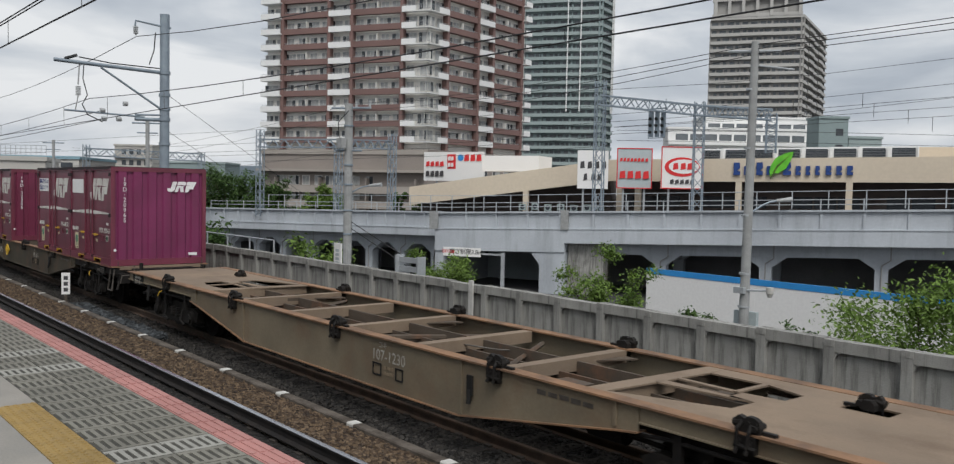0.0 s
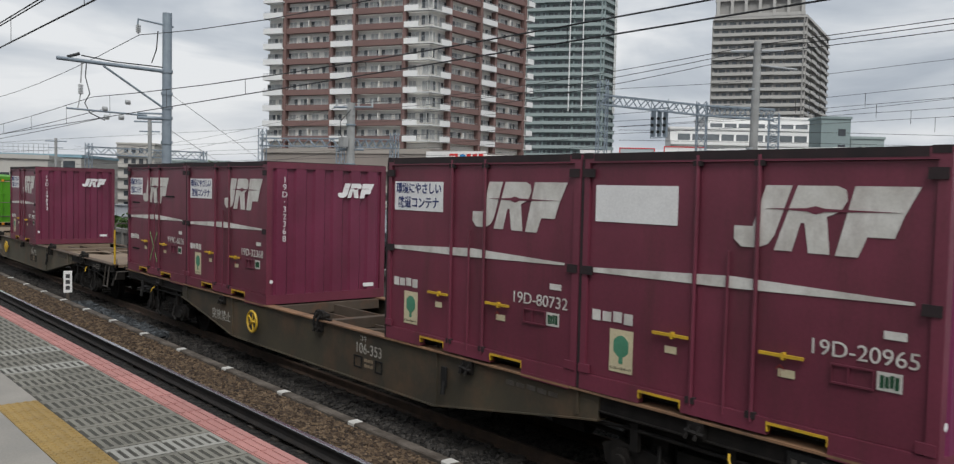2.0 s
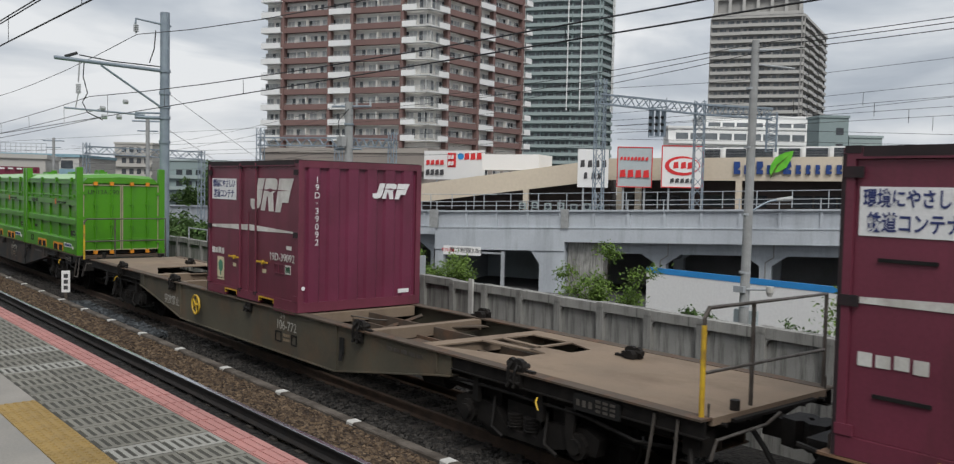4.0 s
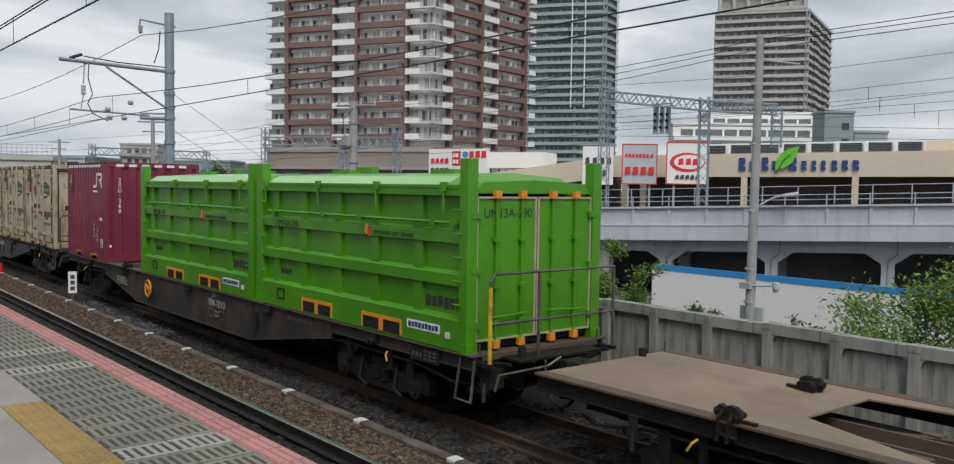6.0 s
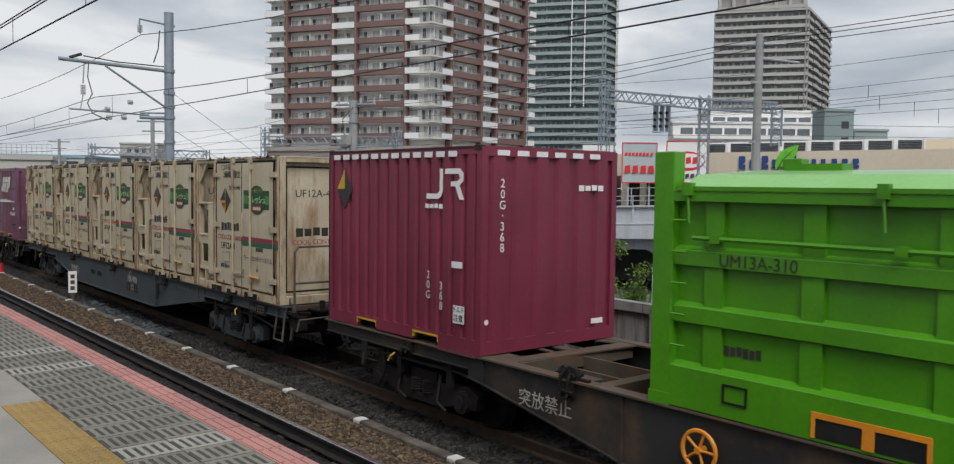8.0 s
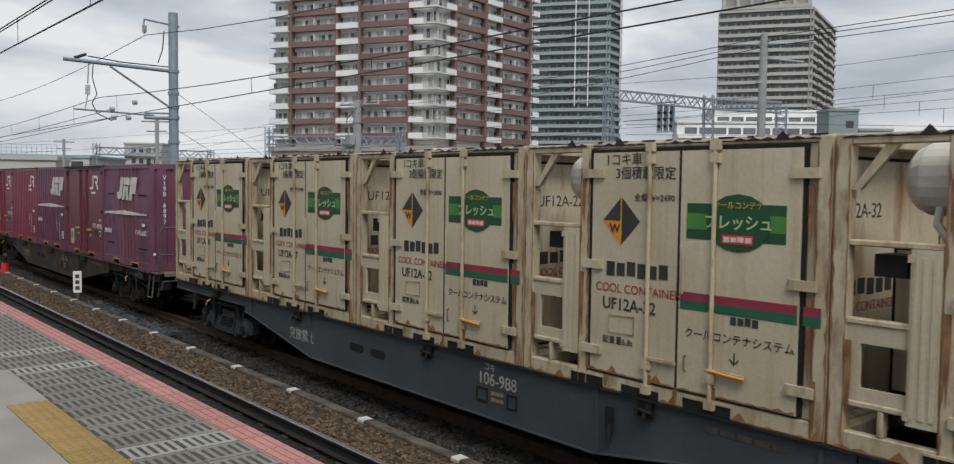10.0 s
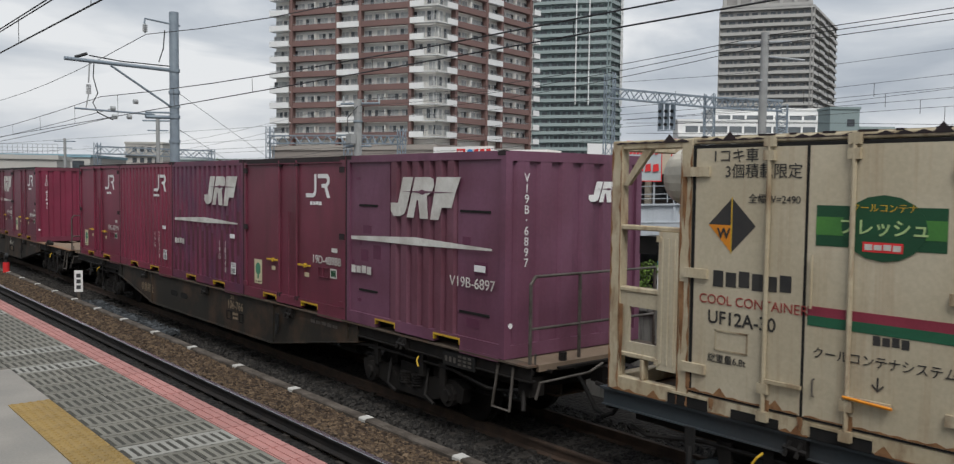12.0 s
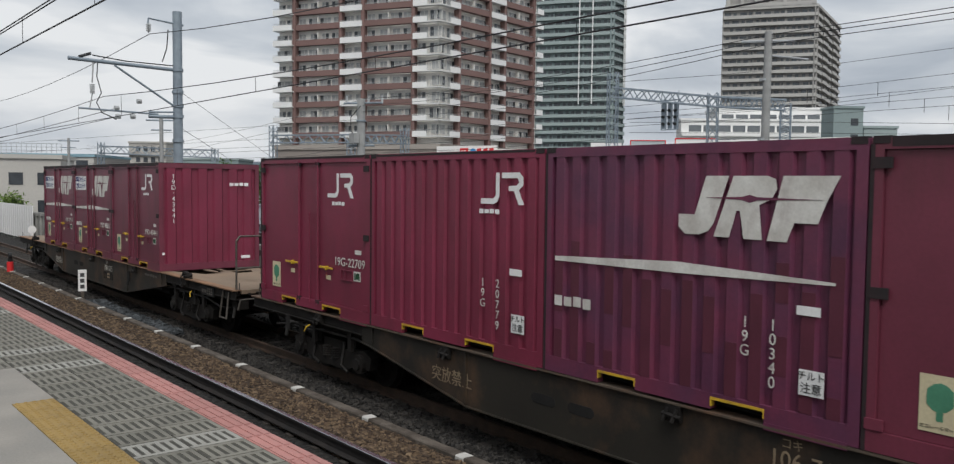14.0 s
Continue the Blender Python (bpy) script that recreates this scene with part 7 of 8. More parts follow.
def reefer(x_front, number):
    """A cream refrigerated container: cooling gear in an open frame behind, box with doors in front."""
    h, w, H = CL / 2, 2.49 / 2, 2.56
    ob = thing("reefer_container", "cream refrigerated container with rust streaks and open machinery frame", "container", "cream refrigerated containers")
    bx = -0.86

    def fr(bm):
        for x in (-h, bx - 0.12, h - 0.13):
            for sy in (-1, 1):
                y0, y1 = sorted((sy * w, sy * (w - 0.12)))
                box(bm, x, x + 0.13, y0, y1, 0.0, H)
        for sy in (-1, 1):
            y0, y1 = sorted((sy * (w - 0.005), sy * (w - 0.10)))
            for z0, z1 in ((0.0, 0.15), (H - 0.09, H)):
                box(bm, -h + 0.13, bx - 0.12, y0, y1, z0, z1)
            for z0, z1 in ((0.0, 0.15), (H - 0.06, H)):
                box(bm, bx + 0.01, h - 0.13, y0, y1, z0, z1)
            for z in (0.36, 1.03, 1.66):
                box(bm, -h + 0.13, bx - 0.12, y0, y1, z, z + 0.05)
            box(bm, -1.45, -1.40, y0, y1, 0.15, 0.36)
        for x in (-h, h - 0.13):
            for z0, z1 in ((0.0, 0.15), (H - 0.1, H)):
                box(bm, x, x + 0.12, -w + 0.12, w - 0.12, z0, z1)
    bevel(kid("frame", ob, "reefer_frame", "rfr", fr), 0.01, 1)

    def brace(bm):
        prism(bm, [(-h + 0.13, H - 0.45), (-h + 0.20, H - 0.45), (-1.35, H - 0.09), (-1.46, H - 0.09)], "y", -w + 0.02, -w + 0.07)
    kid("brace", ob, "reefer_frame", "brace", brace)
    kbox("insulated_box", ob, "reefer", (bx + 0.012, h - 0.12, -w + 0.03, w - 0.02, 0.16, H - 0.065))
    kbox("end_wall", ob, "reefer_end", (h - 0.12, h - 0.116, -w + 0.12, w - 0.12, 0.16, H - 0.1), "cream end wall with heavy rust stains")
    kbox("roof", ob, "reefer", (bx, h - 0.01, -w + 0.02, w - 0.02, H - 0.02, H + 0.01))
    for i in range(9):
        rx = bx + 0.1 + i * 0.30
        kbox("roof_patch", ob, "soot", (rx, rx + 0.06 + 0.05 * (i % 3), -w + 0.005, -w + 0.05, H - 0.0, H + 0.014))
    kbox("door", ob, "reefer", (bx + 0.06, 0.315, -w - 0.004, -w + 0.035, 0.17, H - 0.10), "cream door leaf")
    kbox("door", ob, "reefer", (0.345, 1.60, -w - 0.004, -w + 0.035, 0.17, H - 0.10))
    for r in ((0.316, 0.344, 0.17, H - 0.10), (1.602, 1.645, 0.17, H - 0.10), (bx + 0.02, bx + 0.058, 0.17, H - 0.10), (bx + 0.06, 1.60, 0.152, 0.169), (bx + 0.02, 1.645, H - 0.099, H - 0.068)):
        kbox("door_gasket", ob, "black", (r[0], r[1], -w - 0.002, -w + 0.02, r[2], r[3]))
    for x in (-0.02, 0.74):
        kid("lock_rod", ob, "reefer_frame", ("rlr", x), lambda bm, x=x: (rod(bm, (x, -w - 0.03, 0.08), (x, -w - 0.03, H - 0.02), 0.022, 8), [box(bm, x - 0.05, x + 0.05, -w - 0.05, -w, z, z + 0.09) for z in (0.05, 0.30, H - 0.10, H - 0.22)]))
        kid("latch_handle", ob, "reefer_frame", ("rlh", x), lambda bm, x=x: box(bm, x - 0.03, x + 0.36, -w - 0.045, -w - 0.02, 0.40, 0.43))
    for x, zs in ((-0.90, (0.35, 1.25, 2.2)), (1.50, (0.35, 1.25, 2.2))):
        for z in zs:
            kid("hinge", ob, "reefer_frame", ("rh", x, z), lambda bm, x=x, z=z: box(bm, x, x + 0.26, -w - 0.035, -w, z, z + 0.09))
    # machinery bay
    kid("tank", ob, "tank", "tank", lambda bm: [rod(bm, (x0, -0.78, 2.20), (x1, -0.78, 2.20), r0, 22, r1) for x0, x1, r0, r1 in ((-1.46, -1.43, 0.10, 0.17), (-1.43, -1.37, 0.17, 0.245), (-1.37, -1.28, 0.245, 0.29), (-1.28, bx, 0.29, 0.30))], None, "white rounded cooling tank")
    kid("tank_pipe", ob, "tank", "tpipe", lambda bm: line(bm, [(-1.15, -0.95, 1.98), (-1.15, -1.0, 1.85), (-1.05, -1.0, 1.72), (-1.0, -0.9, 1.62)], 0.035, 8))
    kbox("machine_box", ob, "reefer", (-h + 0.2, bx - 0.02, -0.55, 0.9, 0.4, 1.6))
    kid("machine_panel", ob, "reefer", "mpan", lambda bm: [box(bm, *r) for r in ((-h + 0.13, -h + 0.25, -w + 0.02, -w + 0.05, 0.41, 1.03), (-1.22, -1.10, -w + 0.02, -w + 0.05, 0.41, 1.03), (-h + 0.25, -1.22, -w + 0.02, -w + 0.05, 0.41, 0.52), (-h + 0.25, -1.22, -w + 0.02, -w + 0.05, 0.88, 1.03))], None, "cream panel with a square opening")
    kbox("tall_cover", ob, "reefer", (-1.22, bx - 0.13, -w - 0.012, -w + 0.04, 0.30, 1.66))
    for i in range(3):
        kbox("cover_rib", ob, "reefer", (-1.20 + i * 0.075, -1.165 + i * 0.075, -w - 0.02, -w - 0.0125, 0.36, 1.60))
    for z in (0.34, 1.56):
        kbox("cover_latch", ob, "reefer_frame", (-1.24, -1.19, -w - 0.025, -w + 0.0, z, z + 0.06))
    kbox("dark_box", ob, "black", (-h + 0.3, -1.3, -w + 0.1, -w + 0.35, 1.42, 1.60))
    # black sheet stands for the shade deep in the open bay
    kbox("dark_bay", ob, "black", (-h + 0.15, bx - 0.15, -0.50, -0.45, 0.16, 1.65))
    # black boxes on the rail stand for shade inside pockets and lock recess
    for x0, x1 in ((-1.08, -0.62), (0.42, 0.95)):
        kbox("fork_pocket", ob, "black", (x0, x1, -w - 0.002, -w + 0.05, -0.002, 0.105), "dark fork pocket")
        kbox("pocket_edge", ob, "reefer_frame", (x0, x1, -w - 0.012, -w + 0.0, 0.105, 0.128))
    kbox("lock_recess", ob, "black", (-0.36, 0.12, -w - 0.002, -w + 0.05, -0.002, 0.085))
    kbox("grab_handle", ob, "reefer_frame", (0.40, 0.415, -w - 0.05, -w - 0.03, 1.10, 1.55))
    kid("door_hook", ob, "steel_worn", "rhook", lambda bm: (line(bm, [(0.44, -w - 0.004, 0.36), (0.44, -w - 0.03, 0.37), (0.44, -w - 0.03, 0.50), (0.44, -w - 0.004, 0.51)], 0.008, 6)))
    kid("lock_lever", ob, "orange", "rlev", lambda bm: rod(bm, (0.72, -w - 0.05, 0.42), (1.12, -w - 0.055, 0.40), 0.014, 6), None, "faded orange latch lever")
    for i, (rx, rz, ln) in enumerate(((-0.87, 0.34, 0.2), (-0.02, 0.24, 0.16), (0.735, 0.26, 0.18), (1.655, 2.15, 0.55), (1.665, 1.20, 0.8), (-0.965, 1.2, 0.7), (-0.955, 2.2, 0.5), (1.72, 0.5, 0.45), (0.30, 0.16, 0.13), (-1.72, 0.9, 0.7), (-0.6, 0.14, 0.12))):
        flat(ob, "rust_run", [(rx, rz), (rx + 0.05, rz), (rx + 0.052, rz - ln * 0.4), (rx + 0.034, rz - ln), (rx + 0.018, rz - ln * 0.7), (rx + 0.006, rz - ln * 0.85)], -w - 0.0075, "rust_run", "brown rust run")
    # rust along the sills and grime along the roof edge
    rr = random.Random(5)
    for x0, x1, zb, ink in ((-1.80, -1.10, 0.0, "rust_run"), (-0.60, -0.38, 0.0, "rust_run"), (0.14, 0.40, 0.0, "rust_run"), (0.97, 1.80, 0.0, "rust_run"), (-0.84, 0.30, 0.172, "rust_run"), (0.36, 1.58, 0.172, "rust_run"), (-1.80, -0.9, H - 0.035, "soot"), (-0.80, 1.75, H - 0.035, "soot")):
        n = max(5, int((x1 - x0) / 0.07))
        top = [(x0 + (x1 - x0) * i / n, zb + (rr.choice((0.012, 0.02, 0.035, 0.085)) if i % 2 else 0.01)) for i in range(n + 1)]
        flat(ob, ink, [(x0, zb), (x1, zb)] + top[::-1], -w - 0.0065, "edge_rust", "flaking rusty edge")
    for x, side in ((-h, 1), (-h + 0.13, -1), (bx - 0.12, 1), (bx + 0.01, -1), (h - 0.13, 1), (h, -1)):
        steps = [0.02 + 0.11 * i for i in range(23)]
        flat(ob, "rust_run", [(x, 0.0), (x, 2.5)] + [(x + side * rr.choice((0.003, 0.006, 0.012, 0.026)), z) for z in steps[::-1]], -w - 0.0045, "edge_rust", "flaking rusty edge")
    # markings
    y = -w - 0.008
    c, r = (-0.40, 1.76), 0.255
    for quad, col in ((((0, 0), (-r, 0), (0, r)), "decal_black"), (((0, 0), (0, r), (r, 0)), "decal_black"), (((0, 0), (r, 0), (0, -r)), "decal_black"), (((0, 0), (0, -r), (-r, 0)), "orange")):
        flat(ob, col, [(c[0] + a * 0.97, c[1] + b * 0.97) for a, b in quad], y, "diamond_mark", "black and amber diamond")
    flat(ob, "yellow", [(c[0] - 0.006, c[1] - r), (c[0] + 0.006, c[1] - r), (c[0] + 0.006, c[1] + r), (c[0] - 0.006, c[1] + r)], y - 0.002, "diamond_line")
    lettering("W", 0.13, "decal_black", ob, pose(c[0] - 0.08, y - 0.004, c[1] - 0.08), bold=0.003)
    lettering("1コキ車", 0.14, "decal_black", ob, pose(-0.38, y, 2.38))
    lettering("3個積載限定", 0.14, "decal_black", ob, pose(-0.10, y, 2.24))
    lettering("全幅W=2490", 0.09, "decal_black", ob, pose(0.02, y, 2.0))
    bars(ob, "decal_black", -0.60, 0.22, 1.19, 1.35, 6, y)
    lettering("COOL CONTAINER", 0.125, "decal_red", ob, pose(-0.18, y, 1.065))
    lettering(number, 0.17, "decal_black", ob, pose(-0.28, y, 0.90), bold=0.002)
    lettering("総重量6.8t", 0.09, "decal_black", ob, pose(-0.42, y, 0.52))
    kid("document_frame", ob, "reefer_frame", "rdoc", lambda bm: [box(bm, *q) for q in ((-0.55, -0.2, y - 0.004, y, 0.60, 0.615), (-0.55, -0.2, y - 0.004, y, 0.78, 0.795), (-0.55, -0.535, y - 0.004, y, 0.6, 0.795), (-0.215, -0.2, y - 0.004, y, 0.6, 0.795))])
    oval = [(0.98 + 0.34 * math.cos(k * 0.3927), 1.795 + 0.262 * math.sin(k * 0.3927)) for k in range(16)]
    flat(ob, "emblem_dark", rect(0.42, 1.46, 1.63, 1.965), y, "emblem_band", "dark green emblem band")
    flat(ob, "emblem_leaf", rect(0.42, 1.46, 1.72, 1.87), y - 0.002, "emblem_stripe")
    flat(ob, "emblem_dark", oval, y - 0.004, "emblem_oval", "dark green oval of the emblem")
    lettering("クールコンテナ", 0.075, "yellow", ob, pose(0.98, y - 0.007, 1.95))
    lettering("フレッシュ", 0.145, "emblem_ink", ob, pose(0.98, y - 0.007, 1.79), bold=0.002)
    flat(ob, "sign_red", rect(0.82, 1.14, 1.605, 1.685), y - 0.006, "emblem_strip")
    bars(ob, "decal", 0.83, 1.13, 1.62, 1.67, 4, y - 0.009)
    for x0, x1 in ((0.365, 1.585), (1.64, 1.80)):
        flat(ob, "stripe_red", rect(x0, x1, 1.04, 1.12), y, "stripe", "dark red stripe")
        flat(ob, "stripe_green", rect(x0, x1, 0.955, 1.04), y, "stripe", "dark green stripe")
    bars(ob, "decal_black", 0.92, 1.22, 0.87, 0.95, 4, y)
    lettering("クールコンテナシステム", 0.105, "decal_black", ob, pose(1.0, y, 0.73))
    lettering("↓", 0.16, "decal_black", ob, pose(0.98, y, 0.55))
    turn = Matrix.Rotation(radians(90), 4, "Z")
    lettering(number, 0.19, "decal_black", ob, Matrix.Translation((h - 0.115, -0.55, 1.92)) @ turn)
    bars(ob, "decal_black", -0.9, 0.1, 1.17, 1.33, 6, h - 0.115, True)
    kid("end_gasket", ob, "black", "egask", lambda bm: [box(bm, h - 0.12, h - 0.112, *q) for q in ((-1.08, -1.05, 0.2, 2.4), (1.05, 1.08, 0.2, 2.4), (-1.05, 1.05, 0.2, 0.23), (-1.05, 1.05, 2.37, 2.4))])
    lettering("COOL CONTAINER", 0.125, "decal_red", ob, Matrix.Translation((h - 0.115, -0.4, 1.07)) @ turn)
    RIDING.append((ob, x_front - h, 0.994))
    return ob


# ---------- wagons ----------
def bogie(parent, x, paint="steel_dark"):
    fr = kid("bogie", parent, paint, "bogie", lambda bm: [
        [prism(bm, [(-1.25, 0.42), (-1.05, 0.50), (-0.45, 0.44), (-0.25, 0.22), (0.25, 0.22), (0.45, 0.44), (1.05, 0.50), (1.25, 0.42), (1.2, 0.22), (0.75, 0.20), (0.45, 0.12), (-0.45, 0.12), (-0.75, 0.20), (-1.2, 0.22)], "y", y - 0.07, y + 0.07) for y in (-0.98, 0.98)],
        box(bm, -0.3, 0.3, -1.0, 1.0, 0.25, 0.55),
        [rod(bm, (a, y, 0.22), (a, y, 0.42), 0.10, 10) for a in (-0.14, 0.14) for y in (-0.98, 0.98)],
        [rod(bm, (a, y - 0.05, 0.29), (a, y + 0.05, 0.29), 0.15, 12) for a in (-0.95, 0.95) for y in (-1.06, 1.06)],
        [box(bm, a - 0.1, a + 0.1, y - 0.06, y + 0.06, 0.34, 0.62) for a in (-0.55, 0.55) for y in (-0.9, 0.9)],
        [rod(bm, (-1.5, y, 0.30), (1.5, y, 0.34), 0.025, 6) for y in (-0.75, 0.75)]], pose(x, 0, 0), "dark greasy bogie with wheels")
    for a in (-0.95, 0.95):
        kid("axle_cap", fr, "steel_dark", ("caps", a), lambda bm, a=a: rod(bm, (a, -1.15, 0.29), (a, -1.11, 0.29), 0.09, 10))
    for a in (-0.14, 0.14):
        kid("spring", fr, "steel_dark", ("spring", a), lambda bm, a=a: line(bm, [(a + 0.105 * math.cos(i * 0.6), -0.985 + 0.105 * math.sin(i * 0.6), 0.235 + 0.0035 * i) for i in range(53)], 0.015, 5))
    for a in (-0.5, 0.42):
        kid("brake_rigging", fr, "steel_dark", ("rig", a), lambda bm, a=a: line(bm, [(a, -1.02, 0.55), (a + 0.05, -1.12, 0.2), (a + 0.25, -1.12, 0.12)], 0.025))

    def wheel_build(bm):
        rod(bm, (0, -1.05, 0), (0, 1.05, 0), 0.07, 10)
        for y in (-0.56, 0.56):
            s = 1 if y > 0 else -1
            rod(bm, (0, y - s * 0.065, 0), (0, y - s * 0.03, 0), 0.43, 28)
            rod(bm, (0, y - s * 0.03, 0), (0, y + s * 0.07, 0), 0.405, 28)
            rod(bm, (0, y + s * 0.07, 0), (0, y + s * 0.09, 0), 0.30, 20, 0.24)
            for k in range(3):
                a = k * 2.094
                box(bm, 0.28 * math.cos(a) - 0.03, 0.28 * math.cos(a) + 0.03, y + s * 0.06, y + s * 0.085, 0.28 * math.sin(a) - 0.03, 0.28 * math.sin(a) + 0.03)
    for a in (-0.95, 0.95):
        wh = kid("wheelset", fr, "steel_dark", "wheelset", wheel_build, pose(a, 0, 0.287))
        WHEELS.append((wh, a))
    return fr


def wagon(k, tone, number, railing=True, tail=False):
    E = 9.76 if k in (0, 2, 5, 6) else 9.46
    xc = 17.43 - 20.36 * k
    ob = thing("container_wagon", "%s steel container flat wagon with a fish-bellied side sill" % {"brown": "dusty brown", "olive": "olive brown", "moss": "faded olive-grey", "dark": "dark grey", "blue": "clean blue-grey", "grey": "grimy grey-brown"}[tone], "wagon", "container wagons")
    sill, W = "sill_" + tone, 1.20
    prof = [(-E, 0.97), (-E, 0.76), (-9.2, 0.70), (-6.0, 0.70), (-5.6, 0.66), (-3.3, 0.25), (3.0, 0.25), (5.6, 0.66), (6.0, 0.70), (9.2, 0.70), (E, 0.76), (E, 0.97)]
    belly = [(-5.9, 0.97), (-5.9, 0.70), (-5.6, 0.66), (-3.3, 0.25), (3.0, 0.25), (5.6, 0.66), (5.9, 0.70), (5.9, 0.97)]
    rust = "rust" if k in (0, 1, 6) else ("sill_blue" if tone == "blue" else "beam")
    # dark end sills put the shadow over the bogies into their colour
    end_tone = "steel_dark" if k in (1, 2, 5, 6) else sill
    for s in (-1, 1):
        y0, y1 = sorted((s * (W - 0.02), s * (W - 0.04)))
        kid("side_sill", ob, sill, ("sill", s), lambda bm, y0=y0, y1=y1: prism(bm, belly, "y", y0, y1))
        for e in (-1, 1):
            xa, xb = sorted((e * 5.91, e * E))
            kid("end_sill", ob, end_tone, ("es", s, e, E), lambda bm, y0=y0, y1=y1, xa=xa, xb=xb, s=s: (box(bm, xa, xb, y0 - s * 0.012, y1 - s * 0.012, 0.80, 0.96), box(bm, xa, xb, *sorted((s * (W + 0.0), s * (W - 0.12))), 0.785, 0.80)))

        def fl(bm, s=s):
            y0, y1 = sorted((s * (W + 0.03), s * (W - 0.15)))
            box(bm, -E, E, y0, y1, 0.962, 0.985)
        kid("top_flange", ob, rust, ("fl", s, E), fl, None, "rusty worn top flange")

        def lf(bm, s=s):
            y0, y1 = sorted((s * (W + 0.01), s * (W - 0.15)))
            for (xa, za), (xb, zb) in zip(belly[1:-2], belly[2:-1]):
                prism(bm, [(xa, za - 0.018), (xb, zb - 0.018), (xb, zb), (xa, za)], "y", y0, y1)
        kid("bottom_flange", ob, "rust" if tone == "brown" else sill, ("lf", s, E), lf)

        for x in (-5.6, -3.35, 3.05, 5.6):
            y0, y1 = sorted((s * (W - 0.02), s * (W + 0.005)))
            kbox("stiffener", ob, sill, (x - 0.02, x + 0.02, y0, y1, 0.27 if abs(x) < 4 else 0.70, 0.96))
    for s in (-1, 1):
        t = Matrix.Rotation(0 if s > 0 else math.pi, 4, "Z")
        kid("buffer_beam", ob, "steel_dark", "bb", lambda bm: (prism(bm, [(-1.15, 0.93), (1.15, 0.93), (1.15, 0.74), (0.45, 0.60), (-0.45, 0.60), (-1.15, 0.74)], "x", 9.40, 9.44), box(bm, 9.44, 9.82, -0.75, 0.75, 0.90, 0.93), [rod(bm, (9.44, y, 0.85), (9.82, y, 0.90), 0.025, 6) for y in (-0.9, -0.5, 0.5, 0.9)]), t)
        kid("brake_valve", ob, "steel_dark", "bv", lambda bm: (box(bm, 9.46, 9.66, -1.10, -0.86, 0.58, 0.82), rod(bm, (9.55, -1.09, 0.64), (9.62, -1.16, 0.42), 0.03, 6)), t)
        kid("hose_stub", ob, "steel_dark", "hst", lambda bm: rod(bm, (9.70, -0.6, 0.93), (9.70, -0.6, 1.08), 0.05, 8), t)
    # brake gear and pipes hung along the side near the bogies
    for e in (-1, 1):
        kid("side_pipe", ob, "steel_dark", ("sp", e), lambda bm, e=e: line(bm, [(e * 5.4, -1.10, 0.60), (e * 6.2, -1.12, 0.68), (e * 8.2, -1.12, 0.66), (e * 8.9, -1.12, 0.56), (e * 9.3, -0.9, 0.54)], 0.022, 6))
        kid("brake_lever", ob, "steel_dark", ("bl", e), lambda bm, e=e: prism(bm, [(e * 7.9, 0.72), (e * 8.06, 0.72), (e * 8.02, 0.40), (e * 8.14, 0.24), (e * 8.05, 0.2), (e * 7.9, 0.38)], "y", -1.13, -1.09))
        kid("brake_cylinder", ob, "steel_dark", ("bc", e), lambda bm, e=e: (rod(bm, (e * 5.0, -0.86, 0.52), (e * 5.5, -0.86, 0.52), 0.12, 12), rod(bm, (e * 5.5, -0.86, 0.52), (e * 6.0, -0.86, 0.5), 0.03, 6)))
        for x in (6.35, 7.5):
            kbox("bogie_hanger", ob, "steel_dark", (e * x - 0.05, e * x + 0.05, -1.14, -1.08, 0.46, 0.79))
        kid("air_hose", ob, "yellow", ("ah", e), lambda bm, e=e: line(bm, [(e * 7.52, -1.20, 0.74), (e * 7.55, -1.25, 0.70), (e * 7.60, -1.26, 0.62)], 0.012, 6))
    kid("centre_sill", ob, "beam", "cs", lambda bm: [box(bm, -9.3, 9.3, y - 0.02, y + 0.02, 0.42, 0.84) for y in (-0.22, 0.22)] + [box(bm, -9.3, 9.3, -0.3, 0.3, 0.40, 0.42)])
    deck = "deck" if tone in ("brown", "olive", "moss", "grey") else "beam"

    def plate(bm, s, i):
        # the plate over the bogie, cut out for the brake gear and for the lock behind
        q = W - 0.15
        polys = ((((7.66, -q), (E, -q), (E, q), (7.66, q)),),
                 (((7.16, -q), (7.66, -q), (7.66, 0.42), (7.16, 0.42)), ((7.16, 0.72), (7.66, 0.72), (7.66, q), (7.16, q))),
                 (((6.69, -q), (7.16, -q), (7.16, q), (6.69, q)), ((6.54, -0.12), (6.54, -0.53), (5.30, -1.0), (5.30, -q), (6.69, -q), (6.69, -0.12)), ((6.22, 0.16), (6.22, -0.12), (6.69, -0.12), (6.69, 0.20))),
                 (((5.05, -q), (5.30, -q), (5.40, q), (5.15, q)),),
                 (((5.40, 0.74), (6.69, 0.74), (6.69, q), (5.40, q)), ((6.10, 0.16), (6.17, 0.16), (6.17, 0.74), (6.10, 0.74)), ((6.69, 0.57), (6.69, 0.74), (6.17, 0.74))),
                 (((5.32, -0.20), (6.54, -0.12), (6.22, -0.06), (5.34, -0.04)), ((5.36, 0.16), (6.10, 0.12), (6.10, 0.20), (5.37, 0.22))))[i]
        if i == 1 and (k or s < 0):
            polys = (((7.16, -q), (7.66, -q), (7.66, q), (7.16, q)),)
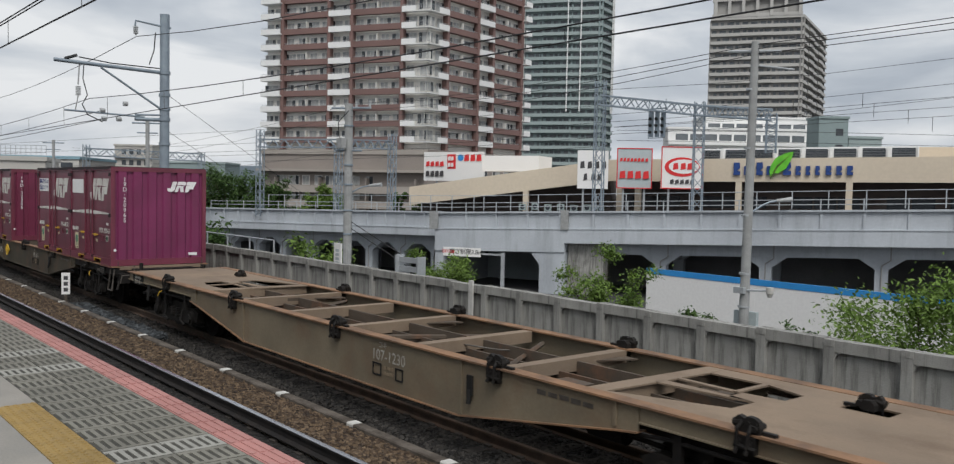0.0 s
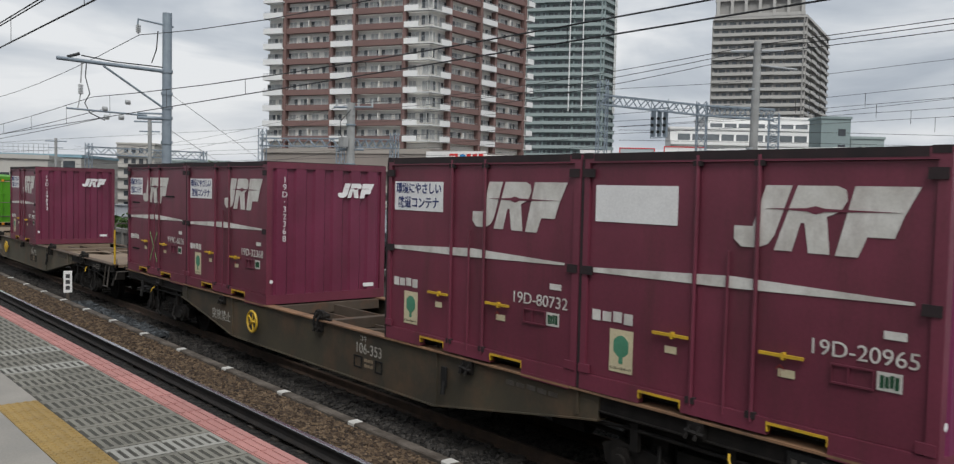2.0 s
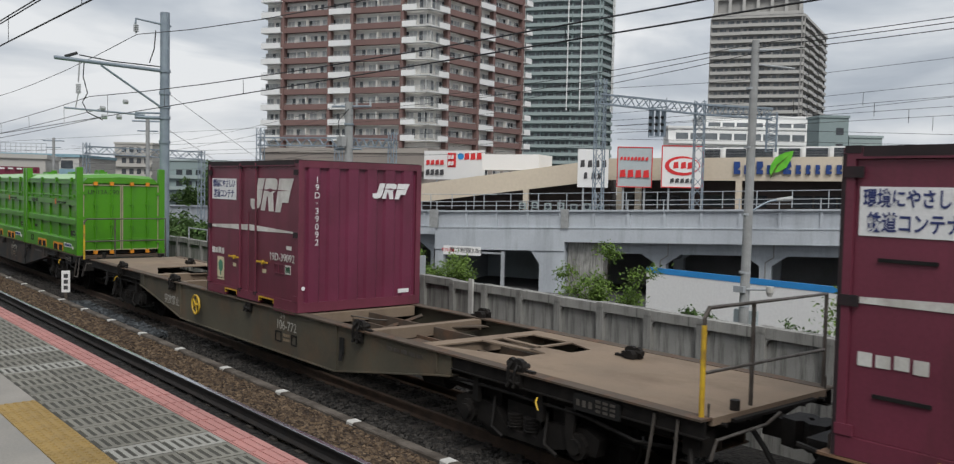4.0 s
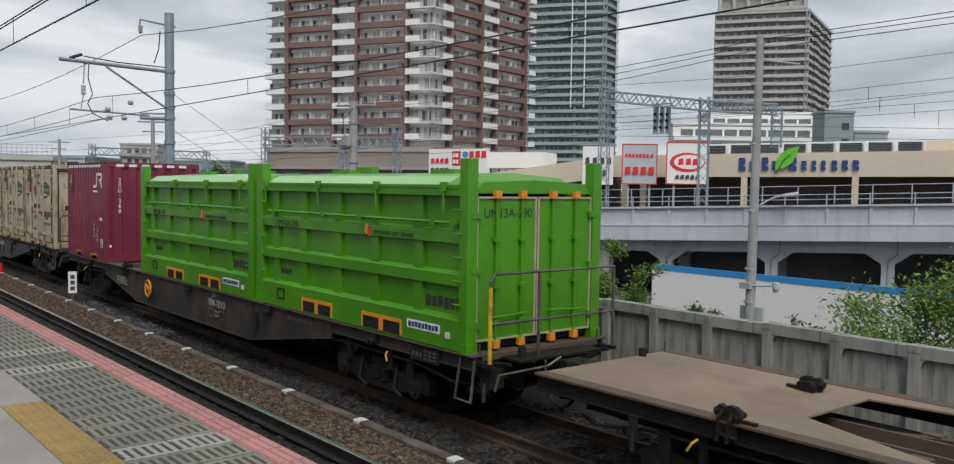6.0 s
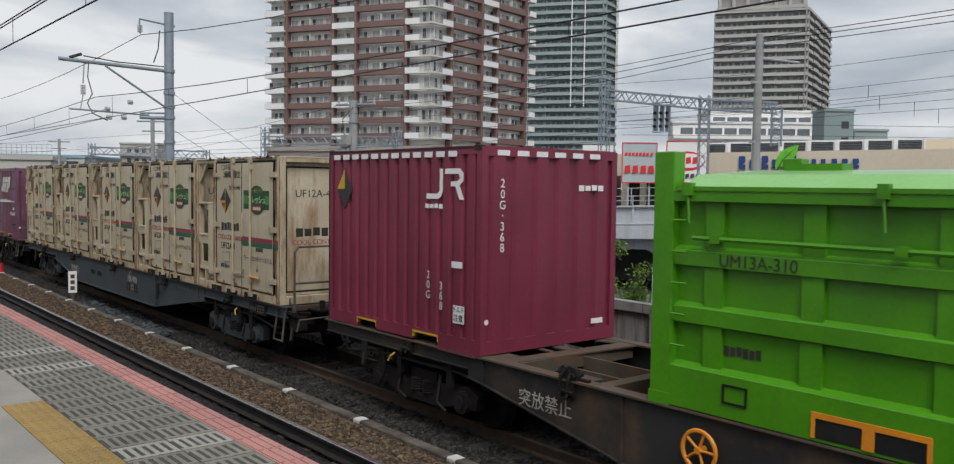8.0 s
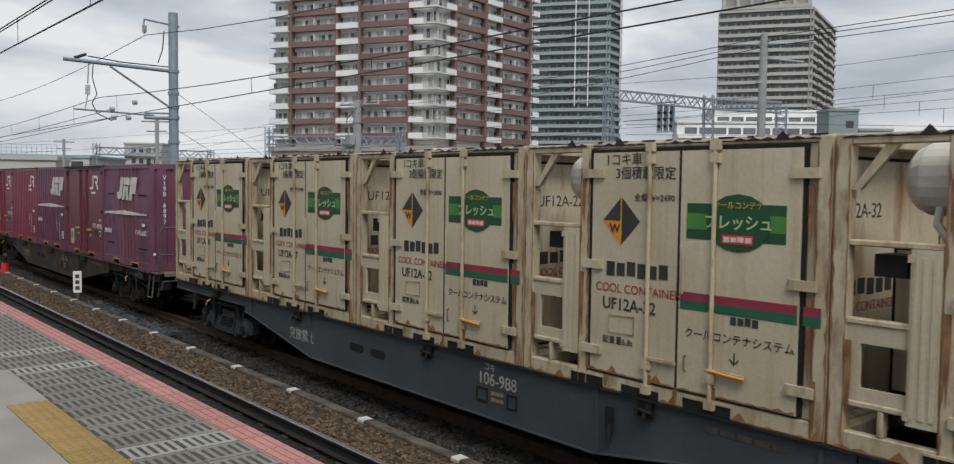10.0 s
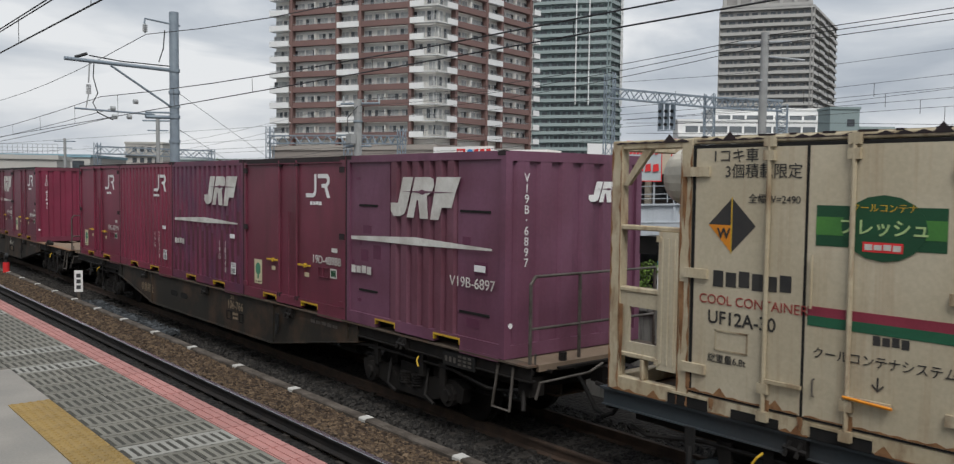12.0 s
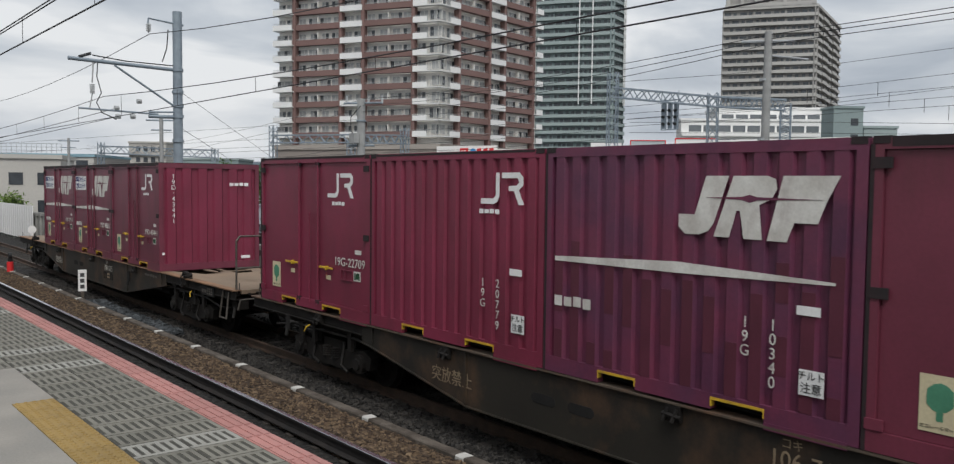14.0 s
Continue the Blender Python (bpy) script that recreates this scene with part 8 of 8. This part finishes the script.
        if k == 2 and s < 0:
            # one wide opening that narrows towards the end of the wagon
            polys = (polys, polys, (((6.85, -q), (7.16, -q), (7.16, q), (6.85, q)), ((5.30, q), (5.30, 0.98), (6.85, 0.45), (6.85, q))),
                     polys, (((5.40, -0.95), (5.40, -q), (6.85, -q), (6.85, -0.75)),), (((5.05, -0.3), (5.34, -0.3), (5.36, 0.3), (5.05, 0.3)),))[i]
        for poly in polys:
            prism(bm, [(s * x, s * y) for x, y in poly], "z", 0.958, 0.978)
        if i == 0:
            xa, xb = sorted((s * (E - 0.05), s * E))
            box(bm, xa, xb, -W + 0.15, W - 0.15, 0.90, 0.957)
    for s in (-1, 1):
        for i in range(6):
            kid("deck_plate", ob, deck, ("plate", s, E, i, k), lambda bm, s=s, i=i: plate(bm, s, i), None, "flat dusty deck plate")
        for y in (-1.08, 1.08):
            kid("corner_hook", ob, "steel_worn", ("chk", s, y, E), lambda bm, y=y, s=s: line(bm, [(s * (E - 0.03), y, 0.975), (s * (E - 0.03), y, 1.10), (s * (E - 0.03), y * 0.995, 1.115)], 0.012, 6))
        xa, xb = sorted((s * 5.6, s * 9.2))
        # dark plate added below the deck openings to stand for their shade
        kbox("bolster_plate", ob, "steel_dark", (xa, xb, -0.95, 0.95, 0.64, 0.70))
        for j, (px, py) in enumerate(((5.7, -0.55), (6.05, -0.4), (6.3, 0.4), (5.8, 0.45))):
            kid("brake_linkage", ob, "beam", ("bkl", s, j), lambda bm, px=px, py=py, s=s: (box(bm, s * px - 0.09, s * px + 0.09, s * py - 0.06, s * py + 0.06, 0.70, 0.86), rod(bm, (s * (px - 0.3), s * py, 0.84), (s * (px + 0.35), s * (py + 0.1), 0.80), 0.025, 6)))
    for x in (-5.2, -3.74, -1.87, 0.0, 1.87, 3.74, 5.2):
        kbox("cross_beam", ob, "deck" if tone in ("brown", "moss") else "beam", (x - 0.09, x + 0.09, -W + 0.15, W - 0.15, 0.80, 0.966))
    for a, b in ((-5.2, -3.74), (-3.74, -1.87), (-1.87, 0), (0, 1.87), (1.87, 3.74), (3.74, 5.2)):
        kbox("stringer", ob, "beam", (a + 0.095, b - 0.095, 0.08, 0.12, 0.55, 0.93))
    for y in (-0.62, -0.70, -0.78, 0.30):
        kid("thin_pipe", ob, "beam", ("tp", y), lambda bm, y=y: line(bm, [(-5.0, y, 0.80), (-1.0, y - 0.01, 0.79), (2.0, y + 0.03, 0.79), (5.0, y, 0.78)], 0.014, 6))
    kid("slack_cable", ob, "steel_worn", "slack", lambda bm: line(bm, [(1.9, -0.3, 0.90), (2.4, 0.0, 0.86), (2.8, 0.25, 0.88), (3.3, 0.2, 0.82), (3.6, 0.5, 0.86)], 0.012, 6))
    for x in (4.45, -4.45):
        kid("bracket_plate", ob, "beam", ("brp", x), lambda bm, x=x: prism(bm, [(x - 0.22, 0.87), (x - 0.22, 0.84), (x - 0.03, 0.84), (x - 0.03, 0.5), (x + 0.03, 0.5), (x + 0.03, 0.84), (x + 0.22, 0.84), (x + 0.22, 0.87)], "y", -0.80, -0.50))
    for i, xx in enumerate((-2.7, 1.0, 2.9)):
        kid("diagonal_brace", ob, "beam", ("dg", i), lambda bm, xx=xx, i=i: rod(bm, (xx - 0.6, -0.95 if i % 2 else 0.95, 0.84), (xx + 0.6, 0.95 if i % 2 else -0.95, 0.84), 0.04, 5))
    for y in (0.42, -0.42, -0.50):
        kid("brake_pipe", ob, "steel_dark", ("bp", y), lambda bm, y=y: line(bm, [(-9.4, y, 0.78), (-2, y, 0.72), (3, y + 0.05, 0.72), (9.4, y, 0.78)], 0.03))
    kid("air_tank", ob, "steel_dark", "tank", lambda bm: (rod(bm, (-1.6, 0.62, 0.5), (-0.4, 0.62, 0.5), 0.18, 12), box(bm, 0.4, 1.2, 0.45, 0.8, 0.4, 0.7)))
    # container fasteners at the middle of each slot; open ones stand above the flange
    def claw(bm):
        box(bm, -0.09, 0.09, -0.025, 0.05, -0.17, -0.01)
        for d in (-0.06, 0.05):
            rod(bm, (d, -0.02, -0.04), (d - 0.03, -0.06, -0.17), 0.02, 6)
        rod(bm, (-0.11, -0.035, -0.10), (0.11, -0.04, -0.115), 0.024, 6)

    def lock(bm):
        prism(bm, [(-0.12, 0.0), (0.12, 0.0), (0.13, 0.06), (0.115, 0.12), (0.07, 0.145), (0.0, 0.15), (-0.03, 0.125), (-0.09, 0.15), (-0.125, 0.12), (-0.13, 0.05)], "y", -0.01, 0.05)
        prism(bm, [(-0.09, 0.0), (0.05, 0.0), (0.06, 0.05), (0.03, 0.10), (-0.05, 0.105), (-0.09, 0.06)], "y", 0.05, 0.14)
        rod(bm, (-0.15, 0.02, 0.07), (-0.05, 0.02, 0.09), 0.04, 10)
        rod(bm, (0.08, -0.04, 0.05), (0.08, 0.13, 0.06), 0.032, 10)
        box(bm, 0.12, 0.26, 0.03, 0.08, 0.0, 0.03)
        line(bm, [(-0.04, -0.02, 0.10), (-0.07, -0.06, 0.04), (-0.08, -0.06, -0.10)], 0.018, 6)
        line(bm, [(0.05, -0.02, 0.08), (0.05, -0.06, 0.02), (0.03, -0.07, -0.13)], 0.018, 6)
        for dx in (-0.08, 0.02, 0.09):
            rod(bm, (dx, -0.02, 0.09), (dx, -0.01, 0.09), 0.016, 6)
    bare = {0: (1, 2, 3, 4, 5), 1: (3,), 2: (1, 2, 4, 5), 3: (4,), 6: (1, 5)}.get(k, ())
    for n in (1, 2, 3, 4, 5):
        x = 9.33 - 3.737 * (n - 1) - 1.868
        if n == 4 and k == 3:
            x -= 0.35
        if n in (1, 5):
            x += -0.3 if n == 1 else 0.3
        for s in (-1, 1):
            m = pose(x, -W - 0.01, 0.965) if s < 0 else pose(x, W + 0.01, 0.965, 0, 0, 180)
            if s > 0 and n in bare and n in (1, 5):
                m = pose(7.40 if n == 1 else -7.40, 0.62, 0.965, 0, 0, 180)
            else:
                kid("lock_claw", ob, "steel_dark", "claw", claw, m)
            if n in bare:
                kid("container_lock", ob, "steel_dark", "lock", lock, m @ Matrix.Translation((0, 0, 0.02)), "black greasy container lock")
        if n in bare and n not in (1, 5):
            kid("lock_shaft", ob, "beam", ("shaft", n), lambda bm, x=x: (rod(bm, (x, -W + 0.1, 0.90), (x, W - 0.1, 0.90), 0.035, 6), box(bm, x - 0.16, x + 0.10, -0.15, 0.12, 0.87, 0.93), prism(bm, [(x - 0.2, 0.10), (x - 0.05, 0.10), (x + 0.35, W - 0.2), (x + 0.15, W - 0.2)], "z", 0.88, 0.90)))
    for x in (3.25, -8.3):
        kid("slot_bracket", ob, "black", ("slotb", x), lambda bm, x=x: (box(bm, x - 0.05, x + 0.05, -W - 0.03, -W + 0.0, 0.55, 0.80), rod(bm, (x, -W - 0.02, 0.62), (x + 0.02, -W - 0.05, 0.45), 0.03, 6)))
    # ends: coupler, hoses, steps, rail
    for s in (-1, 1):
        t = Matrix.Rotation(0 if s > 0 else math.pi, 4, "Z")
        kid("coupler", ob, "steel_dark", "coupler", lambda bm: (box(bm, 9.7, 9.95, -0.10, 0.10, 0.66, 0.86), prism(bm, [(9.95, -0.16), (10.12, -0.2), (10.2, -0.06), (10.13, 0.02), (10.2, 0.12), (10.1, 0.2), (9.95, 0.16)], "z", 0.62, 0.90)), t)
        for y in (0.36, -0.38):
            kid("hose", ob, "black", ("hose", y), lambda bm, y=y: line(bm, [(9.75, y, 0.78), (9.9, y, 0.62), (10.05, y, 0.42), (10.2, y + 0.03, 0.36)], 0.028, 8), t)
        kid("uncoupling_lever", ob, "steel_worn", "lever", lambda bm: line(bm, [(9.82, -1.15, 0.60), (9.86, -1.12, 0.80), (9.86, -0.3, 0.82), (9.9, -0.1, 0.92)], 0.018), t)
        kid("step", ob, "steel_worn", "step", lambda bm: line(bm, [(9.46, -1.18, 0.92), (9.46, -1.24, 0.40), (9.14, -1.24, 0.40), (9.18, -1.18, 0.92)], 0.02, 6), t, "bare bent step iron")
        bogie(ob, s * 7.1, "sill_blue" if tone == "blue" else "steel_dark")
    if railing:
        kid("end_railing", ob, "steel_worn", "rail", lambda bm: (line(bm, [(9.68, -1.12, 0.90), (9.68, -1.12, 1.93), (9.68, -1.05, 2.02), (9.68, 1.12, 2.02), (9.68, 1.12, 0.90)], 0.022, 8), line(bm, [(9.68, -1.12, 1.40), (9.68, 1.12, 1.40)], 0.018, 8), rod(bm, (9.68, -0.3, 0.92), (9.68, -0.3, 2.02), 0.022, 8)))
        for y in (-1.12, 1.12):
            kbox("railing_foot", ob, "steel_dark", (9.38, 9.72, y - 0.04, y + 0.04, 0.86, 0.91))
        if k in (2, 3):
            kid("railing_post", ob, "yellow", "ypost", lambda bm: rod(bm, (9.68, -1.12, 0.91), (9.68, -1.12, 1.86), 0.026, 8), None, "yellow-painted railing post")
    # hand brake wheel and lettering
    if k in (1, 2, 3):
        def hw(bm):
            torus(bm, (0, 0, 0), 0.185, 0.022, "y", 24, 6)
            for i in range(5):
                a = i * math.tau / 5
                rod(bm, (0, 0, 0), (0.18 * math.cos(a), 0, 0.18 * math.sin(a)), 0.014, 6)
            rod(bm, (0, -0.03, 0), (0, 0.08, 0), 0.035, 8)
        kid("brake_wheel", ob, "yellow" if k < 3 else "orange", "hw", hw, pose(-2.32, -W - 0.075, 0.65), "yellow spoked hand brake wheel")
    yl = -W + 0.018
    def dark_ring(x0, x1, z0, z1):
        kid("plate_frame", ob, "black" if tone != "dark" else "steel_worn", ("pf", x0), lambda bm: [box(bm, *r) for r in ((x0, x1, yl - 0.012, yl, z0, z0 + 0.02), (x0, x1, yl - 0.012, yl, z1 - 0.02, z1), (x0, x0 + 0.02, yl - 0.012, yl, z0, z1), (x1 - 0.02, x1, yl - 0.012, yl, z0, z1))])
    lettering("コキ", 0.11, "ink_brown" if k == 5 else "ink_grey", ob, pose(1.25, yl - 0.004, 0.86))
    lettering(number, 0.22, "ink_brown" if k == 5 else "ink_grey", ob, pose(1.39, yl - 0.004, 0.71))
    dark_ring(1.0, 1.22, 0.42, 0.60)
    dark_ring(1.58, 1.76, 0.42, 0.60)
    bars(ob, "ink_brown", 1.27, 1.52, 0.53, 0.58, 3, yl - 0.004)
    bars(ob, "ink_brown", 1.27, 1.52, 0.45, 0.50, 3, yl - 0.004)
    if k > 0:
        lettering("突放禁止", 0.22, "ink_brown" if k == 5 else "ink_grey", ob, pose({3: -4.5, 4: -3.65, 5: -3.65}.get(k, -3.88), yl - 0.004, 0.62 if k == 3 else 0.55))
    # flat black shapes stand for the shade inside the sill slots
    for x in (-1.9, -1.3) if k > 3 else ():
        kid("sill_slot", ob, "black", ("slot", x), lambda bm, x=x: prism(bm, [(x - 0.2, 0.60), (x - 0.16, 0.56), (x + 0.16, 0.56), (x + 0.2, 0.60), (x + 0.2, 0.64), (x + 0.16, 0.68), (x - 0.16, 0.68), (x - 0.2, 0.64)], "y", yl - 0.003, yl + 0.002))
    bars(ob, "steel_worn", 4.4, 5.3, 0.80, 0.86, 5, yl - 0.004)
    kbox("data_plate", ob, "black", (8.1, 8.75, yl - 0.03, yl, 0.74, 0.92))
    kid("plate_text", ob, "steel_worn", "ptx", lambda bm: [box(bm, 8.42 + 0.1 * i, 8.49 + 0.1 * i, yl - 0.033, yl - 0.03, z, z + 0.03) for i in range(3) for z in (0.77, 0.82, 0.87)] + [box(bm, 8.14 + 0.09 * i, 8.19 + 0.09 * i, yl - 0.033, yl - 0.03, 0.79, 0.86) for i in range(3)])
    if k == 0:
        kbox("weight_plate", ob, "black", (-9.45, -8.76, yl - 0.01, yl, 0.73, 0.94))
        lettering("荷重 40.7t", 0.10, "ink_grey", ob, pose(-9.1, yl - 0.013, 0.885))
        lettering("自重 18.6t", 0.10, "ink_grey", ob, pose(-9.1, yl - 0.013, 0.785))
    if tail:
        for y in (-0.75, 0.75):
            kid("tail_disc", ob, "decal_clean", ("tail", y), lambda bm, y=y: (rod(bm, (-9.84, y, 1.2), (-9.80, y, 1.2), 0.15, 16), box(bm, -9.83, -9.80, y - 0.03, y + 0.03, 0.97, 1.1)), None, "white tail marker disc")
    RIDING.append((ob, xc, 0.0))
    return ob


wagon(0, "brown", "107-1230", False)
wagon(1, "olive", "106-353", False)
wagon(2, "moss", "106-772")
wagon(3, "dark", "104-1010")
wagon(4, "blue", "106-988")
wagon(5, "grey", "106-766")
wagon(6, "grey", "106-515", tail=True)


def slot(k, n):
    return 17.43 - 20.36 * k + 9.33 - 3.737 * (n - 1)


PL = "maroon steel container with white emblem"
container(slot(1, 1), "19D-20965", "purple", sign="blank", label=PL + " and blank panel", end_paint="magenta")
container(slot(1, 2), "19D-80732", "purple", label=PL + " and notice panel", end_paint="plum")
container(slot(1, 4), "19D-32368", "purple", label=PL + " and notice panel", end_paint="plum")
container(slot(1, 5), "V19C-6026", "purple", label=PL + " and a green chalk cross", end_paint="plum", chalk=True, tree=False, shift=-0.84)
container(slot(2, 3), "19D-39092", "purple", label=PL + " and notice panel", end_paint="plum")
green_container(slot(3, 1), "UM13A-290")
green_container(slot(3, 1) - 6.24, "UM13A-310")
red_box = container(slot(3, 5), "20G-368", "wine", "ribs", "square", None, "wine-red ribbed railway container with white roof stripe", "wine", "decal_clean", False, "square", False, True)
red_box.scale.z = 1.035
for i in range(12):
    flat(red_box, "decal_clean", rect(-1.70 + i * 0.262, -1.52 + i * 0.262, 2.385, 2.455), -CW / 2 - 0.0065, "roof_stripe", "white dashed stripe under the roof")
for i in range(6):
    flat_end(red_box, "decal_clean", rect(-0.98 + i * 0.33, -0.78 + i * 0.33, 2.40, 2.465), CL / 2 + 0.004, "roof_stripe", "white dashed stripe under the roof")
for poly, ink in (([(-1.60, 1.96), (-1.38, 2.25), (-1.38, 1.96)], "yellow"), ([(-1.38, 1.96), (-1.38, 2.25), (-1.16, 1.96)], "decal_black"), ([(-1.60, 1.96), (-1.16, 1.96), (-1.38, 1.67)], "decal_black")):
    flat(red_box, ink, poly, -CW / 2 - 0.0085, "diamond_mark", "black and yellow diamond")
for i, n in enumerate(("UF12A-4", "UF12A-32", "UF12A-22", "UF12A-27", "UF12A-30")):
    reefer(slot(4, i + 1) + (0.05 if i < 3 else 0.0), n)
container(slot(5, 1), "V19B-6897", "faded", "mixed", "slant", None, "faded violet ventilated container with ribbed door and white emblem", "faded", tree=False)
container(slot(5, 2), "19D-48988", "purple", "doors", "square", None, "dark maroon railway container with plain doors and square emblem", "wine", "decal_clean")
container(slot(5, 3), "19G-10340", "patchy", "ribs", "slant", None, "patchy purple ribbed railway container with white emblem", "patchy", vertical=True)
container(slot(5, 4), "19G-20779", "wine", "ribs", "square", None, "wine-red ribbed railway container with square emblem", "wine", "decal_clean", vertical=True)
container(slot(5, 5), "19G-22709", "wine", "doors", "square", None, "wine-red railway container with plain doors and square emblem", "wine", "decal_clean")
container(slot(6, 2), "19D-43441", "purple", "doors", "square", None, "maroon railway container with plain doors and square emblem", "wine", "decal_clean", end_mark="square")
container(slot(6, 3), "19D-40287", "purple", label=PL + " and notice panel")
container(slot(6, 4), "19D-27731", "purple", label=PL + " and notice panel")


# ---------- the way of the train ----------
def train_at(t):
    ts, ss = [a for a, _ in TRAIN_S], [b for _, b in TRAIN_S]
    i = max(0, min(len(ts) - 2, next((j for j in range(len(ts) - 1) if t <= ts[j + 1]), len(ts) - 2)))

    def slope(j):
        a, b = max(0, j - 1), min(len(ts) - 1, j + 1)
        return (ss[b] - ss[a]) / (ts[b] - ts[a])
    d = ts[i + 1] - ts[i]
    u = (t - ts[i]) / d
    return ((2 * u ** 3 - 3 * u ** 2 + 1) * ss[i] + (u ** 3 - 2 * u ** 2 + u) * d * slope(i) + (-2 * u ** 3 + 3 * u ** 2) * ss[i + 1] + (u ** 3 - u ** 2) * d * slope(i + 1))


def motions():
    times = [i * 0.5 for i in range(29)]
    track = [(t, train_at(t)) for t in times]
    for ob, x, z in RIDING:
        walk(ob, [(t, pose(x + s, RAIL_Y, z)) for t, s in track])
    steps, last = [], -1e9
    for f in range(int(14 * FPS) + 1):
        s = train_at(f / FPS)
        if s - last > 0.42 or f == 14 * FPS:
            steps.append((f / FPS, s))
            last = s
    for wh, a in WHEELS:
        walk(wh, [(t, pose(a, 0, 0.287) @ Matrix.Rotation(s / 0.405, 4, "Y")) for t, s in steps])


motions()
